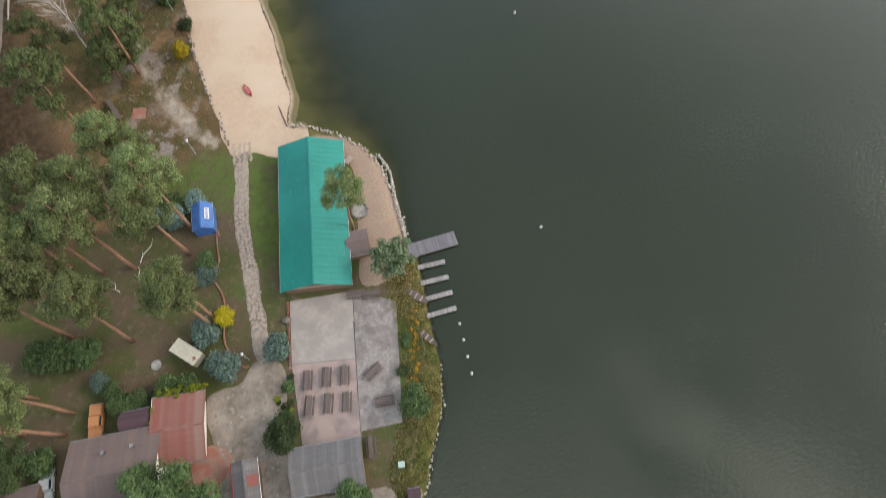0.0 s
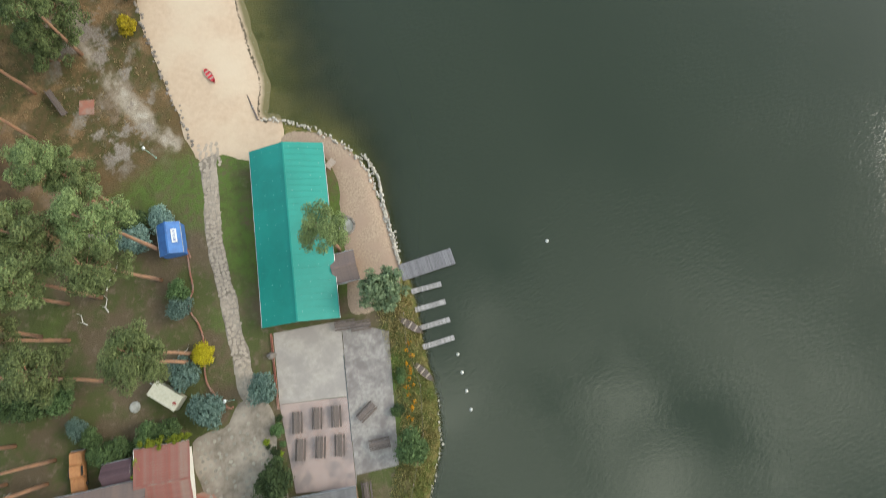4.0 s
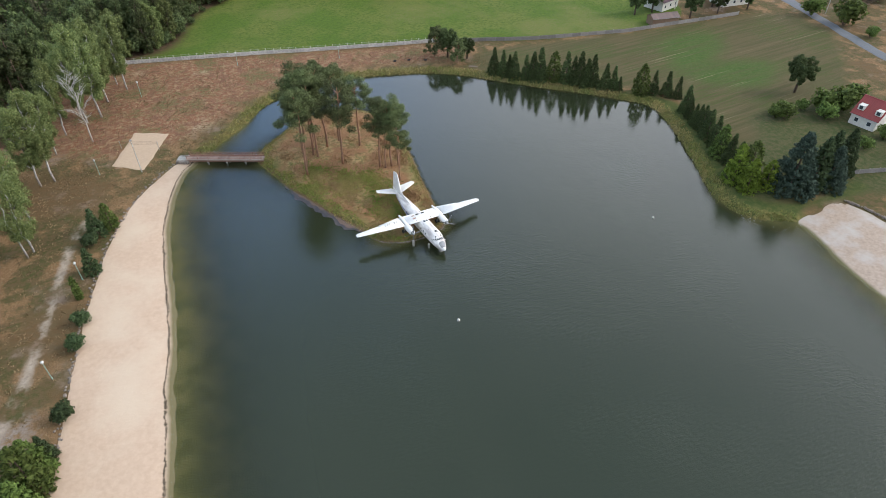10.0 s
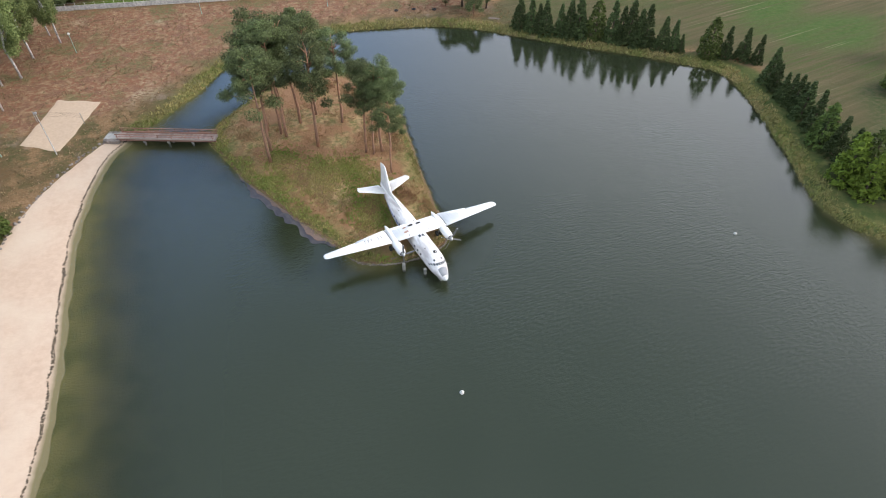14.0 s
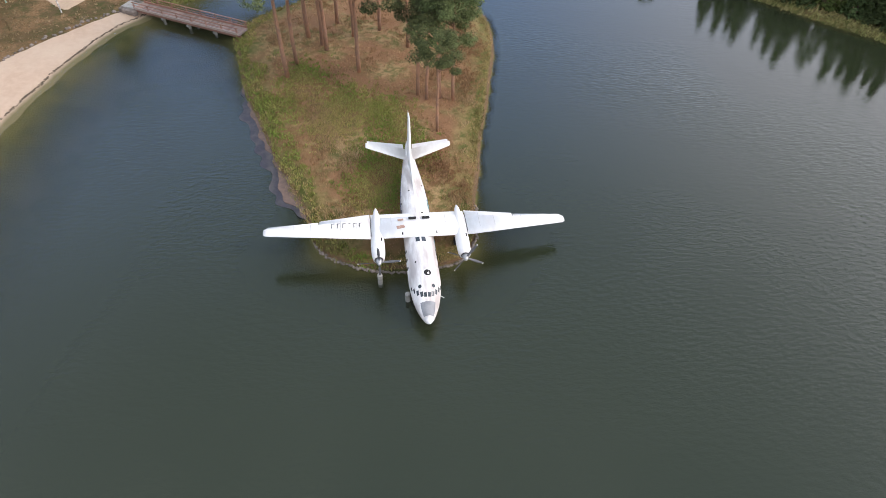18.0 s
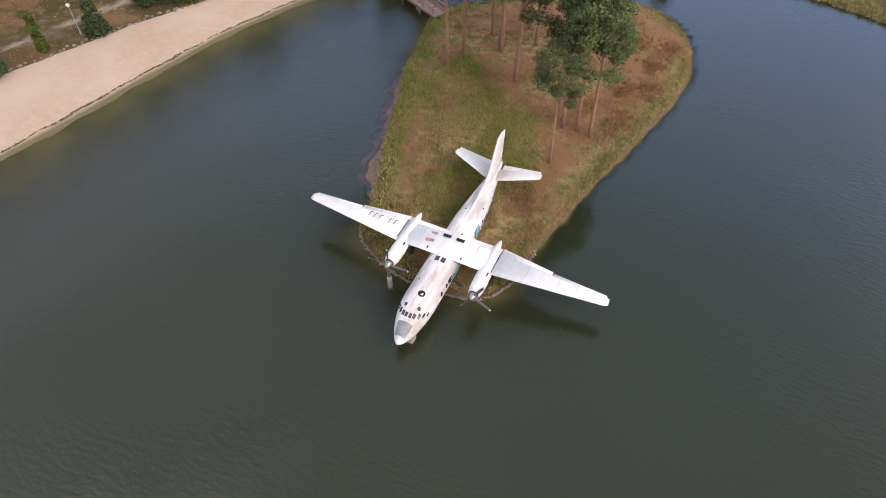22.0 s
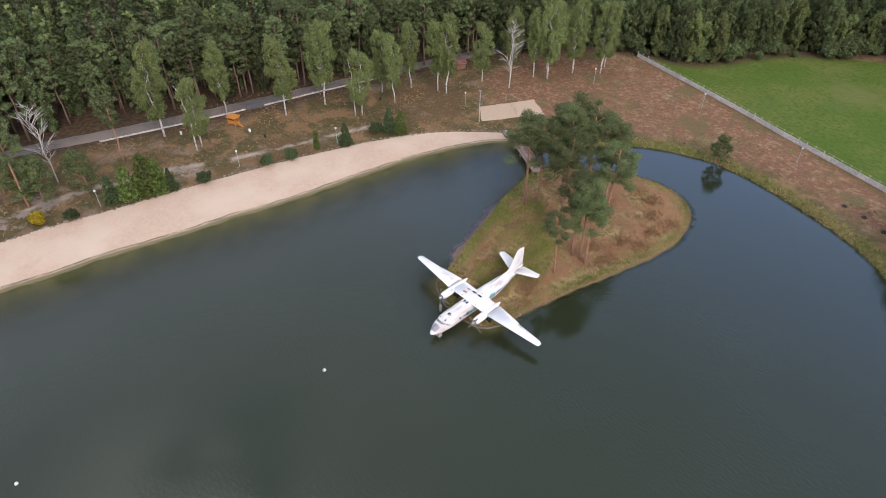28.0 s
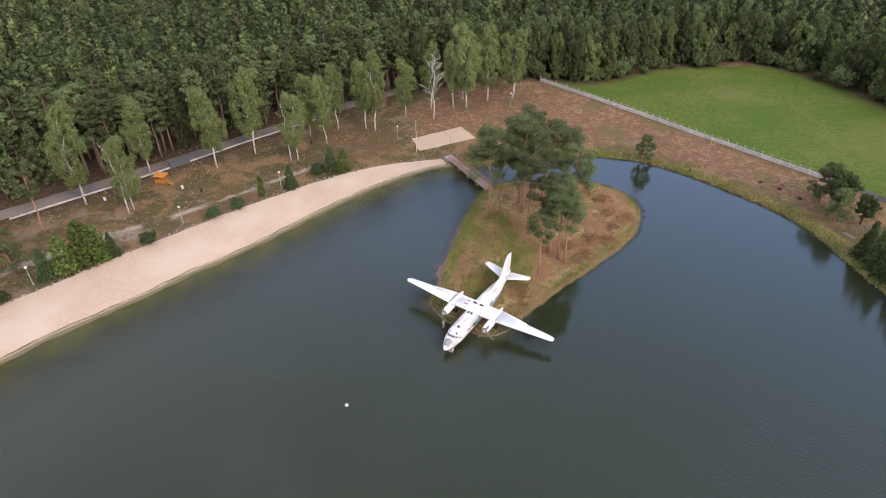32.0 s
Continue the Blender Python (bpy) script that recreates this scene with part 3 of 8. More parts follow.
def wet_rim(m, wet):
    """Sand is wet and darker along the waterline."""
    n, l = m.node_tree.nodes, m.node_tree.links
    b = n["Principled BSDF"]
    dry = b.inputs["Base Color"].links[0].from_socket
    at = n.new("ShaderNodeAttribute")
    at.attribute_name = "edge"
    tc = n.new("ShaderNodeTexCoord")
    g = n.new("ShaderNodeTexNoise")
    g.inputs["Scale"].default_value, g.inputs["Detail"].default_value = 0.7, 6
    l.new(tc.outputs["Object"], g.inputs["Vector"])
    ad = n.new("ShaderNodeMath")
    ad.operation = "MULTIPLY_ADD"
    ad.inputs[1].default_value = -0.45
    l.new(g.outputs["Fac"], ad.inputs[0])
    l.new(at.outputs["Fac"], ad.inputs[2])
    r = n.new("ShaderNodeMapRange")
    r.inputs["From Min"].default_value, r.inputs["From Max"].default_value = 0.05, -0.75
    l.new(ad.outputs[0], r.inputs["Value"])
    mx = n.new("ShaderNodeMix")
    mx.data_type = "RGBA"
    mx.inputs["B"].default_value = (*wet, 1)
    l.new(r.outputs["Result"], mx.inputs["Factor"])
    l.new(dry, mx.inputs["A"])
    l.new(mx.outputs["Result"], b.inputs["Base Color"])
    return m


SAND = wet_rim(material("beach_sand", (0.505, 0.365, 0.262), 0.95, second=(0.455, 0.325, 0.23), scale=1.3, third=(0.525, 0.405, 0.30), big=0.06, bump=0.5, bump_size=0.08), (0.155, 0.128, 0.062))
PALE_SAND = material("court_sand", (0.475, 0.345, 0.24), 0.95, second=(0.415, 0.30, 0.205), scale=2.0, bump=0.4, bump_size=0.05)
GREY_SAND = wet_rim(material("grey_sand", (0.40, 0.305, 0.235), 0.95, second=(0.30, 0.225, 0.17), scale=1.5, third=(0.40, 0.35, 0.31), bump=0.4, bump_size=0.05), (0.13, 0.115, 0.05))
sheet("beach", BEACH, SAND, "long pale sandy beach along the lake's edge", "beach", 0.06, 0.7)
sheet("beach", EAST_BEACH, GREY_SAND, "greyish sandy beach at the far shore", "beach", 0.06, 1.0)
COURT = [(-46.3, 72.2), (-38.6, 67.4), (-47.4, 52.0), (-53.8, 57.6)]
sheet("sand_court", COURT, PALE_SAND, "rectangular volleyball court of pale sand", "sand court", 0.05, 0.5, steps=1)


# ---- tools for things ----
def part(name, bm, mat, parent=None, label="", smooth=False):
    """One mesh object out of a bmesh (or a ready mesh), under a thing or a part."""
    if isinstance(bm, bmesh.types.BMesh):
        me = bpy.data.meshes.new(name)
        bm.normal_update()
        bm.to_mesh(me)
        bm.free()
    else:
        me = bm
    if smooth:
        me.shade_smooth()
    if mat and not me.materials:
        me.materials.append(mat)
    ob = new(name, me)
    ob.parent = parent
    if label:
        ob["label"] = label
    return ob


def thing(name, m, label, category, group=""):
    ob = new(name)
    ob.matrix_basis = m
    ob.empty_display_size = 0.3
    return tagged(ob, label, category, group)


def box(bm, sx, sy, sz, m=None, bevel=0.0):
    """A box that stands on its base's middle."""
    made = bmesh.ops.create_cube(bm, size=1, matrix=(m or Matrix()) @ Matrix.Translation((0, 0, sz / 2)) @ Matrix.Diagonal((sx, sy, sz, 1)))
    if bevel:
        es = list({e for v in made["verts"] for e in v.link_edges})
        bmesh.ops.bevel(bm, geom=es, offset=bevel, segments=1, affect="EDGES")
    return bm


def rod(bm, a, b, r0, r1=None, sides=8):
    a, b = Vector(a), Vector(b)
    m = Matrix.Translation((a + b) / 2) @ (b - a).to_track_quat("Z", "Y").to_matrix().to_4x4()
    bmesh.ops.create_cone(bm, cap_ends=True, segments=sides, radius1=r0, radius2=r0 if r1 is None else r1, depth=(b - a).length, matrix=m)
    return bm


def loft(bm, rings, cap=True, closed=True):
    """A skin over rings of equally many points."""
    vs = [[bm.verts.new(p) for p in r] for r in rings]
    n = len(vs[0])
    for a, b in zip(vs, vs[1:]):
        for i in range(n if closed else n - 1):
            j = (i + 1) % n
            bm.faces.new((a[i], a[j], b[j], b[i]))
    if cap:
        bm.faces.new(vs[0][::-1])
        bm.faces.new(vs[-1])
    bmesh.ops.recalc_face_normals(bm, faces=bm.faces)
    return bm


def prism(bm, points, z0, z1):
    """A slab over a plan of points; z1 may be a number or a list of heights."""
    top = [z1] * len(points) if not hasattr(z1, "__len__") else z1
    lo = [bm.verts.new((x, y, z0)) for x, y in points]
    hi = [bm.verts.new((x, y, t)) for (x, y), t in zip(points, top)]
    n = len(points)
    bm.faces.new(hi)
    bm.faces.new(lo[::-1])
    for i in range(n):
        bm.faces.new((lo[i], lo[(i + 1) % n], hi[(i + 1) % n], hi[i]))
    bmesh.ops.recalc_face_normals(bm, faces=bm.faces)
    return bm


def B():
    return bmesh.new()


def leaves(rng, centres, radii, per, size, flat=0.8, up=0.5, slim=1.0):
    """Small three-cornered leaves scattered through clumps: points and faces."""
    c = np.repeat(np.asarray(centres, float), per, 0)
    r = np.repeat(np.asarray(radii, float), per)
    n = len(c)
    d = rng.normal(size=(n, 3))
    d /= np.linalg.norm(d, axis=1, keepdims=True)
    p = c + d * (r * rng.uniform(0.45, 1.05, n))[:, None] * (1, 1, flat)
    nrm = d + rng.normal(size=(n, 3)) * 0.6 + (0, 0, up)
    nrm /= np.linalg.norm(nrm, axis=1, keepdims=True)
    a = np.cross(nrm, rng.normal(size=(n, 3)))
    a /= np.linalg.norm(a, axis=1, keepdims=True)
    b = np.cross(nrm, a)
    s = (size * rng.uniform(0.6, 1.35, n))[:, None]
    b, a = b / slim, a * slim
    v = np.stack([p + a * s * 0.62, p - a * s * 0.42 + b * s * 0.5, p - a * s * 0.38 - b * s * 0.5], 1).reshape(-1, 3)
    return v, np.arange(n * 3).reshape(-1, 3)


def limb(bm, points, radii, sides=6):
    """A bent tapering limb through points."""
    rings = []
    pts = [Vector(p) for p in points]
    for i, p in enumerate(pts):
        d = (pts[min(i + 1, len(pts) - 1)] - pts[max(i - 1, 0)]).normalized()
        a = d.orthogonal().normalized()
        q = d.cross(a)
        rings.append([p + (a * math.cos(k * 2 * math.pi / sides) + q * math.sin(k * 2 * math.pi / sides)) * radii[i] for k in range(sides)])
    return loft(bm, rings)


# ---- trees ----
PINE_BARK = material("pine_bark", (0.33, 0.18, 0.105), 0.9, second=(0.20, 0.12, 0.085), scale=5, third=(0.46, 0.22, 0.11), big=0.06, bump=0.9, bump_size=0.05, stretch=(1, 1, 0.4))
BIRCH_BARK = material("birch_bark", (0.62, 0.60, 0.56), 0.8, second=(0.52, 0.50, 0.46), scale=3, third=(0.10, 0.09, 0.08), big=0.7, bump=0.4, stretch=(1, 1, 2.2))
DEAD_BARK = material("grey_bark", (0.60, 0.56, 0.50), 0.85, scale=4, bump=0.5)
WOOD_BARK = material("dull_pine_bark", (0.19, 0.125, 0.088), 0.9, second=(0.12, 0.085, 0.065), scale=5, third=(0.25, 0.135, 0.08), big=0.06, bump=0.7, stretch=(1, 1, 0.4))
BROWN_BARK = material("brown_bark", (0.12, 0.085, 0.06), 0.9, scale=5, bump=0.7)
# pine needles again, darker: the crowns' deeper shade is put into the colour
SHADED_NEEDLES = foliage("shaded_pine_needles", (0.165, 0.195, 0.075), (0.042, 0.056, 0.023), through_light=0.18)
PINE_NEEDLES = foliage("pine_needles", (0.24, 0.285, 0.11), (0.07, 0.092, 0.038), through_light=0.22)
FOREST_GREEN = foliage("forest_leaves", (0.155, 0.188, 0.074), (0.046, 0.066, 0.028), through_light=0.2, spread=0.42)
BIRCH_LEAVES = foliage("birch_leaves", (0.235, 0.27, 0.095), (0.09, 0.12, 0.042), through_light=0.2)
SPRUCE_GREEN = foliage("spruce_needles", (0.085, 0.12, 0.048), (0.032, 0.05, 0.022))
ROW_GREEN = foliage("row_conifer_needles", (0.105, 0.14, 0.05), (0.034, 0.05, 0.018))
BLUE_SPRUCE = foliage("blue_spruce_needles", (0.24, 0.33, 0.28), (0.10, 0.16, 0.135))
THUJA_GREEN = foliage("thuja_leaves", (0.15, 0.205, 0.05), (0.052, 0.08, 0.02))
FAR_SPRUCE = foliage("far_spruce_needles", (0.085, 0.12, 0.085), (0.03, 0.05, 0.036))
LIME_THUJA = foliage("lime_thuja_leaves", (0.19, 0.26, 0.035), (0.085, 0.125, 0.018))
GOLD_LEAVES = foliage("golden_leaves", (0.52, 0.42, 0.025), (0.26, 0.20, 0.018))
BROAD_GREEN = foliage("broad_leaves", (0.135, 0.195, 0.075), (0.04, 0.066, 0.026), through_light=0.15)
GREY_GREEN = foliage("willow_leaves", (0.27, 0.34, 0.19), (0.12, 0.17, 0.09))


def pine(seed, tall=20.0, crown=0.42, spread=3.4, per=75, size=0.42, clumps=30, lean=0.6, needles=None, bark=None, name="pine_tree", label="tall pine with a bare reddish trunk and broad crown"):
    rng = np.random.default_rng(seed)
    top = thing(name, Matrix(), label, "tree")
    a = rng.uniform(0, 6.28)
    bend = [(lean * math.cos(a) * (k / 6) ** 1.5 + rng.normal() * 0.08, lean * math.sin(a) * (k / 6) ** 1.5 + rng.normal() * 0.08, tall * 0.94 * k / 6) for k in range(7)]
    bend[0] = (0, 0, -0.3)
    bm = limb(B(), bend, [tall * 0.0135 * (1 - 0.8 * k / 6) + 0.03 for k in range(7)], 8)
    cs, rs = [], []
    lo = tall * (1 - crown)
    for k in range(clumps):
        u = rng.uniform(0.02, 1) ** 0.8
        z = lo + (tall - lo) * u
        w = spread * math.sqrt(max(0.04, 1 - (u * 0.92) ** 2.4)) * rng.uniform(0.35, 1.0)
        g = k * 2.4 + rng.normal() * 0.5
        sx, sy = np.interp(z, [p[2] for p in bend], [p[0] for p in bend]), np.interp(z, [p[2] for p in bend], [p[1] for p in bend])
        c = (sx + w * math.cos(g), sy + w * math.sin(g), z + rng.normal() * 0.25)
        cs.append(c)
        rs.append(spread * rng.uniform(0.22, 0.36))
        if k % 2 == 0:
            limb(bm, [(sx, sy, z - 0.8 - 0.2 * w), ((sx + c[0]) / 2, (sy + c[1]) / 2, z - 0.35), c], [0.09, 0.06, 0.02], 4)
    part("trunk", bm, bark or PINE_BARK, top, smooth=True)
    v, f = leaves(rng, cs, rs, per, size, 0.62, 0.7, 1.4)
    part("crown", quick_mesh("crown", v, f), needles or PINE_NEEDLES, top)
    return top


def birch(seed, tall=20.0, spread=2.8, per=60, size=0.36, clumps=46, bare=False, name="birch_tree", label="slender birch with a white trunk and drooping crown", mat=None, bark=None, low=0.3):
    rng = np.random.default_rng(seed)
    top = thing(name, Matrix(), label, "tree")
    bend = [(rng.normal() * 0.12 * k, rng.normal() * 0.12 * k, tall * 0.95 * k / 7) for k in range(8)]
    bend[0] = (0, 0, -0.3)
    bm = limb(B(), bend, [tall * (0.009 if bare else 0.0105) * (1 - 0.85 * k / 7) + 0.02 for k in range(8)], 7)
    zs, bx, by = [p[2] for p in bend], [p[0] for p in bend], [p[1] for p in bend]
    cs, rs = [], []
    for k in range(clumps):
        u = rng.uniform(0.0, 1.0)
        z = tall * (low + (1 - low) * u)
        w = spread * math.sin(math.pi * (0.12 + 0.80 * u)) * rng.uniform(0.3, 1.0) + 0.15
        g = k * 2.4 + rng.normal() * 0.4
        sx, sy = np.interp(z, zs, bx), np.interp(z, zs, by)
        c = (sx + w * math.cos(g), sy + w * math.sin(g), z)
        if not bare:
            cs.append((c[0], c[1], z - 0.4))
            rs.append(rng.uniform(0.55, 0.95) * spread / 2.8)
        if k % 3 == 0 or bare:
            limb(bm, [(sx, sy, z - w * 0.9), ((sx + c[0]) / 2, (sy + c[1]) / 2, z - w * 0.25), c], [0.06, 0.045, 0.02] if bare else [0.07, 0.045, 0.012], 4)
            if bare:
                for q in range(3):
                    e = Vector(c) + Vector((rng.normal() * 0.7, rng.normal() * 0.7, rng.uniform(0.2, 1.1)))
                    limb(bm, [((sx + c[0]) / 2, (sy + c[1]) / 2, z - w * 0.25), e], [0.04, 0.015], 3)
    part("trunk", bm, bark or (DEAD_BARK if bare else BIRCH_BARK), top, smooth=True)
    if not bare:
        v, f = leaves(rng, cs, rs, per, size, 1.45, 0.15, 1.25)
        part("crown", quick_mesh("crown", v, f), mat or BIRCH_LEAVES, top)
    return top


def cone_tree(seed, tall, radius, mat, name, label, n=1700, size=0.34, power=0.85, low=0.03, droop=0.25):
    """Spruce, thuja or cypress: boughs of leaves round a stem."""
    rng = np.random.default_rng(seed)
    top = thing(name, Matrix(), label, "tree" if tall > 3 else "shrub")
    part("trunk", limb(B(), [(0, 0, -0.2), (0, 0, tall * 0.5), (0, 0, tall * 0.95)], [tall * 0.018 + 0.03, tall * 0.012 + 0.02, 0.01], 6), BROWN_BARK, top)
    tiers = int(26 + tall * 4)
    cs, rs = [], []
    for k in range(tiers):
        u = (k + rng.uniform()) / tiers
        w = radius * (1 - u ** (1 / power)) ** power
        for q in range(max(3, int(9 * (1 - u)))):
            g = rng.uniform(0, 6.28)
            e = rng.uniform(0.62, 1.08)
            cs.append((w * e * math.cos(g), w * e * math.sin(g), tall * (low + (1 - low) * u) - droop * w * e * 0.4))
            rs.append(0.12 * radius + 0.10)
    per = max(4, n // len(cs))
    v, f = leaves(rng, cs, rs, per, size, 0.7, 0.35, 1.35)
    part("crown", quick_mesh("crown", v, f), mat, top)
    return top


def bush(seed, wide, tall, mat, name, label, n=1500, size=0.28, category="shrub"):
    rng = np.random.default_rng(seed)
    top = thing(name, Matrix(), label, category)
    bm = B()
    for k in range(4):
        g = k * 1.57 + rng.normal() * 0.3
        limb(bm, [(0, 0, -0.15), (0.18 * wide * math.cos(g), 0.18 * wide * math.sin(g), tall * 0.3), (0.3 * wide * math.cos(g), 0.3 * wide * math.sin(g), tall * 0.7)], [0.07, 0.05, 0.02], 5)
    part("stem", bm, BROWN_BARK, top)
    cs, rs = [], []
    for k in range(26):
        d = rng.normal(size=3)
        d /= np.linalg.norm(d)
        e = rng.uniform(0.35, 0.82)
        cs.append((d[0] * wide / 2 * e, d[1] * wide / 2 * e, tall * 0.52 + d[2] * tall * 0.42 * e))
        rs.append(rng.uniform(0.16, 0.27) * wide)
    v, f = leaves(rng, cs, rs, n // 26, size, 0.9, 0.4)
    v[:, 2] = np.maximum(v[:, 2], 0.02)
    part("crown", quick_mesh("crown", v, f), mat, top)
    return top


def broad_tree(seed, tall, spread, mat, label, n=9000, size=0.34, trunk=0.35, name="broadleaf_tree"):
    rng = np.random.default_rng(seed)
    top = thing(name, Matrix(), label, "tree")
    bm = limb(B(), [(0, 0, -0.3), (0.1, 0.05, tall * 0.25), (0.2, -0.1, tall * 0.5), (0.1, 0.1, tall * 0.8)], [0.035 * tall * trunk / 0.35, 0.03 * tall * trunk / 0.35, 0.018 * tall, 0.006 * tall], 8)
    cs, rs = [], []
    for k in range(90):
        d = rng.normal(size=3)
        d /= np.linalg.norm(d)
        e = rng.uniform(0.2, 0.98)
        c = (d[0] * spread * e, d[1] * spread * e, tall * 0.62 + d[2] * tall * 0.36 * e)
        cs.append(c)
        rs.append(rng.uniform(0.16, 0.26) * spread)
        if k % 5 == 0:
            limb(bm, [(0.1, 0, tall * 0.3), (c[0] * 0.5, c[1] * 0.5, (c[2] + tall * 0.4) / 2), c], [0.12, 0.08, 0.02], 5)
    part("trunk", bm, BROWN_BARK, top, smooth=True)
    v, f = leaves(rng, cs, rs, n // 90, size, 0.85, 0.45)
    part("crown", quick_mesh("crown", v, f), mat, top)
    return top


def plant(kinds, places, label=None, sink=0.0):
    """Set the first copies as they are, then share their meshes: places are (kind, x, y, size, turn)."""
    used = set()
    for k, x, y, s, turn in places:
        ob = kinds[k]
        m = Matrix.Translation((x, y, ground_at(x, y) - sink)) @ pose(0, 0, 0, 0, 0, turn) @ Matrix.Scale(s, 4)
        if k in used:
            copy_thing(ob, m)
        else:
            ob.matrix_basis = m
            used.add(k)


PINES = [pine(11, 20, 0.40, 4.0, 190, 0.28, 36, needles=SHADED_NEEDLES), pine(12, 20, 0.36, 3.7, 170, 0.30, 32, lean=1.2, needles=SHADED_NEEDLES), pine(13, 20, 0.46, 4.2, 170, 0.30, 40, lean=0.4, needles=SHADED_NEEDLES), pine(14, 20, 0.42, 3.3, 160, 0.30, 28, lean=0.9, needles=SHADED_NEEDLES)]
ISLE_KINDS = [pine(15, 20, 0.46, 4.6, 430, 0.21, 32, lean=0.8, needles=SHADED_NEEDLES), pine(16, 20, 0.42, 4.3, 430, 0.21, 28, lean=1.3, needles=SHADED_NEEDLES), pine(17, 20, 0.52, 4.5, 430, 0.21, 34, lean=0.5, needles=SHADED_NEEDLES)]
ISLAND_PINES = [(-14, 30.2, 21), (-12.9, 33.2, 20), (-9.6, 37.8, 22), (-9.0, 36.4, 20), (-5.2, 39.6, 21), (-4.8, 30.6, 19), (2.4, 24.8, 16.5), (3.4, 23.7, 15.5), (5.1, 23.9, 16.5), (6.7, 23.4, 15), (4.0, 17.2, 13.5), (2.1, 36.1, 17), (-1.5, 41, 18.5), (-7.5, 43.5, 20), (-11.5, 40, 20.5)]
plant(ISLE_KINDS, [(i % 3, x, y, h / 20, i * 77) for i, (x, y, h) in enumerate(ISLAND_PINES)])


# ---- the airliner at the island's tip ----
WHITE_PAINT = material("worn_white_paint", (0.79, 0.772, 0.75), 0.5, second=(0.69, 0.67, 0.645), scale=1.3, third=(0.68, 0.65, 0.62), big=0.9, bump=0.08, stretch=(1, 0.5, 1))
SKIN_PAINT = material("streaked_white_paint", (0.79, 0.765, 0.735), 0.55, second=(0.62, 0.575, 0.545), scale=2.3, third=(0.46, 0.41, 0.385), big=0.34, bump=0.08, stretch=(1.6, 0.35, 1))
GREY_NOSE = material("grey_radome", (0.20, 0.205, 0.215), 0.55, second=(0.27, 0.275, 0.285), scale=2, bump=0.1)
BLUE_PAINT = material("flaking_blue_paint", (0.06, 0.10, 0.28), 0.5, second=(0.10, 0.14, 0.34), scale=3, third=(0.55, 0.56, 0.58), big=0.5, bump=0.1)
TEAL_PAINT = material("teal_paint", (0.10, 0.36, 0.40), 0.5, second=(0.30, 0.48, 0.50), scale=4, third=(0.06, 0.08, 0.10), big=0.6, bump=0.1)
DARK_GLASS = material("dark_glass", (0.035, 0.045, 0.05), 0.12, second=(0.05, 0.06, 0.07), scale=2, bump=0.0, spec=0.6)
HOLLOW = material("dark_hollow", (0.02, 0.019, 0.018), 0.9, scale=3, bump=0.2)
BLADE = material("propeller_metal", (0.13, 0.13, 0.135), 0.45, metal=0.2, scale=5, bump=0.1)
BARE_METAL = material("bare_metal", (0.42, 0.42, 0.42), 0.4, metal=0.7, scale=4, bump=0.1)
RUST = material("rusty_panel", (0.30, 0.16, 0.11), 0.8, second=(0.42, 0.30, 0.24), scale=5, bump=0.3)
RUBBER = material("tyre_rubber", (0.03, 0.03, 0.03), 0.85, scale=6, bump=0.2)
BLACK_MARK = material("black_marking", (0.05, 0.05, 0.055), 0.6, second=(0.14, 0.14, 0.14), scale=4, bump=0.0)

NOSE_Y = -10.75
FUS_S = [0, 0.12, 0.4, 0.9, 1.6, 2.4, 3.2, 4.2, 6, 12.5, 14.5, 16.5, 18.5, 20.5, 22, 23.1, 23.6]
FUS_W = [0.03, 0.22, 0.46, 0.74, 1.03, 1.24, 1.38, 1.46, 1.46, 1.46, 1.41, 1.24, 0.98, 0.66, 0.40, 0.20, 0.06]
FUS_H = [0.03, 0.22, 0.46, 0.72, 1.00, 1.24, 1.42, 1.46, 1.46, 1.46, 1.40, 1.20, 0.95, 0.68, 0.46, 0.28, 0.08]
FUS_Z = [-0.62, -0.60, -0.56, -0.48, -0.33, -0.16, -0.03, 0, 0, 0, 0.04, 0.16, 0.36, 0.60, 0.80, 0.94, 1.0]


def skin(s, a, off=0.0):
    """A point of the fuselage, s metres behind the nose, a degrees from the top towards the port side."""
    w, h, z = (float(np.interp(s, FUS_S, q)) for q in (FUS_W, FUS_H, FUS_Z))
    a = radians(a)
    return Vector(((w + off) * math.sin(a), NOSE_Y + s, z + (h + off) * math.cos(a)))


def skin_patch(s0, s1, a0, a1, off=0.012, nu=4, nv=4, taper=0.0):
    """A thin plate on the fuselage; taper narrows its far end."""
    bm = B()
    grid = []
    for i in range(nu + 1):
        s = s0 + (s1 - s0) * i / nu
        k = taper * i / nu * (a1 - a0) / 2
        grid.append([bm.verts.new(skin(s, a0 + k + (a1 - a0 - 2 * k) * j / nv, off)) for j in range(nv + 1)])
    for i in range(nu):
        for j in range(nv):
            bm.faces.new((grid[i][j], grid[i][j + 1], grid[i + 1][j + 1], grid[i + 1][j]))
    made = bmesh.ops.extrude_face_region(bm, geom=list(bm.faces))
    mid = skin((s0 + s1) / 2, (a0 + a1) / 2)
    mid.x, mid.z = 0, 0
    for v in made["geom"]:
        if isinstance(v, bmesh.types.BMVert):
            v.co.x *= 0.985
            v.co.z -= 0.012
    bmesh.ops.recalc_face_normals(bm, faces=bm.faces)
    return bm


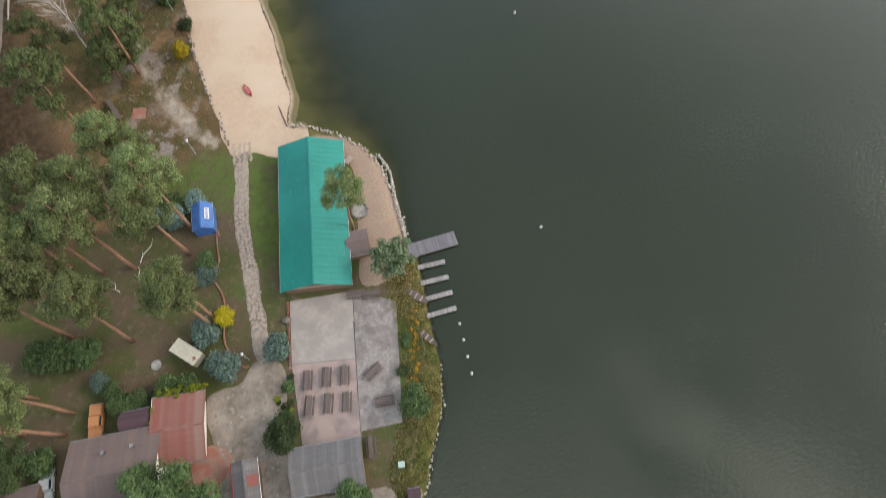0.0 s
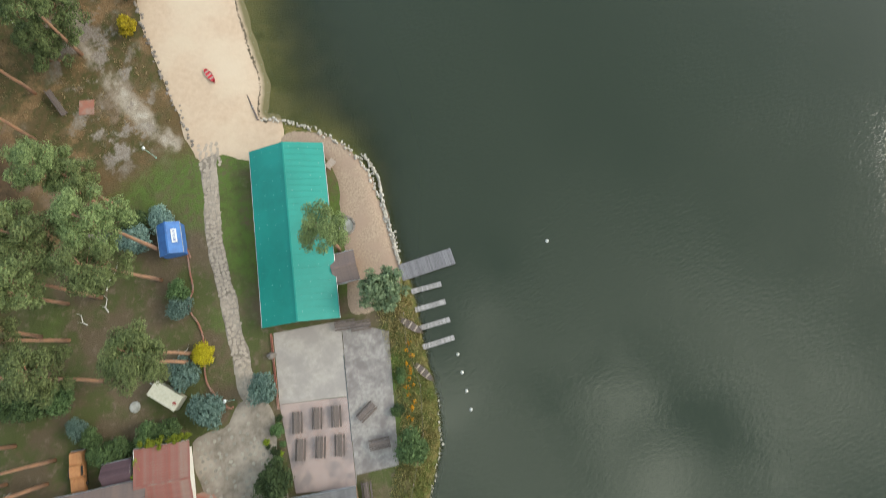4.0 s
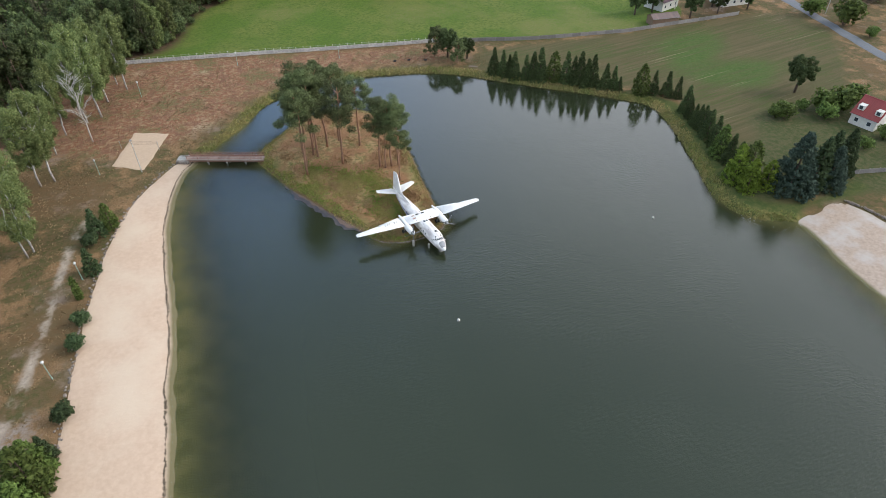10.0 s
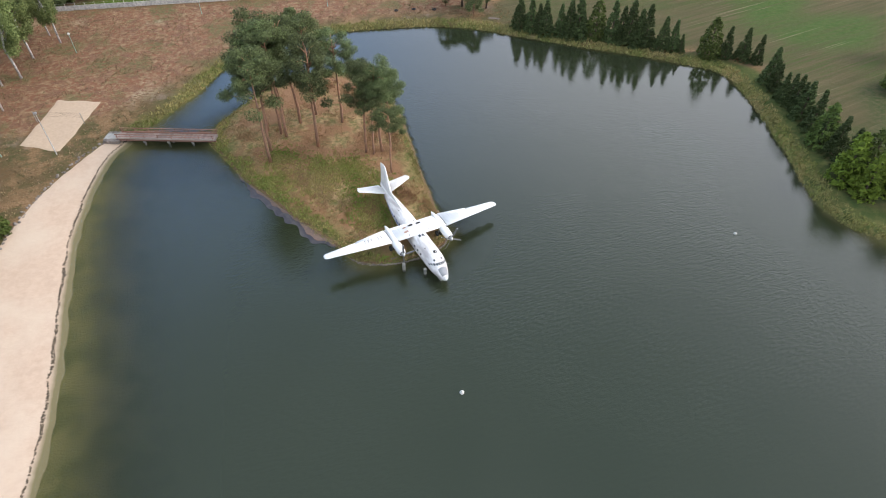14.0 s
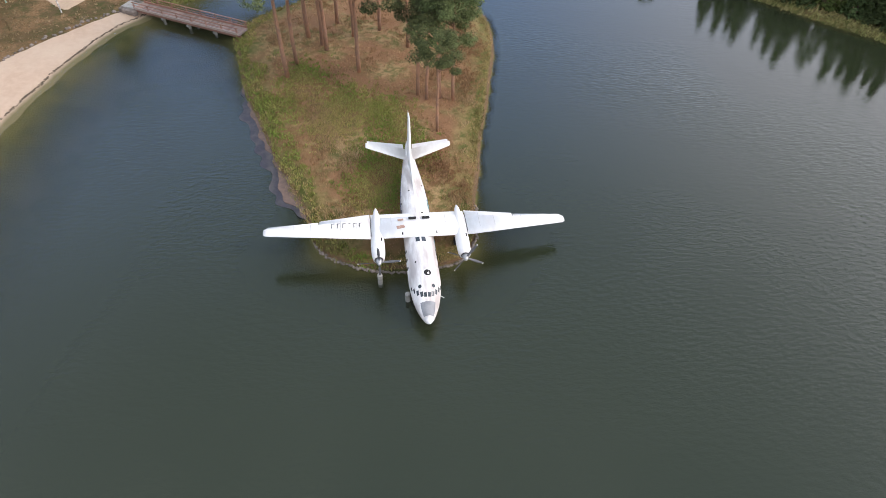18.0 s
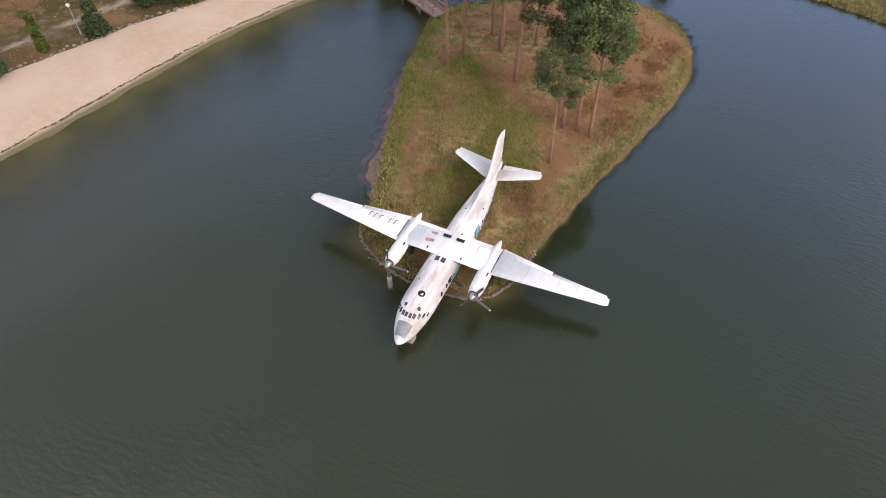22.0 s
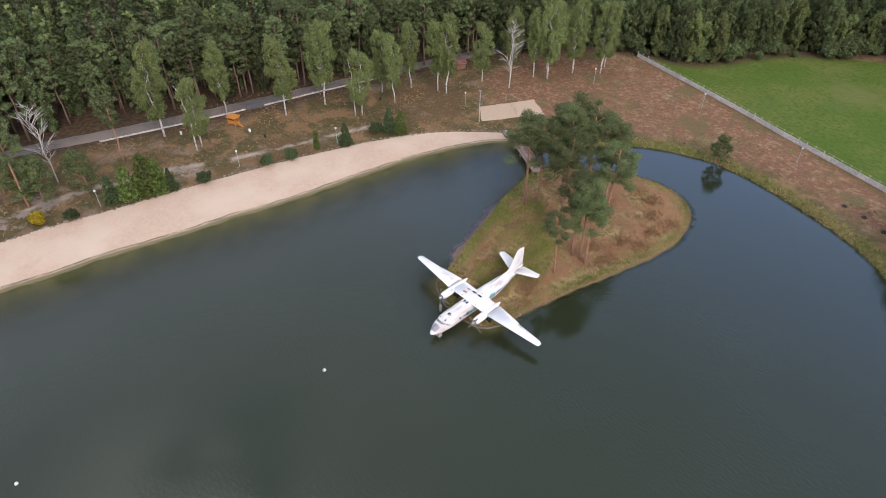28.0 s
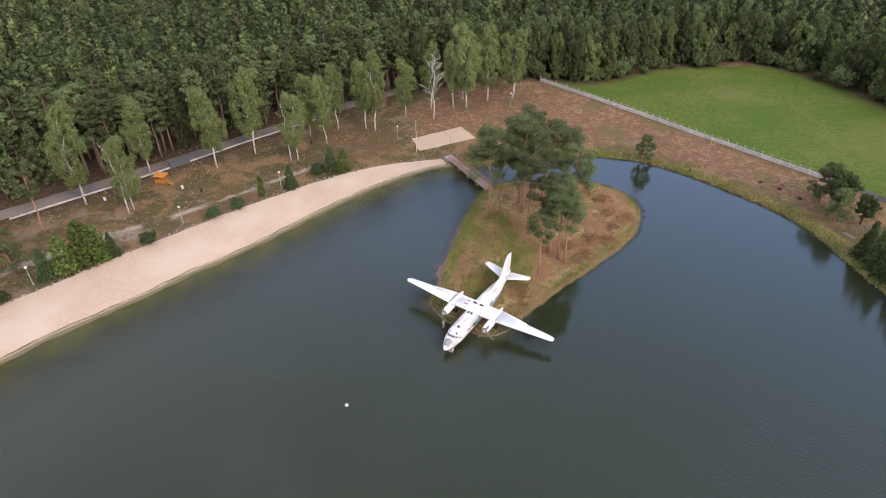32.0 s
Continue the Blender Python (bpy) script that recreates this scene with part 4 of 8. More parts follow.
def skin_disc(s, a, r, off=0.012, sides=14, stretch=1.0):
    bm = B()
    rad = float(np.interp(s, FUS_S, FUS_W))
    rim = [bm.verts.new(skin(s + r * stretch * math.cos(k * 2 * math.pi / sides), a + math.degrees(r * math.sin(k * 2 * math.pi / sides) / rad), off)) for k in range(sides)]
    low = [bm.verts.new(v.co * 1.0 - (skin(s, a, 1) - skin(s, a, 0)) * 0.03) for v in rim]
    bm.faces.new(rim)
    for k in range(sides):
        bm.faces.new((rim[k], rim[(k + 1) % sides], low[(k + 1) % sides], low[k]))
    bmesh.ops.recalc_face_normals(bm, faces=bm.faces)
    return bm


def wing_ring(x, lead, chord, z, thick, start=0.0, end=1.0, n=8):
    """Section of a wing between two shares of its chord."""
    def half(u):
        return thick * chord * (1.48 * math.sqrt(u) - 0.63 * u - 1.76 * u * u + 1.42 * u ** 3 - 0.51 * u ** 4)
    us = [start + (end - start) * (1 - math.cos(math.pi * k / n)) / 2 for k in range(n + 1)]
    up = [(x, lead + u * chord, z + half(u) * 1.25 + 0.002) for u in us]
    lo = [(x, lead + u * chord, z - half(u) * 0.75 - 0.002) for u in reversed(us)]
    return up + lo


def slab_wing(stations, start, end):
    return loft(B(), [wing_ring(*s, start, end) for s in stations])


airliner = thing("airliner", pose(0, 0, 2.0, 0, 2.2, 0), "weathered white twin-propeller airliner parked at the island's tip", "aircraft")
rings = []
for s in sorted(set(FUS_S + [0.25, 0.65, 1.2, 2.0, 2.8, 3.7, 5, 7.5, 9, 10.5, 13.5, 15.5, 17.5, 19.5, 21.3, 22.6])):
    rings.append([skin(s, k * 360 / 30) for k in range(30)])
fuselage = part("fuselage", loft(B(), rings), SKIN_PAINT, airliner, smooth=True)
part("radome", skin_patch(0.50, 1.55, -54, 54, 0.014, 6, 10, 0.25), GREY_NOSE, fuselage, "grey nose cone")
part("nose_tip", loft(B(), [[skin(s, k * 20, 0.016) for k in range(18)] for s in (0.0, 0.06, 0.12, 0.25, 0.41)]), WHITE_PAINT, fuselage, smooth=True)
for side in (-1, 1):
    for a0, a1, s0, s1 in ((2.5, 15, 1.90, 2.26), (18, 31, 1.98, 2.36), (36, 47, 2.20, 2.60), (53, 61, 2.54, 2.94), (67, 74, 2.94, 3.28)):
        lo, hi = sorted((side * a0, side * a1))
        part("cockpit_window", skin_patch(s0, s1, lo, hi, 0.02, 2, 2), DARK_GLASS, fuselage)
    part("brow_window", skin_disc(2.86, side * 27, 0.16, 0.02), DARK_GLASS, fuselage)
    for k in range(9):
        s = 5.6 + k * 1.02 + (1.4 if k > 2 else 0)
        part("porthole", skin_disc(s, side * 76, 0.19, 0.014), DARK_GLASS, fuselage)
part("roof_hatch", skin_disc(4.15, 8, 0.33, 0.02, 20), HOLLOW, fuselage, "open round hatch")
part("hatch_rim", loft(B(), [[skin(4.15 + r * math.cos(k * 0.3142), 8 + math.degrees(r * math.sin(k * 0.3142) / 1.46), o) for k in range(20)] for r, o in ((0.33, 0.012), (0.34, 0.035), (0.39, 0.035), (0.41, 0.008))], cap=False), WHITE_PAINT, fuselage)
for a in (-11, 11):
    part("roof_window", skin_patch(8.0, 8.55, a - 7.5, a + 7.5, 0.02, 2, 3), DARK_GLASS, fuselage, "square roof window")
part("side_opening", skin_patch(7.0, 7.55, 68, 84, 0.018, 2, 2), HOLLOW, fuselage, "dark broken opening")
part("side_mural", skin_patch(7.4, 9.4, 72, 98, 0.014, 4, 4), TEAL_PAINT, fuselage, "peeling teal paint")
part("mural", skin_patch(13.1, 14.3, 58, 98, 0.016, 4, 4), TEAL_PAINT, fuselage, "teal and black painting")
part("stripe", skin_patch(14.3, 20.4, 76, 91, 0.016, 10, 3), BLUE_PAINT, fuselage, "flaking dark blue stripe")
part("stripe", skin_patch(13.2, 20.4, -91, -76, 0.016, 10, 3), BLUE_PAINT, fuselage, "flaking dark blue stripe")
for s, a in ((11.9, 20), (16.2, 45), (5.6, -30), (15.2, -22)):
    part("vent", skin_disc(s, a, 0.09, 0.016, 8), HOLLOW, fuselage)
part("pitot", rod(B(), skin(2.5, 80), skin(2.3, 84, 0.35), 0.03, 0.02, 5), WHITE_PAINT, fuselage)

WZ = 1.22
part("wing_centre", slab_wing([(-4.55, -2.0, 3.25, WZ, 0.15), (0, -2.0, 3.25, WZ + 0.03, 0.15), (4.55, -2.0, 3.25, WZ, 0.15)], 0, 0.8), WHITE_PAINT, airliner, smooth=True)
for side in (-1, 1):
    part("inner_flap", loft(B(), [wing_ring(side * x, -2.0, 3.25, WZ - 0.01, 0.15, 0.81, 1.0) for x in (0.3, 4.52)]), WHITE_PAINT, airliner)
    outer = [(side * 4.58, -2.0, 3.25, WZ, 0.15), (side * 9.5, -1.32, 2.12, WZ - 0.17, 0.14), (side * 14.3, -0.66, 1.24, WZ - 0.34, 0.13), (side * 14.6, -0.48, 0.85, WZ - 0.35, 0.10)]
    wing = part("wing", slab_wing(outer, 0, 0.79), WHITE_PAINT, airliner, smooth=True)
    part("flap", slab_wing([(side * 4.62, -2.0, 3.25, WZ - 0.015, 0.15), (side * 9.4, -1.32, 2.12, WZ - 0.185, 0.14)], 0.80, 1.02), WHITE_PAINT, wing, smooth=True)
    part("aileron", slab_wing([(side * 9.5, -1.32, 2.06, WZ - 0.17, 0.14), (side * 14.3, -0.66, 1.2, WZ - 0.34, 0.13)], 0.80, 0.97), WHITE_PAINT, wing, smooth=True)
    part("wing_gap", box(B(), 0.06, 2.5, 0.012, pose(side * 4.565, -0.7, WZ + 0.30)), HOLLOW, wing)
# roof boxes and openings on the wing's middle
for x, y, sx, sy in ((-0.55, 0.25, 0.75, 0.34), (0.75, 0.25, 0.75, 0.34)):
    part("wing_opening", box(B(), sx, sy, 0.02, pose(x, y, WZ + 0.325)), HOLLOW, airliner, "dark open panel on the wing")
for x, y, sx, sy, t in ((-1.75, -0.9, 0.75, 0.35, 12), (-1.7, 0.05, 0.55, 0.22, 5)):
    part("loose_panel", box(B(), sx, sy, 0.05, pose(x, y, WZ + 0.34, 0, 0, t), 0.01), RUST, airliner, "reddish bent loose panel")
for x in (-1.62, 1.62):
    part("root_gap", box(B(), 0.10, 0.55, 0.03, pose(x, -1.55, WZ + 0.25)), HOLLOW, airliner)

for side in (-1, 1):
    cx = side * 4.0
    prof = [(-4.35, 0.40, 0.92), (-4.3, 0.52, 0.92), (-3.8, 0.62, 0.90), (-2.6, 0.66, 0.92), (-1.4, 0.60, 0.98), (0.0, 0.46, 1.12), (1.0, 0.34, 1.22), (1.7, 0.2, 1.27), (2.1, 0.03, 1.29)]
    nacelle = part("engine_nacelle", loft(B(), [[(cx + r * math.cos(k * math.pi / 9), y, z + r * math.sin(k * math.pi / 9)) for k in range(18)] for y, r, z in prof]), WHITE_PAINT, airliner, smooth=True)
    part("intake", loft(B(), [[(cx + r * math.cos(k * math.pi / 9), y, 0.92 + r * math.sin(k * math.pi / 9)) for k in range(18)] for y, r in ((-4.37, 0.40), (-4.39, 0.36))]), HOLLOW, nacelle)
    part("service_gap", box(B(), 0.16, 0.42, 0.02, pose(cx + 0.35, -2.3, 1.48)), HOLLOW, nacelle)
    part("gear_leg", limb(B(), [(cx, -0.7, 0.5), (cx, -0.75, -0.4), (cx, -0.6, -1.1)], [0.13, 0.11, 0.09], 8), BARE_METAL, nacelle)
    for wx_off in (-0.27, 0.27):
        part("wheel", loft(B(), [[(cx + wx_off + dx, -0.6 + r * math.cos(k * math.pi / 8), -1.12 + r * math.sin(k * math.pi / 8)) for k in range(16)] for dx, r in ((-0.13, 0.28), (-0.12, 0.40), (0.12, 0.40), (0.13, 0.28))]), RUBBER, nacelle)
    prop = part("propeller", loft(B(), [[(cx + r * math.cos(k * math.pi / 8), y, 0.92 + r * math.sin(k * math.pi / 8)) for k in range(16)] for y, r in ((-4.4, 0.33), (-4.6, 0.31), (-4.8, 0.24), (-4.98, 0.12), (-5.04, 0.02))]), BARE_METAL, airliner, "metal propeller hub", smooth=True)
    for k in range(4):
        turn = radians((2 if side < 0 else 62) + k * 90)
        bm = B()
        secs = []
        for u, wd, tw in ((0.28, 0.12, 45), (0.6, 0.20, 36), (1.1, 0.27, 26), (1.6, 0.25, 18), (1.95, 0.16, 15)):
            t = radians(tw)
            sec = []
            for px_, pz_ in ((-wd / 2, 0), (0, 0.03), (wd / 2, 0), (0, -0.03)):
                lx, ly = px_ * math.cos(t) - pz_ * math.sin(t), px_ * math.sin(t) + pz_ * math.cos(t)
                sec.append((cx + u * math.cos(turn) - lx * math.sin(turn), -4.66 + ly, 0.92 + u * math.sin(turn) + lx * math.cos(turn)))
            secs.append(sec)
        blade = part("blade", loft(bm, secs), BLADE, prop, "dark grey propeller blade")
        ex, ez = cx + 1.87 * math.cos(turn), 0.92 + 1.87 * math.sin(turn)
        part("blade_tip", loft(B(), [[(cx + u * math.cos(turn) - lx * math.sin(turn), -4.665 + ly, 0.92 + u * math.sin(turn) + lx * math.cos(turn)) for lx, ly in ((-0.08, -0.03), (0, 0.04), (0.08, 0.04), (0, -0.04))] for u in (1.86, 1.97)]), WHITE_PAINT, blade)

# tail
def fin_ring(z, lead, chord, thick, start, end, n=6):
    us = [start + (end - start) * k / n for k in range(n + 1)]
    hw = [thick * chord * 0.5 * (1 - (2 * u - 0.8) ** 2 / 1.6) * max(0.12, 1 - u * 0.75) for u in us]
    return [(w, lead + u * chord, z) for u, w in zip(us, hw)] + [(-w, lead + u * chord, z) for u, w in zip(reversed(us), reversed(hw))]


part("fin", loft(B(), [fin_ring(z, l, c, 0.13, 0, 0.62) for z, l, c in ((0.75, 8.0, 4.6), (2.2, 8.75, 3.75), (4.6, 10.0, 2.45), (5.5, 10.5, 1.8), (5.65, 10.85, 1.2))]), WHITE_PAINT, airliner, smooth=True)
part("rudder", loft(B(), [fin_ring(z, l, c, 0.13, 0.635, 1.0) for z, l, c in ((1.2, 8.25, 4.3), (2.2, 8.75, 3.75), (4.6, 10.0, 2.45), (5.5, 10.5, 1.85))]), WHITE_PAINT, airliner, smooth=True)
part("dorsal_fin", loft(B(), [[(w, y, z0) for w, z0 in ((0.16, zb), (0.05, zt), (-0.05, zt), (-0.16, zb))] for y, zb, zt in ((3.9, 1.35, 1.42), (6.0, 1.22, 1.62), (8.2, 1.05, 2.0), (9.2, 0.95, 2.6))]), WHITE_PAINT, airliner)
for side in (-1, 1):
    tp = [(side * 0.35, 9.6, 2.75, 0.98, 0.12), (side * 2.4, 10.3, 2.0, 1.33, 0.12), (side * 4.45, 11.0, 1.25, 1.68, 0.11), (side * 4.6, 11.15, 0.95, 1.70, 0.09)]
    plane_ = part("tailplane", slab_wing(tp, 0, 0.66), WHITE_PAINT, airliner, smooth=True)
    part("elevator", slab_wing([(side * 0.5, 9.65, 2.7, 1.0, 0.12), (side * 2.4, 10.3, 2.0, 1.325, 0.12), (side * 4.4, 11.0, 1.25, 1.66, 0.11)], 0.675, 1.0), WHITE_PAINT, plane_)
# registration letters on the starboard wing, kept as plain bars
for k in range(6):
    x = -5.5 - k * 0.52
    zt = WZ + 0.29 - 0.033 * (-x - 4.58)
    part("marking", box(B(), 0.32 if k != 2 else 0.18, 0.07, 0.01, pose(x, -0.02 + 0.02 * k, zt - 0.015, 0, -2, 0)), BLACK_MARK, airliner, "faded black lettering")
    if k != 2:
        part("marking", box(B(), 0.07, 0.56, 0.01, pose(x - 0.11, -0.34 + 0.02 * k, zt, 0, -2, 0)), BLACK_MARK, airliner, "faded black lettering")
# panel seams and dirt runs across the wings
SEAM = material("panel_seam", (0.42, 0.40, 0.38), 0.7, second=(0.55, 0.53, 0.5), scale=5, bump=0)
for side in (-1, 1):
    for x, y0, y1 in ((5.9, -1.55, 0.75), (7.4, -1.35, 0.55), (10.2, -0.95, 0.35), (11.8, -0.72, 0.2), (2.6, -1.7, 0.6)):
        d = 0.033 * max(0, x - 4.58)
        part("seam", box(B(), 0.035, (y1 - y0) * 0.8, 0.008, pose(side * x, (y0 + y1) / 2 + 0.15, WZ + 0.285 - d * (1.3 if x > 9 else 1.15), 0, side * 2, 0)), SEAM, airliner)

CONCRETE = material("old_concrete", (0.38, 0.36, 0.33), 0.9, second=(0.30, 0.28, 0.25), scale=3, third=(0.22, 0.21, 0.18), big=0.3, bump=0.4)
nose_block = thing("concrete_block", pose(0.15, -9.0, -1.9), "weathered concrete block carrying the airliner's nose", "support block")
part("column", box(B(), 1.0, 0.8, 2.7, None, 0.05), CONCRETE, nose_block)
part("saddle", box(B(), 1.3, 0.5, 0.32, pose(0, 0, 2.7), 0.03), RUST, nose_block)
for x, y, h in ((-4.0, -4.6, 1.25), (-1.6, -6.9, 1.0)):
    post = thing("mooring_post", pose(x, y, -1.9), "round grey concrete post standing in the water", "post")
    part("post", rod(B(), (0, 0, 0), (0, 0, 1.9 + h), 0.24, 0.24, 14), CONCRETE, post)
    part("post_cap", rod(B(), (0, 0, 1.9 + h), (0, 0, 1.95 + h), 0.2, 0.12, 14), CONCRETE, post)
tail_prop = thing("tail_trestle", pose(0, 8.6, ground_at(0, 8.6)), "rusty steel trestle under the airliner's tail", "support")
for a in ((-0.7, -0.5), (0.7, -0.5), (-0.7, 0.5), (0.7, 0.5)):
    part("leg", rod(B(), (a[0], a[1], 0), (a[0] * 0.35, a[1] * 0.35, 2.0 - ground_at(0, 8.6) - 0.62), 0.05, 0.05, 6), RUST, tail_prop)


# ---- shores: buoys, bridge, stone edging ----
BUOY_WHITE = material("buoy_plastic", (0.62, 0.60, 0.55), 0.6, second=(0.45, 0.43, 0.38), scale=6, bump=0.2)
ROPE = material("wet_rope", (0.16, 0.14, 0.10), 0.9, scale=9, bump=0.3)


def buoy(x, y, r, label="off-white round float on the lake"):
    ob = thing("buoy", pose(x, y, 0), label, "buoy", "buoys on the lake")
    prof = [(-0.9, 0.05), (-0.85, 0.55), (-0.4, 0.95), (0.2, 1.0), (0.7, 0.85), (1.1, 0.55), (1.25, 0.25), (1.45, 0.2), (1.5, 0.05)]
    part("float", loft(B(), [[(r * q * math.cos(k * math.pi / 8), r * q * math.sin(k * math.pi / 8), r * z) for k in range(16)] for z, q in prof]), BUOY_WHITE, ob, smooth=True)
    part("ring", loft(B(), [[(r * q * math.cos(k * math.pi / 6), r * q * math.sin(k * math.pi / 6), r * z) for k in range(12)] for z, q in ((0.05, 1.0), (0.02, 1.1), (-0.1, 1.1), (-0.12, 1.0))], cap=False), ROPE, ob)
    return ob


for x, y, r in ((-6.9, -27.5, 0.34), (-19.4, -68.9, 0.32), (-40.3, -109.8, 0.30), (46, -22.4, 0.27), (35.2, -82.6, 0.27)):
    buoy(x, y, r * 0.85)
for k in range(4):
    buoy(-60.2 - 0.77 * k, -117.3 - 2.5 * k, 0.24)

PLANK = material("weathered_planks", (0.25, 0.17, 0.14), 0.9, second=(0.33, 0.25, 0.21), scale=6, spread=0.25, bump=0.4, stretch=(1, 1, 1))
RAIL_WOOD = material("red_brown_timber", (0.25, 0.11, 0.075), 0.85, second=(0.33, 0.18, 0.13), scale=5, spread=0.2, bump=0.4)
PALE_TIMBER = material("pale_timber", (0.42, 0.34, 0.29), 0.85, second=(0.33, 0.25, 0.2), scale=4, bump=0.3)
STONE = material("field_stone", (0.235, 0.195, 0.165), 0.9, second=(0.16, 0.13, 0.11), scale=3, spread=0.3, bump=0.6, bump_size=0.05)

b0, b1 = Vector((-37.2, 52.2, 1.0)), Vector((-20.6, 42.6, 1.0))
span = (b1 - b0).length
bridge = thing("footbridge", Matrix.Translation(b0) @ pose(0, 0, 0, 0, 0, math.degrees(math.atan2(b1.y - b0.y, b1.x - b0.x))), "weathered brown wooden footbridge with low timber railings to the island", "footbridge")
for k in range(58):
    part("plank", box(B(), span / 58 - 0.02, 2.3, 0.06, pose((k + 0.5) * span / 58, 0, 0.0)), PLANK, bridge)
for s in (-1, 1):
    part("beam", box(B(), span, 0.22, 0.35, pose(span / 2, s * 0.95, -0.36)), RAIL_WOOD, bridge)
    part("kerb_beam", box(B(), span * 0.96, 0.14, 0.28, pose(span / 2, s * 1.12, 0.06)), PALE_TIMBER if s < 0 else RAIL_WOOD, bridge)
    part("top_rail", box(B(), span * 0.98, 0.12, 0.09, pose(span / 2, s * 1.1, 1.0)), RAIL_WOOD, bridge)
    part("middle_rail", box(B(), span * 0.98, 0.07, 0.07, pose(span / 2, s * 1.1, 0.6)), RAIL_WOOD, bridge)
    for k in range(8):
        part("post", box(B(), 0.12, 0.12, 1.0, pose(0.5 + k * (span - 1) / 7, s * 1.1, 0.04)), RAIL_WOOD, bridge)
for k in (0.28, 0.52, 0.76):
    for s in (-0.8, 0.8):
        part("pile", rod(B(), (span * k, s, -3.0), (span * k, s, -0.3), 0.22, 0.2, 10), CONCRETE, bridge)
    part("cross_beam", box(B(), 0.3, 2.5, 0.28, pose(span * k, 0, -0.62)), CONCRETE, bridge)
abut = thing("bridge_abutment", pose(b0.x - 0.9, b0.y + 0.5, 0.2, 0, 0, -30), "grey stone abutment at the footbridge's landing", "abutment")
for k in range(10):
    part("stone", box(B(), 0.9, 0.8, 0.75, pose(-0.8 + (k % 5) * 0.55, -1.3 + (k // 5) * 2.5, 0, 0, 0, k * 37), 0.12), STONE, abut)
part("ramp", box(B(), 2.6, 2.2, 0.75, None, 0.05), CONCRETE, abut)


def stone_mesh(seed):
    rng = np.random.default_rng(seed)
    bm = B()
    bmesh.ops.create_icosphere(bm, subdivisions=1, radius=0.5)
    for v in bm.verts:
        v.co = Vector((v.co.x * rng.uniform(0.85, 1.15), v.co.y * rng.uniform(0.8, 1.1), v.co.z * rng.uniform(0.6, 0.8)))
    me = bpy.data.meshes.new("stone")
    bm.to_mesh(me)
    bm.free()
    me.materials.append(STONE)
    return me


STONES = [stone_mesh(k) for k in range(5)]
PALE_STONE = material("pale_field_stone", (0.50, 0.44, 0.38), 0.9, second=(0.36, 0.31, 0.26), scale=3, spread=0.22, bump=0.5, bump_size=0.05)
PALE_STONES = [me.copy() for me in STONES]
for me in PALE_STONES:
    me.materials[0] = PALE_STONE


def stone_row(name, loop_part, gap, size, label, jitter=0.15, lift=0.0, rows=1, seed=1, shapes=None):
    """Loose stones set along a line, each a piece of its own."""
    rng = np.random.default_rng(seed)
    top = thing(name, Matrix(), label, "stone edging")
    p = np.array(loop_part, float)
    seg = np.linalg.norm(np.diff(p, axis=0), axis=1)
    run = np.concatenate([[0], np.cumsum(seg)])
    for r in range(rows):
        for s in np.arange(0, run[-1], gap):
            x, y = np.interp(s, run, p[:, 0]) + rng.normal() * jitter, np.interp(s, run, p[:, 1]) + rng.normal() * jitter
            ob = new("stone", (shapes or STONES)[int(rng.integers(5))])
            ob.parent = top
            k = size * rng.uniform(0.7, 1.35)
            ob.matrix_basis = Matrix.Translation((x, y, max(ground_at(x, y), -0.1) + lift + r * size * 0.4)) @ pose(0, 0, 0, rng.uniform(-20, 20), rng.uniform(-20, 20), rng.uniform(0, 360)) @ Matrix.Scale(k, 4)
    return top


stone_row("stone_edging", smooth_loop(ISLAND)[0:29], 0.22, 0.27, "low stone retaining wall round the island's tip", 0.06, 0.06, 2, 3)
stone_row("stone_edging", [(-78.8, -70), (-78.2, -62), (-77.8, -56), (-77, -48), (-74.2, -36), (-71.8, -22), (-69.2, -10), (-66.4, 2), (-62.8, 14), (-58.8, 26), (-52.8, 38), (-45.8, 47), (-39.5, 52.6)], 0.55, 0.5, "row of rough stones along the beach's upper edge", 0.25, 0.08, 1, 4)
stone_row("stone_edging", [(-67.8, -71.2), (-65.2, -73.2), (-61.5, -77), (-58.9, -81.6), (-57.8, -87), (-58.6, -92), (-60.2, -100)], 0.5, 0.42, "pale boulder revetment along the lake bank", 0.2, 0.12, 2, 5, PALE_STONES)
stone_row("stone_edging", [(-66, -121.7), (-68.6, -126.8), (-73, -131.8), (-76.3, -135.6), (-80.5, -139.6), (-83.2, -142.6)], 0.55, 0.36, "rough stones lining the lake bank", 0.15, 0.12, 1, 6, PALE_STONES)
stone_row("stone_edging", [(87.2, -40.2), (88.2, -44), (88.4, -50), (87.4, -58)], 0.42, 0.55, "dark stones edging the far beach", 0.1, 0.1, 2, 7)

MUD = material("brown_mud", (0.17, 0.112, 0.085), 0.8, second=(0.11, 0.075, 0.06), scale=2, bump=0.5, bump_size=0.05)
mud_line = np.array([(-11.2, 4.6), (-12.6, 8.2), (-14.4, 13.0), (-16.2, 18.6), (-17.9, 24.0), (-19.2, 28.4), (-20.6, 34)])
mu = np.linspace(0, 1, 70)
mx_, my_ = np.interp(mu, np.linspace(0, 1, 7), mud_line[:, 0]), np.interp(mu, np.linspace(0, 1, 7), mud_line[:, 1])
mud_w = 0.2 + 0.45 * wavy(mx_, my_, 0.7, 4) + 0.5 * wavy(mx_, my_, 4.0, 2) + 0.9 * np.exp(-((mu - 0.22) / 0.1) ** 2)
mud_out = [(float(x - max(w, -0.3)), float(y - 0.2 * w)) for x, y, w in zip(mx_, my_, mud_w)]
mud_in = [(x + 1.4, y) for x, y in mud_line[::-1]]
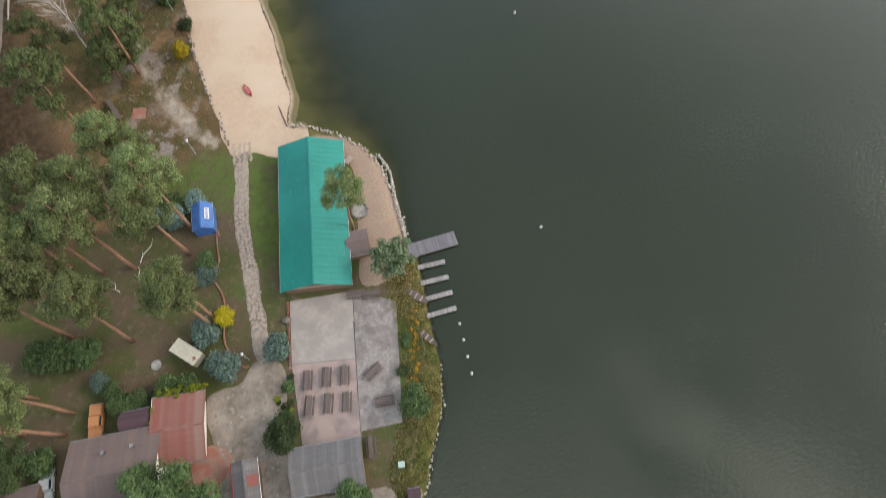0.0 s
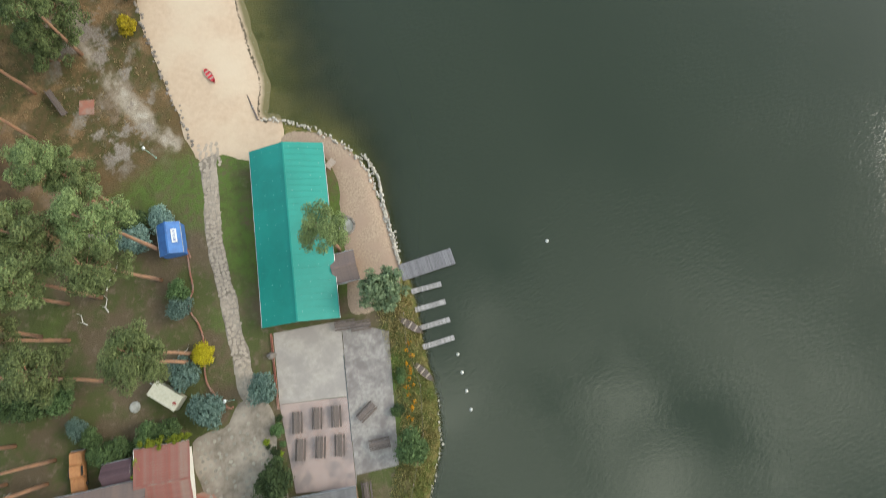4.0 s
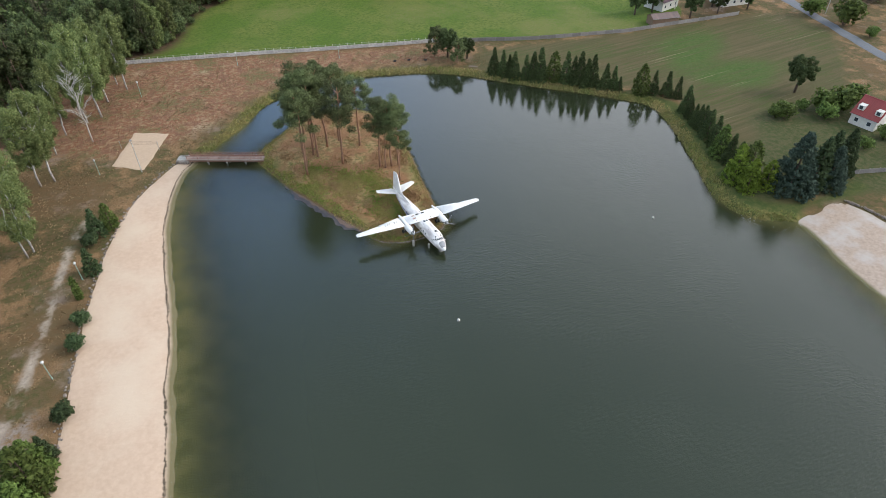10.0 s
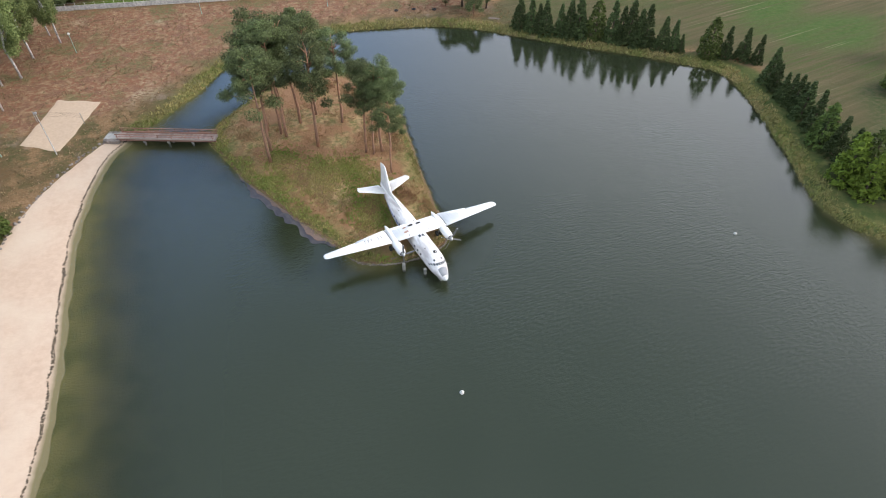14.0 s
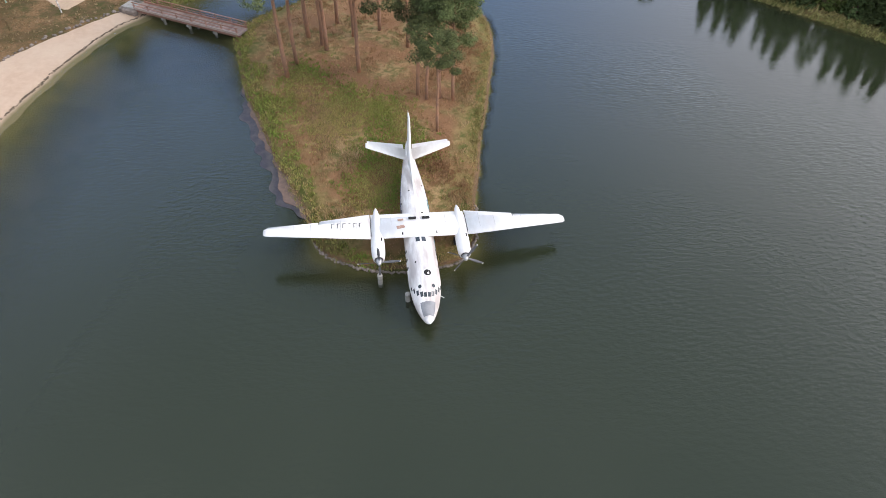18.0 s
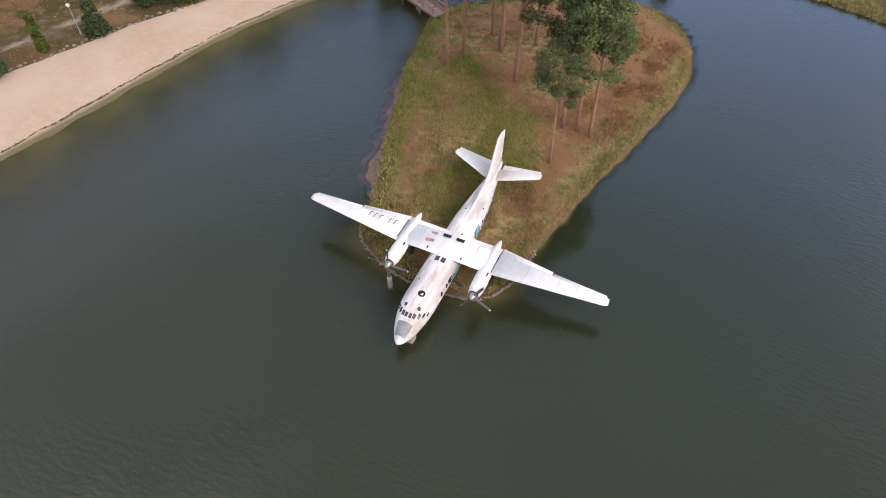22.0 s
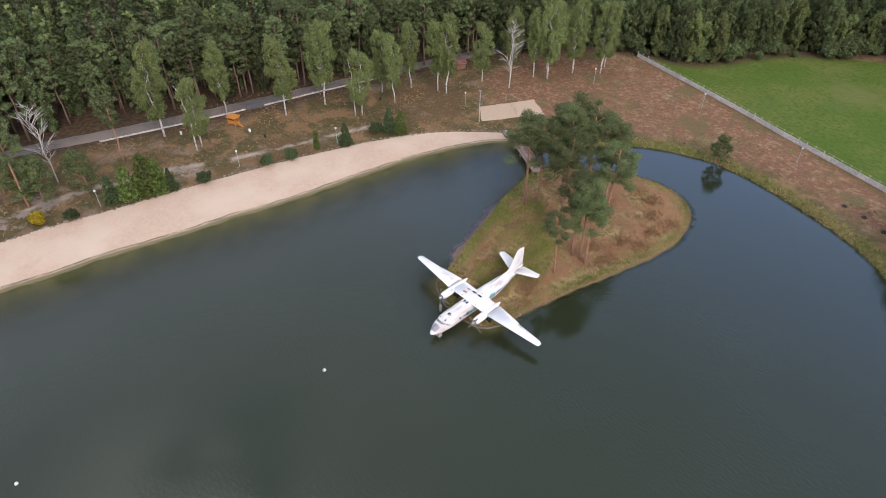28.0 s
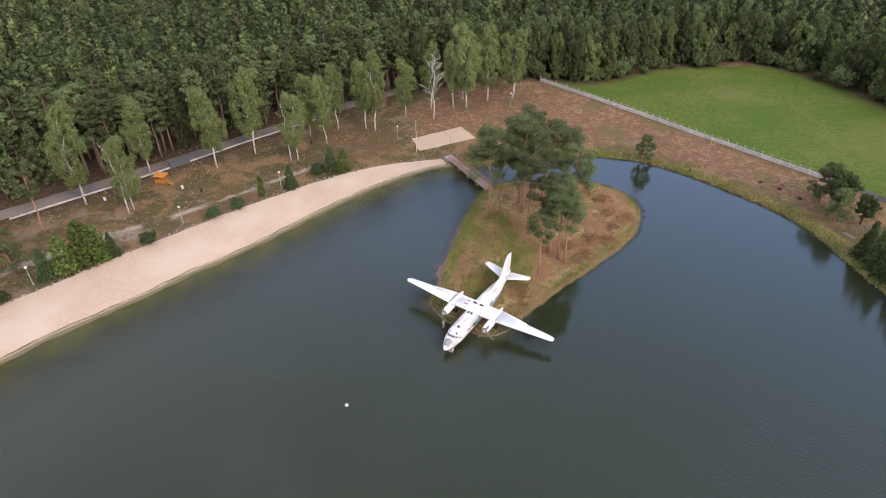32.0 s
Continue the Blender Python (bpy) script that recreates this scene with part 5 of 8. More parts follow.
WEED = material("drowned_weed", (0.045, 0.04, 0.05), 0.6, second=(0.03, 0.028, 0.034), scale=2.5, third=(0.085, 0.075, 0.07), big=0.3, bump=0.5)
weed_w = mud_w + (1.1 + 0.5 * wavy(mx_, my_, 1.0, 8) + 0.6 * wavy(mx_, my_, 2.6, 9)) * np.sin(np.pi * np.clip((mu - 0.02) / 0.85, 0, 1)) ** 0.5
weed_out = [(float(x - w), float(y - 0.25 * w)) for x, y, w in zip(mx_, my_, weed_w)]
tagged(part("weed_bed", prism(B(), weed_out[:62] + [(x + 0.8, y) for x, y in zip(mx_[:62:4][::-1], my_[:62:4][::-1])], -0.3, 0.012), WEED), "dark mat of drowned weed beside the mud", "weed", kind="structure")
tagged(part("mud_bank", prism(B(), mud_out + mud_in, -0.4, 0.05), MUD), "strip of dark wet mud along the island's shore", "mud", kind="structure")

# ---- planting along the beach and shores ----
SPRUCES = [cone_tree(21, 6, 1.7, SPRUCE_GREEN, "spruce_tree", "dark green conical spruce by the lake"), cone_tree(22, 6, 1.5, SPRUCE_GREEN, "spruce_tree", "narrow dark green conifer by the lake")]
THUJAS = [cone_tree(23, 6, 1.6, THUJA_GREEN, "thuja_tree", "dense green conical thuja by the lake", power=0.6), cone_tree(24, 6, 1.5, LIME_THUJA, "thuja_tree", "bright lime-green thuja by the lake", power=0.55)]
CYPRESS = [cone_tree(25, 5, 0.55, THUJA_GREEN, "cypress_tree", "slim columnar green cypress by the beach", power=0.4, n=1300)]
DARK_BUSH = [bush(26, 3.0, 2.7, SPRUCE_GREEN, "evergreen_shrub", "rounded dark evergreen shrub by the beach", 1800)]
plant(DARK_BUSH, [(0, -75.9, -42.3, 1.05, 0), (0, -69.9, -15.6, 1.15, 50), (0, -67.0, -1.2, 1.05, 100), (0, -65.5, 4.4, 1.05, 200), (0, -61.4, 27.3, 1.15, 20)])
plant(CYPRESS, [(0, -65.2, 11.6, 1.05, 0)])
plant([bush(27, 3.0, 3.0, GOLD_LEAVES, "golden_shrub", "bright yellow rounded shrub above the beach", 2400)], [(0, -78.8, -47.9, 1.05, 0)])
plant(SPRUCES, [(0, -62.2, 18.2, 1.0, 0), (0, -59.9, 30.4, 1.1, 90), (0, -76.6, -33.6, 1.1, 40), (1, -72.4, -22.2, 0.9, 10)])
plant(THUJAS, [(0, -75.3, -30.4, 1.35, 0), (0, -74.4, -26.4, 1.2, 100), (0, -73.6, -24.4, 1.0, 200), (0, -57.2, 32.0, 0.75, 20), (1, 75.4, -27.8, 1.25, 0), (1, 71.2, -26.2, 1.1, 60), (1, 71.6, -22.0, 1.3, 100), (0, 77.8, -12.4, 1.05, 120), (0, 86.0, 23.4, 1.1, 10), (0, 74.2, -23.4, 1.3, 30), (0, 69.4, 43.2, 1.1, 60)])
NORTH_ROW = [(56.6, 56.6, 8.7), (58.0, 53.8, 8.7), (60.2, 50.8, 8.7), (62.8, 48.4, 8), (66.2, 45.8, 10.5), (71.5, 40, 10.2), (74.4, 37.2, 10.6), (77, 34.4, 10.2), (79.2, 31.2, 8.2), (81, 29.6, 7.6), (82.2, 28.2, 4.4), (59.2, 52.2, 7.4), (64.4, 47.0, 9.2), (73.0, 38.4, 9.0), (75.8, 35.6, 8.8), (87.6, 6.8, 6.6), (84.6, 0.4, 7.0), (83.2, -3.0, 7.2), (79.0, -12.2, 8.2), (88.9, 21.2, 7.6), (91.5, 18.6, 7.8), (93, 15.8, 7), (88.4, 8.4, 8.4), (86.4, 5.2, 6.5), (85.2, 2.4, 6.2), (84, -1.4, 7.8), (82.4, -4.6, 8.4), (80.4, -8.4, 9), (77.2, -15.8, 8.4), (74.8, -19.6, 8.8)]
ROW_KINDS = [cone_tree(34, 8, 2.1, ROW_GREEN, "spruce_tree", "slim olive-green conifer in the shore row", n=5200, size=0.3, power=0.95), cone_tree(35, 8, 1.75, ROW_GREEN, "spruce_tree", "narrow olive-green conifer in the shore row", n=4600, size=0.3, power=0.9)]
plant(ROW_KINDS, [(i % 2, x, y, h / 8 * 0.93, i * 67) for i, (x, y, h) in enumerate(NORTH_ROW)])
BIG_SPRUCE = [cone_tree(28, 14, 5.2, FAR_SPRUCE, "blue_spruce", "large bluish-green spruce near the far beach", n=14000, size=0.42), cone_tree(29, 12, 3.4, SPRUCE_GREEN, "spruce_tree", "tall dark spruce near the far beach", n=9000, size=0.4)]
plant(BIG_SPRUCE, [(0, 80.2, -30.6, 1.02, 0), (1, 85.9, -32.4, 1.05, 0), (0, 88.8, -34.2, 0.72, 70), (1, 96.5, -32.0, 0.92, 100), (1, 91.8, -31.2, 0.95, 30)])
ROUND_TREE = [broad_tree(31, 11, 3.9, ROW_GREEN, "dense dark broadleaf tree standing in the field", 18000, 0.34), broad_tree(32, 8.5, 3.4, GREY_GREEN, "grey-green broadleaf tree by the lake", 6000, 0.36)]
plant(ROUND_TREE, [(0, 126, 1.2, 1.02, 0), (0, 55.5, 70.5, 0.62, 10), (0, 50.5, 74.5, 0.85, 10), (0, 147.4, 61, 1.0, 70), (0, 160.3, 59.4, 0.85, 200), (0, 174.2, 57, 0.8, 33), (0, 140, 73, 0.9, 90), (0, 165, 66, 0.9, 190), (0, 132, 74, 0.95, 20)])
FAR_BUSH = [bush(33, 3.6, 3.6, THUJA_GREEN, "garden_shrub", "green garden shrub near the white house", 1500, 0.36)]
plant(FAR_BUSH, [(0, 107.6, -6.2, 1.15, 0), (0, 109.4, -7.6, 1.25, 40), (0, 110.2, -5.4, 1.1, 80), (0, 117.7, -6.7, 0.9, 60), (0, 118.8, -13.4, 1.25, 0), (0, 122.4, -10.0, 1.7, 10), (0, 126, -12.0, 1.9, 100), (0, 130.4, -12.6, 1.8, 200), (0, 190, 41, 1.9, 0), (0, 190.5, 28, 2.6, 50), (0, 187.2, 16, 1.1, 90), (0, 219, 41, 2.6, 20), (0, 225, 39, 2.6, 70), (0, 230, 38, 2.4, 140), (0, 112.6, -28.4, 0.9, 0), (0, 122, -28, 1.2, 50), (0, 127, -31, 1.3, 150), (0, 119, -36, 1.2, 20)])
PINES_LOW = [pine(15, 10, 0.86, 3.4, clumps=50, name="young_pine", label="young pine with a round crown", per=150, size=0.28, needles=SHADED_NEEDLES)]
plant(PINES_LOW, [(0, 6.0, 78.4, 0.72, 0), (0, 50.5, 68.5, 1.1, 40), (0, 47, 77, 1.3, 90), (0, -84.3, -35.9, 1.35, 0), (0, -86.8, -44.5, 1.5, 120), (0, -90.5, -47, 1.3, 60)])

# ---- birches and pines along the wood's edge ----
BIRCHES = [birch(41, 20, 3.3, 170, 0.26, 84, low=0.26), birch(42, 20, 3.6, 170, 0.26, 84, low=0.24), birch(43, 20, 3.0, 160, 0.26, 74, low=0.3)]
EDGE_BIRCHES = [(-97.0, -13.0, 24), (-85.6, -8.5, 18), (-97.5, 4.6, 20), (-84.2, 27.4, 19.5), (-71.9, 30.8, 20.5), (-71.9, 42.3, 19), (-69.2, 56.4, 17), (-65.0, 70.6, 19), (-56.4, 84.2, 20), (-52.7, 86.1, 21), (-46.0, 106.3, 19), (-66.2, 57, 22), (-50, 95, 19), (-57.5, 92, 21), (-62, 80, 20), (-44, 101, 18), (-79.5, 44, 20), (-76, 52, 19), (-86, 16, 18), (-59, 100, 20)]
plant(BIRCHES, [(i % 3, x, y, h / 20, i * 91) for i, (x, y, h) in enumerate(EDGE_BIRCHES)])
DEAD = [birch(44, 19, 3.9, bare=True, clumps=40, label="leafless dead birch with pale bare branches")]
plant(DEAD, [(0, -56.4, 73.0, 1.03, 0), (0, -93.1, -39.8, 0.98, 80)])
plant([birch(45, 18, 1.8, clumps=16, per=30, label="half-bare birch with thin foliage")], [(0, -85.0, -10.2, 1.0, 0), (0, -73.0, 29.4, 0.95, 60)])
plant(PINES, [(0, -87.1, -47.6, 1.0, 0), (3, -92.3, -25.2, 0.85, 100), (1, -96, -50, 1.0, 30), (2, -99, -57, 1.05, 10)])

# ---- the wood ----
def wood_points(seed, gap, test, x0, x1, y0, y1):
    rng = np.random.default_rng(seed)
    X, Y = np.meshgrid(np.arange(x0, x1, gap), np.arange(y0, y1, gap))
    X, Y = X.ravel() + rng.uniform(-0.45, 0.45, X.size) * gap, Y.ravel() + rng.uniform(-0.45, 0.45, X.size) * gap
    k = test(X, Y)
    return X[k], Y[k], rng


TREES_LOOP = smooth_loop([(-112, -58), (-117, -40), (-112, -16), (-106, 2), (-101, 20), (-95, 40), (-86, 66), (-76, 92), (-60, 116), (-42, 125), (-30, 127), (-22.5, 136), (-12, 158), (0, 168), (10, 179), (28, 178), (46, 167), (60, 154), (80, 142), (130, 204), (130, 420), (-420, 420), (-420, -120), (-170, -100), (-130, -72)], 3)
WOOD_KINDS = [pine(51, 19, 0.66, 3.0, 105, 0.42, 40, needles=FOREST_GREEN, bark=WOOD_BARK), pine(52, 19, 0.70, 2.8, 105, 0.42, 40, needles=FOREST_GREEN, bark=WOOD_BARK), birch(53, 18, 3.0, 90, 0.40, 60, mat=FOREST_GREEN, name="woodland_tree", label="leafy woodland tree at the forest's edge", bark=BROWN_BARK, low=0.04), birch(54, 17, 3.1, 90, 0.40, 60, name="woodland_tree", label="light green woodland tree at the forest's edge", bark=BROWN_BARK, low=0.04)]
ex, ey, rng_w = wood_points(5, 4.3, lambda x, y: (inside(TREES_LOOP, x, y) > 0) & (inside(TREES_LOOP, x, y) < 17) & (y > -62) & (x < 92), -180, 95, -70, 215)
plant(WOOD_KINDS, [(int(rng_w.choice([0, 1, 0, 1, 2] if y < 105 else [2, 3, 2])), x, y, rng_w.uniform(0.85, 1.12), rng_w.uniform(0, 360)) for x, y in zip(ex, ey)])


UNDERWOOD = [bush(55, 4.2, 4.4, FOREST_GREEN, "hedge_shrub", "leafy green shrub at the forest's edge", 2400, 0.3)]
rim_pts = TREES_LOOP[(TREES_LOOP[:, 1] > 100) & (TREES_LOOP[:, 1] < 205) & (TREES_LOOP[:, 0] < 90) & (TREES_LOOP[:, 0] > -80) & (TREES_LOOP[:, 1] < 185)]
rim_run = np.concatenate([[0], np.cumsum(np.linalg.norm(np.diff(rim_pts, axis=0), axis=1))])
plant(UNDERWOOD, [(0, float(np.interp(s, rim_run, rim_pts[:, 0]) + rng_w.normal() * 2.0), float(np.interp(s, rim_run, rim_pts[:, 1]) + rng_w.normal() * 2.0), rng_w.uniform(0.4, 1.7), rng_w.uniform(0, 360)) for s in np.arange(0, rim_run[-1], 4.6)])


def joined_trees(xs, ys, rng, seed):
    """Far trees, joined: a ragged crown of leaf clumps and a stem each."""
    vs, fs, stems, sf, n, k = [], [], [], [], 0, 0
    for x, y in zip(xs, ys):
        tall = rng.uniform(15, 21)
        z0 = 0.8
        wide = rng.uniform(2.2, 3.3)
        cs = []
        for q in range(9):
            u = q / 8
            w = wide * (1 - u) ** 0.6 * rng.uniform(0.3, 0.9)
            g = rng.uniform(0, 6.28)
            cs.append((x + w * math.cos(g), y + w * math.sin(g), z0 + tall * (0.3 + 0.66 * u)))
        v, f = leaves(rng, cs, [wide * 0.62 * (1 - 0.5 * q / 8) for q in range(9)], 22, 1.05, 1.1, 0.5)
        vs.append(v)
        fs.append(f + n)
        n += len(v)
        a = rng.uniform(0, 2)
        r = 0.16
        stems.append(np.array([(x + r * math.cos(a + j * 2.09), y + r * math.sin(a + j * 2.09), zz) for zz in (0.3, z0 + tall * 0.8) for j in range(3)]))
        sf.append(np.array([(0, 1, 4, 3), (1, 2, 5, 4), (2, 0, 3, 5)]) + k)
        k += 6
    return np.concatenate(vs), np.concatenate(fs), np.concatenate(stems), np.concatenate(sf)


def seen_wood(x, y):
    d = inside(TREES_LOOP, x, y)
    return (d > 16) & (y > -85) & (y < 330) & (x < 110) & (x > -330) & (x * 0.9 + 300 > -y * 0.2)


fx, fy, rng_f = wood_points(6, 5.2, seen_wood, -330, 115, -90, 330)
wood = thing("forest", Matrix(), "dense mixed pine and birch forest behind the lake", "forest")
wood["kind"] = "stuff"
which = rng_f.integers(0, 10, len(fx))
for lo_, hi_, name_, light_, dark_ in ((0, 4, "far_pine_needles", (0.125, 0.155, 0.068), (0.038, 0.054, 0.024)), (4, 7, "far_leaves", (0.155, 0.195, 0.072), (0.052, 0.074, 0.028)), (7, 9, "far_birch_leaves", (0.20, 0.225, 0.08), (0.072, 0.092, 0.034)), (9, 10, "far_brown_pines", (0.15, 0.14, 0.078), (0.055, 0.06, 0.032))):
    k_ = (which >= lo_) & (which < hi_)
    v, f, sv, sf = joined_trees(fx[k_], fy[k_], rng_f, 7)
    part("canopy", quick_mesh("canopy", v, f), foliage(name_, light_, dark_, patch=0.4, through_light=0.3), wood)
    part("stems", quick_mesh("stems", sv, sf), BROWN_BARK, wood)

# ---- tall grass ----
GRASS_BLADES = material("grass_blades", (0.29, 0.205, 0.085), 0.9, second=(0.17, 0.18, 0.05), scale=0.25, third=(0.48, 0.33, 0.16), big=0.35, spread=0.35, island=True, bump=0, coords="Object")
STRAW_BLADES = material("straw_blades", (0.33, 0.20, 0.10), 0.9, second=(0.24, 0.125, 0.06), scale=0.35, third=(0.46, 0.32, 0.17), big=0.5, spread=0.35, island=True, bump=0)
HEATH_BLADES = material("heath_blades", (0.25, 0.17, 0.095), 0.9, second=(0.155, 0.115, 0.055), scale=0.3, third=(0.34, 0.235, 0.13), big=0.4, spread=0.3, island=True, bump=0)
REED_BLADES = material("reed_blades", (0.17, 0.20, 0.05), 0.9, second=(0.27, 0.235, 0.085), scale=0.3, third=(0.36, 0.28, 0.12), big=0.35, spread=0.35, island=True, bump=0)


def grass(name, xs, ys, rng, tall, mat, label, wide=0.1, per=4):
    n = len(xs)
    z = np.maximum(height(xs, ys), -0.05)
    p = np.repeat(np.stack([xs, ys, z], 1), per, 0)
    m = n * per
    p[:, :2] += rng.normal(size=(m, 2)) * 0.16
    a = rng.uniform(0, 6.28, m)
    h = tall * rng.uniform(0.5, 1.25, m)
    side = np.stack([np.cos(a), np.sin(a), np.zeros(m)], 1) * wide * rng.uniform(0.6, 1.3, (m, 1))
    tip = p + np.stack([rng.normal(size=m) * 0.3 * tall, rng.normal(size=m) * 0.3 * tall, h], 1)
    v = np.stack([p + side, p - side, tip], 1).reshape(-1, 3)
    me = quick_mesh(name, v, np.arange(m * 3).reshape(-1, 3))
    me.materials.append(mat)
    ob = new(name, me)
    return tagged(ob, label, "grass", kind="stuff")


rng_g = np.random.default_rng(9)
ix, iy = rng_g.uniform(-24, 17, 26000), rng_g.uniform(-4, 61, 26000)
di = inside(ISLAND_LOOP, ix, iy)
west = (ix < -4 - 0.28 * iy) & (di < 2.6 + 1.9 * wavy(ix, iy, 2.2, 6))
lush = (di > 0.1) & west & (rng_g.uniform(size=26000) < 0.5 + 0.35 * wavy(ix, iy, 1.7, 1))
rimgrass = ((di > 0.45) & (di < 1.5) & ~west) | (west & ~lush & (rng_g.uniform(size=26000) < 0.5) & (di > 0.05))
dry = (di > 0.4) & ~lush & ~rimgrass & (rng_g.uniform(size=26000) < 0.30 + 0.45 * wavy(ix, iy, 2.3, 2))
LUSH_BLADES = material("lush_blades", (0.135, 0.215, 0.03), 0.9, second=(0.26, 0.265, 0.065), scale=0.3, third=(0.40, 0.31, 0.12), big=0.45, spread=0.35, island=True, bump=0)
grass("grass", ix[lush], iy[lush], rng_g, 0.42, LUSH_BLADES, "tall green grass along the island's banks", 0.06, 7)
grass("grass", ix[rimgrass], iy[rimgrass], rng_g, 0.30, GRASS_BLADES, "olive and straw grass along the island's rim", 0.04, 9)
cl = np.array([(-9, 16), (-6.5, 12.5), (-10.5, 22), (8, 34), (10.5, 41), (7, 46), (11, 36), (5, 30), (8.5, 24), (-3, 9), (4, 51), (0, 53), (9.5, 28), (-16, 40), (3.5, 10.5), (5.2, 6.0), (-7.5, 4.2), (11.5, 47)])
cq = cl[rng_g.integers(len(cl), size=1500)] + rng_g.normal(size=(1500, 2)) * (0.9, 1.3)
cq = cq[inside(ISLAND_LOOP, cq[:, 0], cq[:, 1]) > 0.3]
grass("grass", cq[:, 0], cq[:, 1], rng_g, 0.42, STRAW_BLADES, "pale straw-coloured grass clumps on the island", 0.035, 14)
gl = np.array([(-2, 8), (-4, 12), (0.5, 13.5), (-1, 20), (-7, 24), (-9, 20), (-3, 22), (-12, 30), (-14, 24), (-4.5, 7)])
cq = gl[rng_g.integers(len(gl), size=4200)] + rng_g.normal(size=(4200, 2)) * (1.7, 2.2)
cq = cq[inside(ISLAND_LOOP, cq[:, 0], cq[:, 1]) > 0.3]
grass("grass", cq[:, 0], cq[:, 1], rng_g, 0.28, LUSH_BLADES, "short green grass patches on the island", 0.05, 10)
grass("grass", ix[dry], iy[dry], rng_g, 0.24, STRAW_BLADES, "tufts of dry russet and straw grass on the island", 0.035, 9)
bx_, by_ = rng_g.uniform(-36, 92, 90000), rng_g.uniform(-42, 84, 90000)
dl = -inside(LAKE_LOOP, bx_, by_)
ok = (dl > -0.2) & (dl < 3.4) & (inside(EAST_BEACH_LOOP, bx_, by_) < -1) & (rng_g.uniform(size=90000) < 1.15 - dl / 3.4)
grass("reeds", bx_[ok], by_[ok], rng_g, 0.55, REED_BLADES, "green and yellow reeds along the lake bank", 0.08, 6)
hx, hy = rng_g.uniform(-105, 60, 60000), rng_g.uniform(-66, 122, 60000)
dz = inside(LAKE_LOOP, hx, hy)
ok = (dz < -4) & (inside(BEACH_LOOP, hx, hy) < -1.5) & (inside(smooth_loop(COURT, 1), hx, hy) < -1) & (inside(TREES_LOOP, hx, hy) < 2) & (inside(smooth_loop(MEADOW, 2), hx, hy) < -2) & (rng_g.uniform(size=60000) < 0.45 + 0.5 * wavy(hx, hy, 4.1, 4)) & (inside(smooth_loop(TRACK, 2), hx, hy) < -0.6)
grass("grass", hx[ok], hy[ok], rng_g, 0.30, HEATH_BLADES, "tufts of dry heath grass", 0.07, 5)

# dark line of washed-up weed along the beach
WRACK = material("washed_up_weed", (0.13, 0.095, 0.06), 0.95, second=(0.08, 0.062, 0.042), scale=3, spread=0.3, island=True, bump=0.3)
qx, qy = rng_g.uniform(-70, -36, 160000), rng_g.uniform(-72, 52, 160000)
dq = shore(qx, qy)[0]
ok = (inside(BEACH_LOOP, qx, qy) > -1) & (np.abs(dq - 0.25 - 0.15 * wavy(qx, qy, 1.1, 3)) < 0.13 + 0.10 * wavy(qx, qy, 2.7, 6))
v, f = leaves(rng_g, np.stack([qx[ok], qy[ok], np.maximum(height(qx[ok], qy[ok]), 0) + 0.07], 1), np.full(ok.sum(), 0.14), 7, 0.16, 0.15, 3.0)
tagged(part("wrack", quick_mesh("wrack", v, f), WRACK), "dark line of washed-up weed along the waterline", "weed", kind="stuff")


# ---- the yard with its buildings ----
TEAL_ROOF = material("teal_sheet_metal", (0.010, 0.205, 0.165), 0.45, second=(0.009, 0.18, 0.145), scale=0.8, third=(0.013, 0.23, 0.185), big=0.2, bump=0.1)
BROWN_SHINGLE = material("brown_shingles", (0.17, 0.125, 0.115), 0.9, second=(0.135, 0.10, 0.092), scale=3.5, third=(0.20, 0.135, 0.115), big=0.2, bump=0.5, spread=0.04)
RED_SHINGLE = material("red_shingles", (0.27, 0.088, 0.068), 0.9, second=(0.215, 0.08, 0.065), scale=2.2, third=(0.26, 0.17, 0.14), big=0.25, bump=0.5, spread=0.04)
GREY_SHINGLE = material("grey_shingles", (0.145, 0.132, 0.128), 0.9, second=(0.105, 0.096, 0.092), scale=4, third=(0.18, 0.165, 0.16), big=0.2, bump=0.5, spread=0.05)
PURPLE_SHINGLE = material("plum_shingles", (0.10, 0.055, 0.065), 0.9, second=(0.075, 0.045, 0.052), scale=4, bump=0.4, spread=0.15)
SLATE_METAL = material("slate_blue_metal", (0.075, 0.105, 0.135), 0.4, second=(0.065, 0.09, 0.12), scale=0.9, third=(0.09, 0.12, 0.15), big=0.2, bump=0.1)
RUSTY_SHEET = material("rust_red_roof_sheet", (0.34, 0.15, 0.085), 0.7, second=(0.26, 0.115, 0.075), scale=2.2, third=(0.20, 0.125, 0.10), big=0.22, bump=0.3, spread=0.25)
GREY_SHEET = material("grey_roof_sheet", (0.40, 0.45, 0.48), 0.5, second=(0.34, 0.38, 0.41), scale=1.5, bump=0.1)
PLASTER = material("off_white_plaster", (0.66, 0.63, 0.57), 0.9, second=(0.58, 0.55, 0.49), scale=2, bump=0.2)
WOOD_WALL = material("brown_boards", (0.22, 0.14, 0.085), 0.8, second=(0.17, 0.105, 0.065), scale=4, bump=0.3, stretch=(1, 1, 0.2))
WHITE_TRIM = material("white_trim", (0.72, 0.72, 0.70), 0.6, scale=3, bump=0.05)
ROOF_RED = material("red_roof_tiles", (0.26, 0.05, 0.045), 0.7, second=(0.20, 0.04, 0.035), scale=3, bump=0.4)


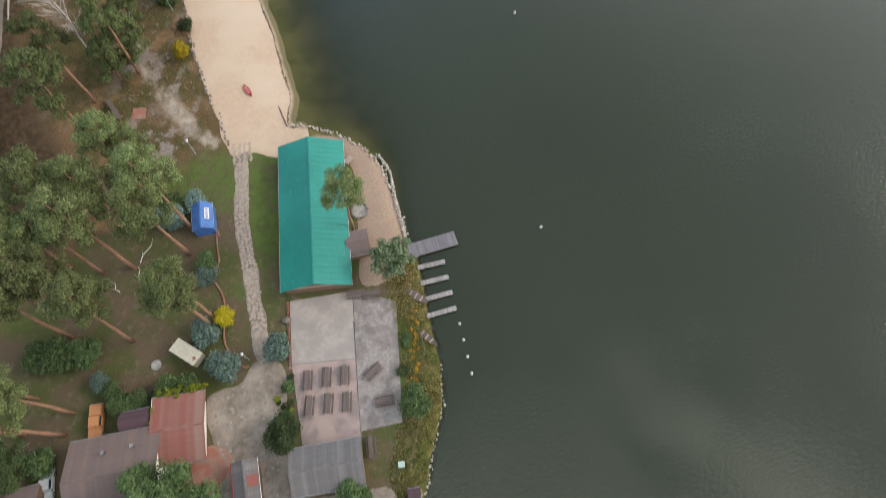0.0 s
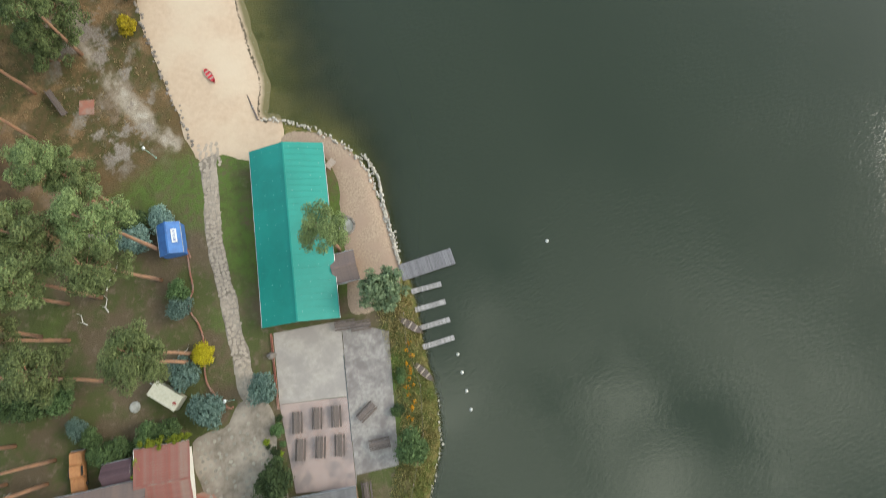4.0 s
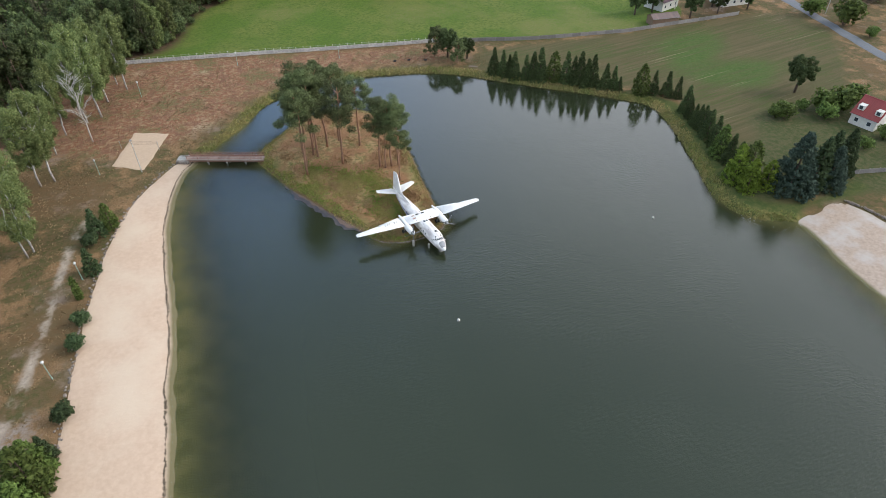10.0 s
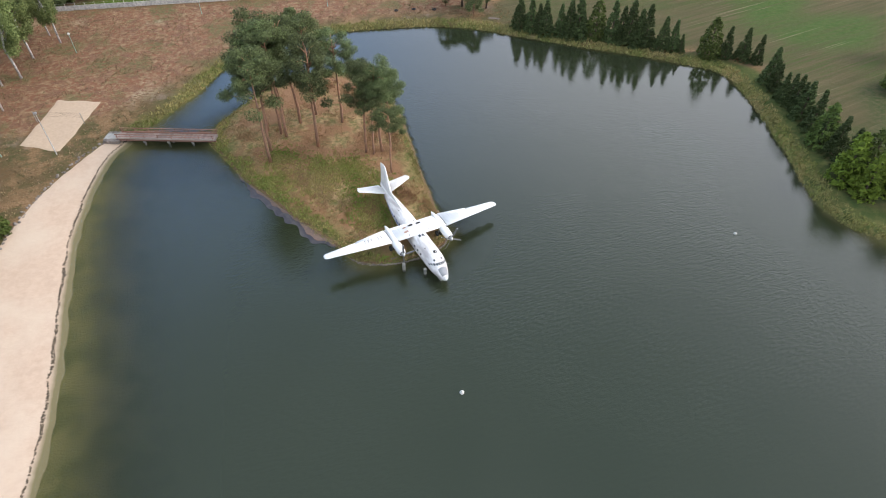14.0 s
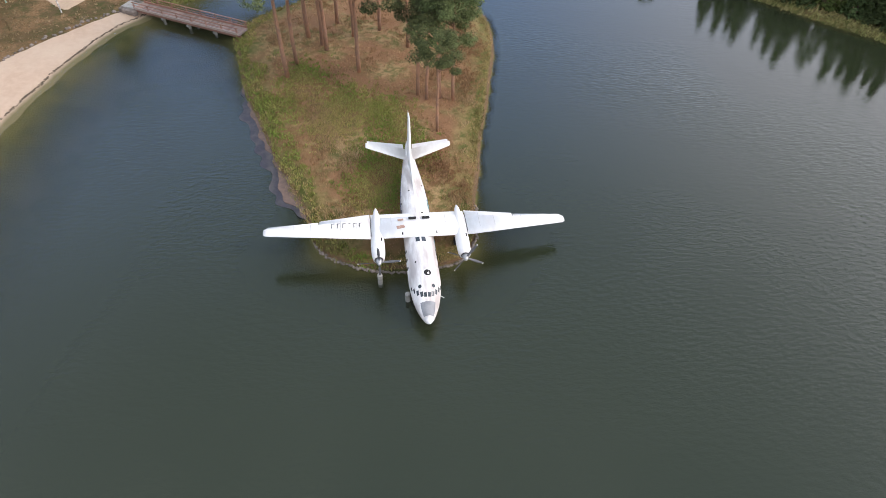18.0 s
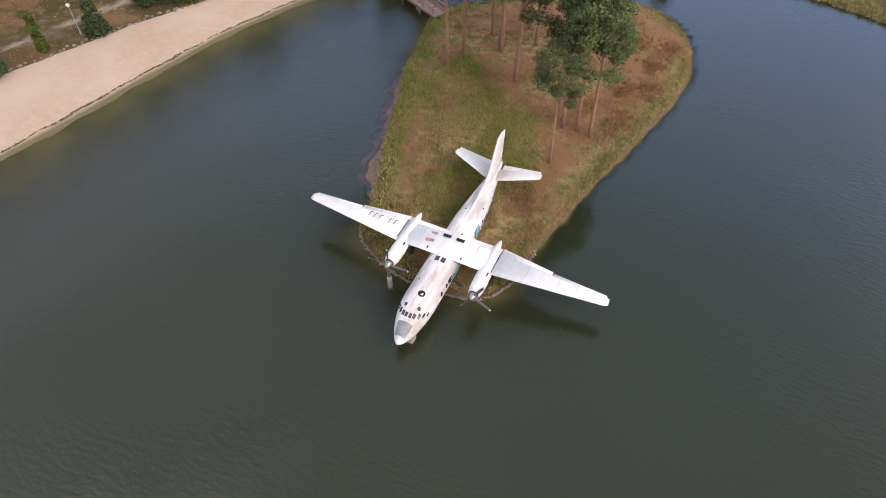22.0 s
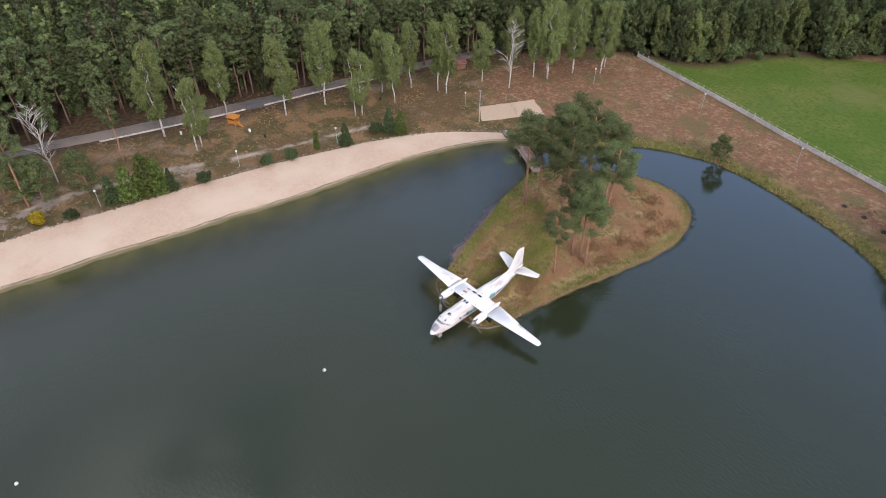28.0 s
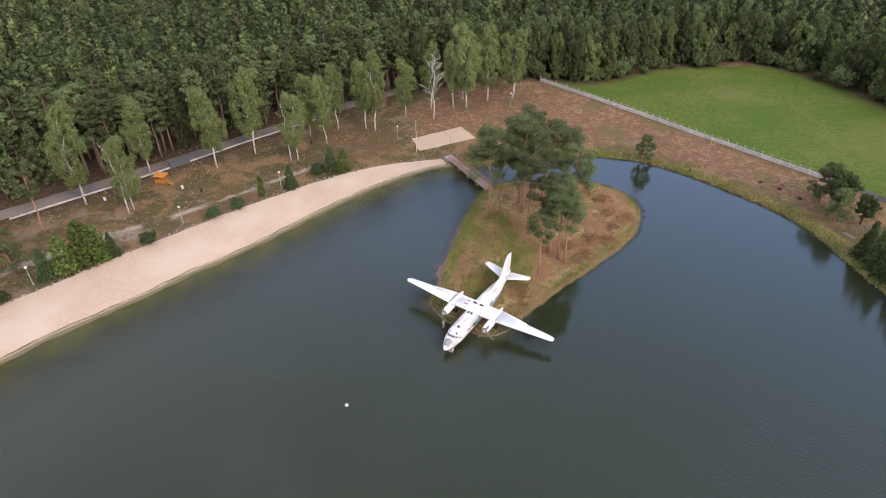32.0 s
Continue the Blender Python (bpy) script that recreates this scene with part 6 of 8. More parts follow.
def house(name, x, y, angle, length, width, eave, ridge, roof, wall, label, category, over=0.4, ribs=0.0, rows=0, windows=0, piece="shingle_strip", off=0.0, base=0.0):
    """A gabled building along its own x: walls, two roof slopes with ribs or courses, ridge cap, windows with frames."""
    top = thing(name, pose(x, y, ground_at(x, y) - base, 0, 0, angle), label, category)
    hl, hw = length / 2 - over, width / 2 - over
    bm = B()
    prism(bm, [(-hl, -hw), (hl, -hw), (hl, hw), (-hl, hw)], 0, eave - 0.05)
    walls = part("wall", bm, wall, top)
    rise = ridge - eave
    for s in (-1, 1):
        bm = B()
        for x0, x1 in ((-hl, -hl + 0.15), (hl - 0.15, hl)):
            if s > 0:
                a = [bm.verts.new((x0, q, z)) for q, z in ((-hw, eave - 0.05), (hw, eave - 0.05), (off, ridge - 0.12))]
                b = [bm.verts.new((x1, q, z)) for q, z in ((-hw, eave - 0.05), (hw, eave - 0.05), (off, ridge - 0.12))]
                bm.faces.new(a[::-1])
                bm.faces.new(b)
                for i in range(3):
                    bm.faces.new((a[i], a[(i + 1) % 3], b[(i + 1) % 3], b[i]))
        if s > 0:
            part("gable", bm, wall, top)
        else:
            bm.free()
        bm = B()
        run = width / 2 - s * off
        lo, hi = (s * width / 2, eave - 0.12), (off, ridge)
        v = [bm.verts.new(p) for p in ((-length / 2, lo[0], lo[1]), (length / 2, lo[0], lo[1]), (length / 2, hi[0], hi[1]), (-length / 2, hi[0], hi[1]))]
        u = [bm.verts.new((p.co.x, p.co.y, p.co.z + 0.10)) for p in v]
        bm.faces.new(u)
        bm.faces.new(v[::-1])
        for i in range(4):
            bm.faces.new((v[i], v[(i + 1) % 4], u[(i + 1) % 4], u[i]))
        bmesh.ops.recalc_face_normals(bm, faces=bm.faces)
        slope = part("roof", bm, roof, top)
        fall = Vector((0, hi[0] - lo[0], hi[1] - lo[1]))
        pitch = math.degrees(math.atan2(fall.z, fall.y))
        if ribs:
            n = int(length / ribs)
            shared = box(B(), 0.05, fall.length, 0.035)
            me = bpy.data.meshes.new("rib")
            shared.to_mesh(me)
            shared.free()
            me.materials.append(roof)
            for k in range(1, n):
                ob = new("rib", me)
                ob.parent = slope
                ob.matrix_basis = pose(-length / 2 + k * length / n, (lo[0] + hi[0]) / 2, (lo[1] + hi[1]) / 2 + 0.10, pitch, 0, 0)
        if rows:
            shared = box(B(), length, fall.length / rows * 1.02, 0.03)
            me = bpy.data.meshes.new(piece)
            shared.to_mesh(me)
            shared.free()
            me.materials.append(roof)
            for k in range(rows):
                ob = new(piece, me)
                ob.parent = slope
                q = (k + 0.5) / rows
                ob.matrix_basis = pose(0, lo[0] + fall.y * q, lo[1] + fall.z * q + 0.105, pitch - 2.2 * (1 if s < 0 else -1), 0, 0)
        part("gutter", rod(B(), (-length / 2, lo[0] + s * 0.06, lo[1] + 0.02), (length / 2, lo[0] + s * 0.06, lo[1] + 0.02), 0.06, 0.06, 6), BARE_METAL, slope)
    part("ridge_cap", box(B(), length, 0.3, 0.06, pose(0, off, ridge + 0.10), 0.02), roof, top)
    for k in range(windows):
        for s in (-1, 1):
            wx = -hl + (k + 0.5) * 2 * hl / windows
            win = part("window", box(B(), 1.1, 0.06, 1.2, pose(wx, s * (hw + 0.02), 1.0)), WHITE_TRIM, top)
            part("pane", box(B(), 0.92, 0.03, 1.0, pose(wx, s * (hw + 0.06), 1.1)), DARK_GLASS, win)
    return top


hall = house("boat_hall", -71.75, -90.6, 67.0, 26.0, 10.8, 2.5, 4.55, TEAL_ROOF, WOOD_WALL, "long low hall with a bright teal metal roof", "building", 0.5, ribs=0.9, windows=6)
lattice = part("gable_lattice", box(B(), 0.08, 9.6, 0.5, pose(-12.55, 0, 2.0)), PALE_TIMBER, hall, "pale timber lattice")
SCREW = material("roof_screw_caps", (0.36, 0.50, 0.45), 0.5, scale=4, bump=0)
for row in range(4):
    for k in range(12):
        for side in (-1, 1):
            u = 0.14 + row * 0.24
            part("roof_screw", rod(B(), (0, 0, 0), (0, 0, 0.05), 0.055, 0.035, 6), SCREW, hall).matrix_basis = pose(-12.0 + k * 2.18 + 0.3 * (row % 2), side * 5.4 * (1 - u), 2.5 + 2.05 * u + 0.06)

house("shed", -86.4, -126.5, -20, 9.9, 6.3, 2.6, 4.0, GREY_SHINGLE, WOOD_WALL, "garden shed with a weathered grey shingle roof", "shed", 0.3, rows=9, windows=3)
main_house = house("lodge", -111.2, -113.6, -18.5, 12.2, 11.0, 3.6, 5.4, BROWN_SHINGLE, PLASTER, "large house with a low brown shingle roof", "house", 0.5, rows=16, windows=4)
for x, y in ((-1.0, 3.0), (2.8, 3.2)):
    chim = part("chimney", box(B(), 0.35, 0.35, 0.7, pose(x, y, 4.4), 0.03), BLACK_MARK, main_house)
    part("chimney_cap", box(B(), 0.45, 0.45, 0.06, pose(x, y, 5.15)), BARE_METAL, chim)
red_wing = house("lodge_wing", -101.9, -111.9, -20.5, 7.4, 9.4, 3.2, 3.85, RED_SHINGLE, PLASTER, "house wing with a faded red shingle roof", "house", 1.0, rows=14, windows=2)
part("eave_trim", box(B(), 0.08, 9.2, 0.06, pose(-3.62, 0, 3.35)), WHITE_TRIM, red_wing)
IVY = foliage("ivy_leaves", (0.30, 0.34, 0.035), (0.12, 0.17, 0.02))


def creeper(x, y, z, wide, deep, turn, n, seed, label="yellow-green climbing plant on the roof's edge"):
    rng = np.random.default_rng(seed)
    ob = thing("climbing_plant", pose(x, y, z, 0, 0, turn), label, "plant")
    cs = [(rng.uniform(-wide, wide) / 2, rng.normal() * deep / 3, rng.uniform(0, 0.35)) for k in range(n // 40)]
    v, f = leaves(rng, cs, [0.35] * len(cs), 40, 0.24, 0.7, 0.6)
    part("leaves", quick_mesh("leaves", v, f), IVY, ob)
    part("vine", limb(B(), [(-wide / 2, 0, 0.0), (0, 0.1, 0.08), (wide / 2, 0, 0.0)], [0.04, 0.05, 0.03], 5), BROWN_BARK, ob)


creeper(-99.6, -107.2, 4.0, 6.6, 0.9, -20, 1300, 61)
creeper(-104.4, -108.8, 3.9, 3.2, 0.8, 70, 600, 62)
creeper(-118.2, -115.4, 3.0, 4.5, 1.4, -75, 900, 63)
creeper(-120.2, -119.0, 2.4, 3.5, 1.0, -75, 600, 64)
house("porch", -106.9, -107.8, -18, 4.0, 3.0, 2.8, 3.7, PURPLE_SHINGLE, PLASTER, "small porch with a dark plum shingle roof", "porch", 0.2, rows=5)
for k in range(3):
    house("garage", -123.4 - 0.75 * k, -110.2 - 3.5 * k, -16, 4.4 + 0.4 * (k % 2), 3.4, 2.3, 2.75, BROWN_SHINGLE, WOOD_WALL, "row garage with a dark brown roof", "garage", 0.15, rows=6)
kiosk = house("kiosk", -96.8, -122.9, 73, 6.0, 3.5, 2.4, 2.9, GREY_SHINGLE, WOOD_WALL, "open grill kiosk with a patched grey and red roof", "kiosk", 0.2, rows=6)
part("roof_patch", box(B(), 1.5, 1.7, 0.03, pose(0.2, -0.85, 2.79, 11.5, 0, 0)), RED_SHINGLE, kiosk, "red roof patch")
part("verge_board", box(B(), 0.12, 3.4, 0.14, pose(-3.0, 0, 2.55)), ROOF_RED, kiosk, "red verge board")
part("verge_board", box(B(), 5.8, 0.12, 0.14, pose(0, 1.8, 2.4)), ROOF_RED, kiosk, "red verge board")

guest = house("guest_house", -97.7, -144.6, -20.5, 21.8, 13.0, 4.2, 7.6, SLATE_METAL, PLASTER, "guest house with a slate-blue ribbed metal roof", "house", 0.5, ribs=0.55, windows=7)
bm = B()
a = [bm.verts.new(p) for p in ((-0.2, 6.7, 4.2), (3.6, 6.7, 4.2), (1.7, 6.9, 6.0), (1.7, 2.4, 6.55))]
for f3 in ((0, 1, 2), (0, 2, 3), (1, 3, 2), (0, 3, 1)):
    bm.faces.new([a[i] for i in f3])
bmesh.ops.recalc_face_normals(bm, faces=bm.faces)
part("dormer", bm, SLATE_METAL, guest, "pointed metal dormer roof")
for x in (-6.0, -3.7):
    sk = part("skylight", box(B(), 0.85, 1.3, 0.12, pose(x, 3.6, 5.75, -27.6, 0, 0), 0.02), BARE_METAL, guest)
    part("pane", box(B(), 0.65, 1.05, 0.03, pose(x, 3.6, 5.88, -27.6, 0, 0)), DARK_GLASS, sk)
porch_roof = part("porch_roof", box(B(), 9.6, 2.2, 0.12, pose(-5.4, 7.2, 3.55, -12, 0, 0)), SLATE_METAL, guest)
part("parapet", box(B(), 12.0, 0.2, 0.22, pose(4.6, 6.6, 4.12)), PLASTER, guest)

boat = house("boathouse", -79.3, -149.2, -17.5, 13.2, 8.6, 2.9, 4.0, RUSTY_SHEET, WOOD_WALL, "boathouse with a rust-red sheet roof over the water", "boathouse", 0.3, ribs=0.75, rows=5, piece="roof_sheet", off=-0.8, base=ground_at(-79.3, -149.2) + 0.15)
part("end_roof", prism(B(), [(6.6, -3.2), (8.2, -2.2), (8.7, 0.2), (8.0, 2.6), (6.6, 3.6)], 2.85, [2.95, 2.9, 2.9, 2.9, 3.2]), RUSTY_SHEET, boat, "rounded rusty end roof")
part("flue", box(B(), 0.55, 0.55, 0.25, pose(5.7, 1.5, 3.5)), WHITE_TRIM, boat)
part("side_roof", box(B(), 4.6, 3.4, 0.08, pose(-3.6, -3.4, 3.15, 8, 0, 0)), GREY_SHEET, boat, "pale grey roof sheet")
part("white_gutter", box(B(), 12.6, 0.28, 0.2, pose(-0.2, 4.45, 2.8)), WHITE_TRIM, boat)
for k in range(4):
    part("roof_bracket", box(B(), 0.9, 0.5, 0.1, pose(-4.6 + k * 2.6, 4.3, 3.02)), WOOD_WALL, boat)
DISH = thing("satellite_dish", pose(-86.5, -147.6, 4.4, 40, 0, 60), "white satellite dish on the roof's corner", "satellite dish")
part("bowl", loft(B(), [[(r * math.cos(k * math.pi / 8), r * math.sin(k * math.pi / 8), z) for k in range(16)] for r, z in ((0.05, 0.0), (0.25, 0.04), (0.42, 0.12), (0.43, 0.14))]), WHITE_TRIM, DISH)
part("arm", rod(B(), (0, 0.35, 0.1), (0, 0.1, 0.5), 0.02, 0.02, 5), BARE_METAL, DISH)
part("mast", rod(B(), (0, 0, 0), (0, -0.6, -0.6), 0.03, 0.03, 6), BARE_METAL, DISH)

hut = house("grill_hut", -67.9, -98.6, -16, 3.6, 4.3, 2.0, 2.9, BROWN_SHINGLE, WOOD_WALL, "small brown wooden hut beside the hall", "hut", 0.2, rows=6)

# ---- paving ----
LIGHT_CONCRETE = material("light_concrete", (0.375, 0.325, 0.29), 0.9, second=(0.31, 0.265, 0.235), scale=1.6, third=(0.285, 0.245, 0.225), big=0.25, bump=0.2)
DARK_CONCRETE = material("stained_concrete", (0.225, 0.19, 0.175), 0.9, second=(0.32, 0.285, 0.26), scale=2.0, third=(0.175, 0.145, 0.138), big=0.3, bump=0.3)
ASPHALT = material("grey_asphalt", (0.165, 0.18, 0.19), 0.9, second=(0.20, 0.215, 0.225), scale=1.5, third=(0.14, 0.15, 0.16), big=0.12, bump=0.3)
GRAVEL = material("gravel_paving", (0.265, 0.215, 0.175), 0.95, second=(0.165, 0.132, 0.105), scale=1.3, third=(0.34, 0.28, 0.23), big=0.22, bump=0.5)
RED_PAVING = material("red_brick_paving", (0.35, 0.13, 0.085), 0.9, second=(0.28, 0.12, 0.085), scale=3, third=(0.30, 0.20, 0.16), big=0.2, bump=0.3)
FOREST_ROAD = material("old_road", (0.17, 0.145, 0.135), 0.95, second=(0.12, 0.10, 0.09), scale=0.9, third=(0.21, 0.165, 0.135), big=0.1, bump=0.3)


def slab(name, points, mat, label, z0=0.55, z1=0.93, kind="structure"):
    ob = part(name, prism(B(), points, z0, z1), mat)
    return tagged(ob, label, "pavement", kind=kind)


def checker_material():
    m = material("checker_pavers", (0.40, 0.34, 0.31), 0.9, scale=3, bump=0.2)
    n, l = m.node_tree.nodes, m.node_tree.links
    b = n["Principled BSDF"]
    tc = n.new("ShaderNodeTexCoord")
    mp = n.new("ShaderNodeMapping")
    mp.inputs["Rotation"].default_value = (0, 0, radians(18))
    br = n.new("ShaderNodeTexChecker")
    br.inputs["Scale"].default_value = 5.5
    br.inputs["Color1"].default_value, br.inputs["Color2"].default_value = (0.40, 0.33, 0.30, 1), (0.32, 0.20, 0.175, 1)
    stain = n.new("ShaderNodeTexNoise")
    stain.inputs["Scale"].default_value, stain.inputs["Detail"].default_value = 0.45, 6
    r = n.new("ShaderNodeMapRange")
    r.inputs["From Min"].default_value, r.inputs["From Max"].default_value = 0.45, 0.62
    mx = n.new("ShaderNodeMix")
    mx.data_type = "RGBA"
    mx.inputs["B"].default_value = (0.24, 0.19, 0.18, 1)
    l.new(tc.outputs["Object"], mp.inputs["Vector"])
    l.new(mp.outputs["Vector"], br.inputs["Vector"])
    l.new(tc.outputs["Object"], stain.inputs["Vector"])
    l.new(stain.outputs["Fac"], r.inputs["Value"])
    l.new(r.outputs["Result"], mx.inputs["Factor"])
    l.new(br.outputs["Color"], mx.inputs["A"])
    l.new(mx.outputs["Result"], b.inputs["Base Color"])
    return m


slab("terrace_concrete", [(-81.3, -101.4), (-72.2, -104.7), (-76.4, -114.4), (-85.1, -110.6)], LIGHT_CONCRETE, "pale concrete terrace behind the hall")
slab("terrace_pavers", [(-85.12, -110.66), (-76.44, -114.46), (-81.2, -125.6), (-88.6, -122.1)], checker_material(), "pink and grey checkered paver terrace")
slab("terrace_dark", [(-72.12, -104.75), (-67.0, -109.5), (-74.8, -126.0), (-80.4, -124.2), (-81.1, -125.5), (-76.34, -114.4)], DARK_CONCRETE, "dark stained concrete terrace")
kerb = thing("brick_edging", Matrix(), "low red brick edging beside the terrace", "edging")
for k in range(26):
    u = k / 25
    part("brick", box(B(), 0.3, 0.62, 0.22, pose(-81.75 - 3.5 * u * 1.05, -101.6 - 9.2 * u, 0.85, 0, 0, -20), 0.02), RED_PAVING, kerb)
part("joint", box(B(), 0.12, 11.8, 0.02, pose(-76.5, -114.6, 0.932, 0, 0, -23.2)), BLACK_MARK, kerb, "dark joint between the slabs")

sheet("yard_paving", [(-97.9, -109.0), (-93, -109.5), (-90, -107.5), (-87.0, -108.5), (-86.4, -111.5), (-88.4, -116), (-90, -122.5), (-92.5, -128), (-92, -133), (-96, -134), (-101, -131), (-103, -127), (-101, -122), (-99.6, -117)], GRAVEL, "worn gravel and stone yard between the houses", "pavement", 0.06, 0.6)
sheet("side_yard", [(-92.5, -128.6), (-83, -131.5), (-80, -134), (-84, -141), (-88, -139), (-92, -133.5)], GRAVEL, "worn earth and gravel yard by the shed", "pavement", 0.05, 0.6)
sheet("red_patio", [(-102.6, -115.6), (-98.6, -115.8), (-97.2, -118.6), (-100, -121), (-103.6, -121)], RED_PAVING, "red brick patio by the house", "pavement", 0.08, 0.5)
sheet("parking", [(-128.4, -103), (-127.6, -110), (-129, -118), (-131, -126), (-150, -140), (-165, -110), (-140, -96)], ASPHALT, "smooth grey asphalt parking area", "road", 0.06, 0.9)
BANK_SAND = material("gravelly_sand", (0.37, 0.265, 0.19), 0.95, second=(0.25, 0.175, 0.125), scale=3.4, third=(0.30, 0.205, 0.15), big=0.12, bump=0.5, bump_size=0.05)
sheet("bank_sand", [(-71, -77.5), (-65.5, -75.2), (-60.6, -78.6), (-58.2, -84), (-58.1, -92), (-60.0, -99), (-62.2, -104.5), (-66.5, -106), (-70.5, -104.5), (-68.5, -100), (-65.5, -93), (-62.4, -85), (-63, -80.6), (-68, -78.6)], BANK_SAND, "gravelly sand between hall and lake", "beach", 0.05, 0.6)

PAVER = material("pale_path_stones", (0.39, 0.315, 0.255), 0.9, second=(0.31, 0.245, 0.195), scale=2.5, spread=0.12, bump=0.4)
path_line = np.array([(-76.6, -70.8), (-78.6, -75.4), (-82.0, -83.6), (-83.6, -89), (-85.2, -95.6), (-86.8, -101.6), (-88.3, -108.6)])
seg = np.concatenate([[0], np.cumsum(np.linalg.norm(np.diff(path_line, axis=0), axis=1))])
path_ob = sheet("footpath", [tuple(p + d) for d, ps in (((1.15, -0.4), path_line), ((-1.15, 0.4), path_line[::-1])) for p in ps], GRAVEL, "pale stone-paved garden footpath", "footpath", 0.04, 0.5)
rng_p = np.random.default_rng(17)
slab_meshes = []
for k in range(4):
    bm = B()
    n = 6
    prism(bm, [(0.30 * math.cos(j * 6.283 / n + 0.3) * rng_p.uniform(0.8, 1.15), 0.28 * math.sin(j * 6.283 / n + 0.3) * rng_p.uniform(0.8, 1.15)) for j in range(n)], -0.05, 0.03)
    me = bpy.data.meshes.new("paving_stone")
    bm.to_mesh(me)
    bm.free()
    me.materials.append(PAVER)
    slab_meshes.append(me)
count = 0
for s in np.arange(0.2, seg[-1], 0.52):
    for o in (-0.81, -0.27, 0.27, 0.81):
        wide = 1.7 if s < 4 else 1.0
        x, y = np.interp(s, seg, path_line[:, 0]) + o * 0.94 * wide + rng_p.normal() * 0.1, np.interp(s, seg, path_line[:, 1]) - o * 0.34 * wide + rng_p.normal() * 0.12
        ob = new("paving_stone", slab_meshes[int(rng_p.integers(4))])
        ob.parent = path_ob
        ob.matrix_basis = pose(x, y, ground_at(x, y) + 0.045, 0, 0, rng_p.uniform(0, 360))
        count += 1

# ---- furniture on the terrace ----
TABLE_WOOD = material("dark_bench_wood", (0.10, 0.072, 0.062), 0.8, second=(0.15, 0.115, 0.10), scale=5, spread=0.2, bump=0.3)


def picnic_table():
    ob = thing("picnic_table", Matrix(), "dark wooden picnic table with two benches", "picnic table", "picnic tables on the terrace")
    for k in range(4):
        part("table_board", box(B(), 2.9, 0.17, 0.045, pose(0, -0.27 + k * 0.18, 0.72)), TABLE_WOOD, ob)
    for s in (-1, 1):
        part("bench_board", box(B(), 2.9, 0.24, 0.05, pose(0, s * 0.60, 0.43)), TABLE_WOOD, ob)
        for e in (-1.1, 1.1):
            part("leg", rod(B(), (e, s * 0.24, 0.72), (e, s * 0.58, 0), 0.045, 0.045, 6), TABLE_WOOD, ob)
    for e in (-1.1, 1.1):
        part("cross_bar", box(B(), 0.07, 1.3, 0.08, pose(e, 0, 0.36)), TABLE_WOOD, ob)
    return ob


table = picnic_table()
spots = [(-84.0, -114.0, 63), (-81.4, -114.9, 62), (-79.0, -116.0, 64), (-85.3, -117.4, 60), (-82.8, -118.5, 60), (-80.4, -119.6, 62), (-75.1, -117.6, 15), (-75.6, -122.2, -18), (-80.2, -126.9, 68), (-71.9, -105.6, -22), (-70.0, -106.8, -22)]
for k, (x, y, a) in enumerate(spots):
    m = pose(x, y, 0.93 if k != 8 else ground_at(x, y), 0, 0, a)
    if k == 0:
        table.matrix_basis = m
    else:
        copy_thing(table, m)

RED_CLOTH = material("red_canvas", (0.68, 0.02, 0.035), 0.7, second=(0.44, 0.02, 0.03), scale=3, bump=0.1)
star = thing("star_tent", pose(-98.5, -128.8, ground_at(-98.5, -128.8)), "red star-shaped canvas sunshade on a pole", "sunshade")
bm = B()
apex = bm.verts.new((0, 0, 3.3))
rim_v = [bm.verts.new(((1.65 if k % 2 == 0 else 0.8) * math.cos(k * math.pi / 7), (1.65 if k % 2 == 0 else 0.8) * math.sin(k * math.pi / 7), 2.0 if k % 2 == 0 else 2.55)) for k in range(14)]
for k in range(14):
    bm.faces.new((apex, rim_v[k], rim_v[(k + 1) % 14]))
part("canopy", bm, RED_CLOTH, star)
part("pole", rod(B(), (0, 0, 0), (0, 0, 3.35), 0.035, 0.03, 8), BARE_METAL, star)
part("table", rod(B(), (0, 0, 0.7), (0, 0, 0.76), 0.7, 0.7, 20), TABLE_WOOD, star)
copy_thing(table, pose(-97.2, -126.6, ground_at(-97.2, -126.6), 0, 0, 70))
copy_thing(table, pose(-99.6, -126.4, ground_at(-99.6, -126.4), 0, 0, 75))
ring_wall = thing("fire_ring", pose(-64.9, -92.8, ground_at(-64.9, -92.8)), "round stone fire place on the sandy bank", "fire place")
for k in range(20):
    part("stone", box(B(), 0.42, 0.34, 0.32, pose(1.35 * math.cos(k * 0.314), 1.35 * math.sin(k * 0.314), 0, 0, 0, k * 18 + 90), 0.05), STONE, ring_wall)
part("floor", rod(B(), (0, 0, 0), (0, 0, 0.1), 1.25, 1.25, 24), CONCRETE, ring_wall)
side_table = thing("small_table", pose(-62.2, -83.4, ground_at(-62.2, -83.4), 0, 0, 20), "small wooden table beside the hall", "table")
part("top", box(B(), 1.5, 1.0, 0.06, pose(0, 0, 0.7)), PALE_TIMBER, side_table)
for ax, ay in ((-0.6, -0.4), (0.6, -0.4), (-0.6, 0.4), (0.6, 0.4)):
    part("leg", box(B(), 0.07, 0.07, 0.7, pose(ax, ay, 0)), PALE_TIMBER, side_table)

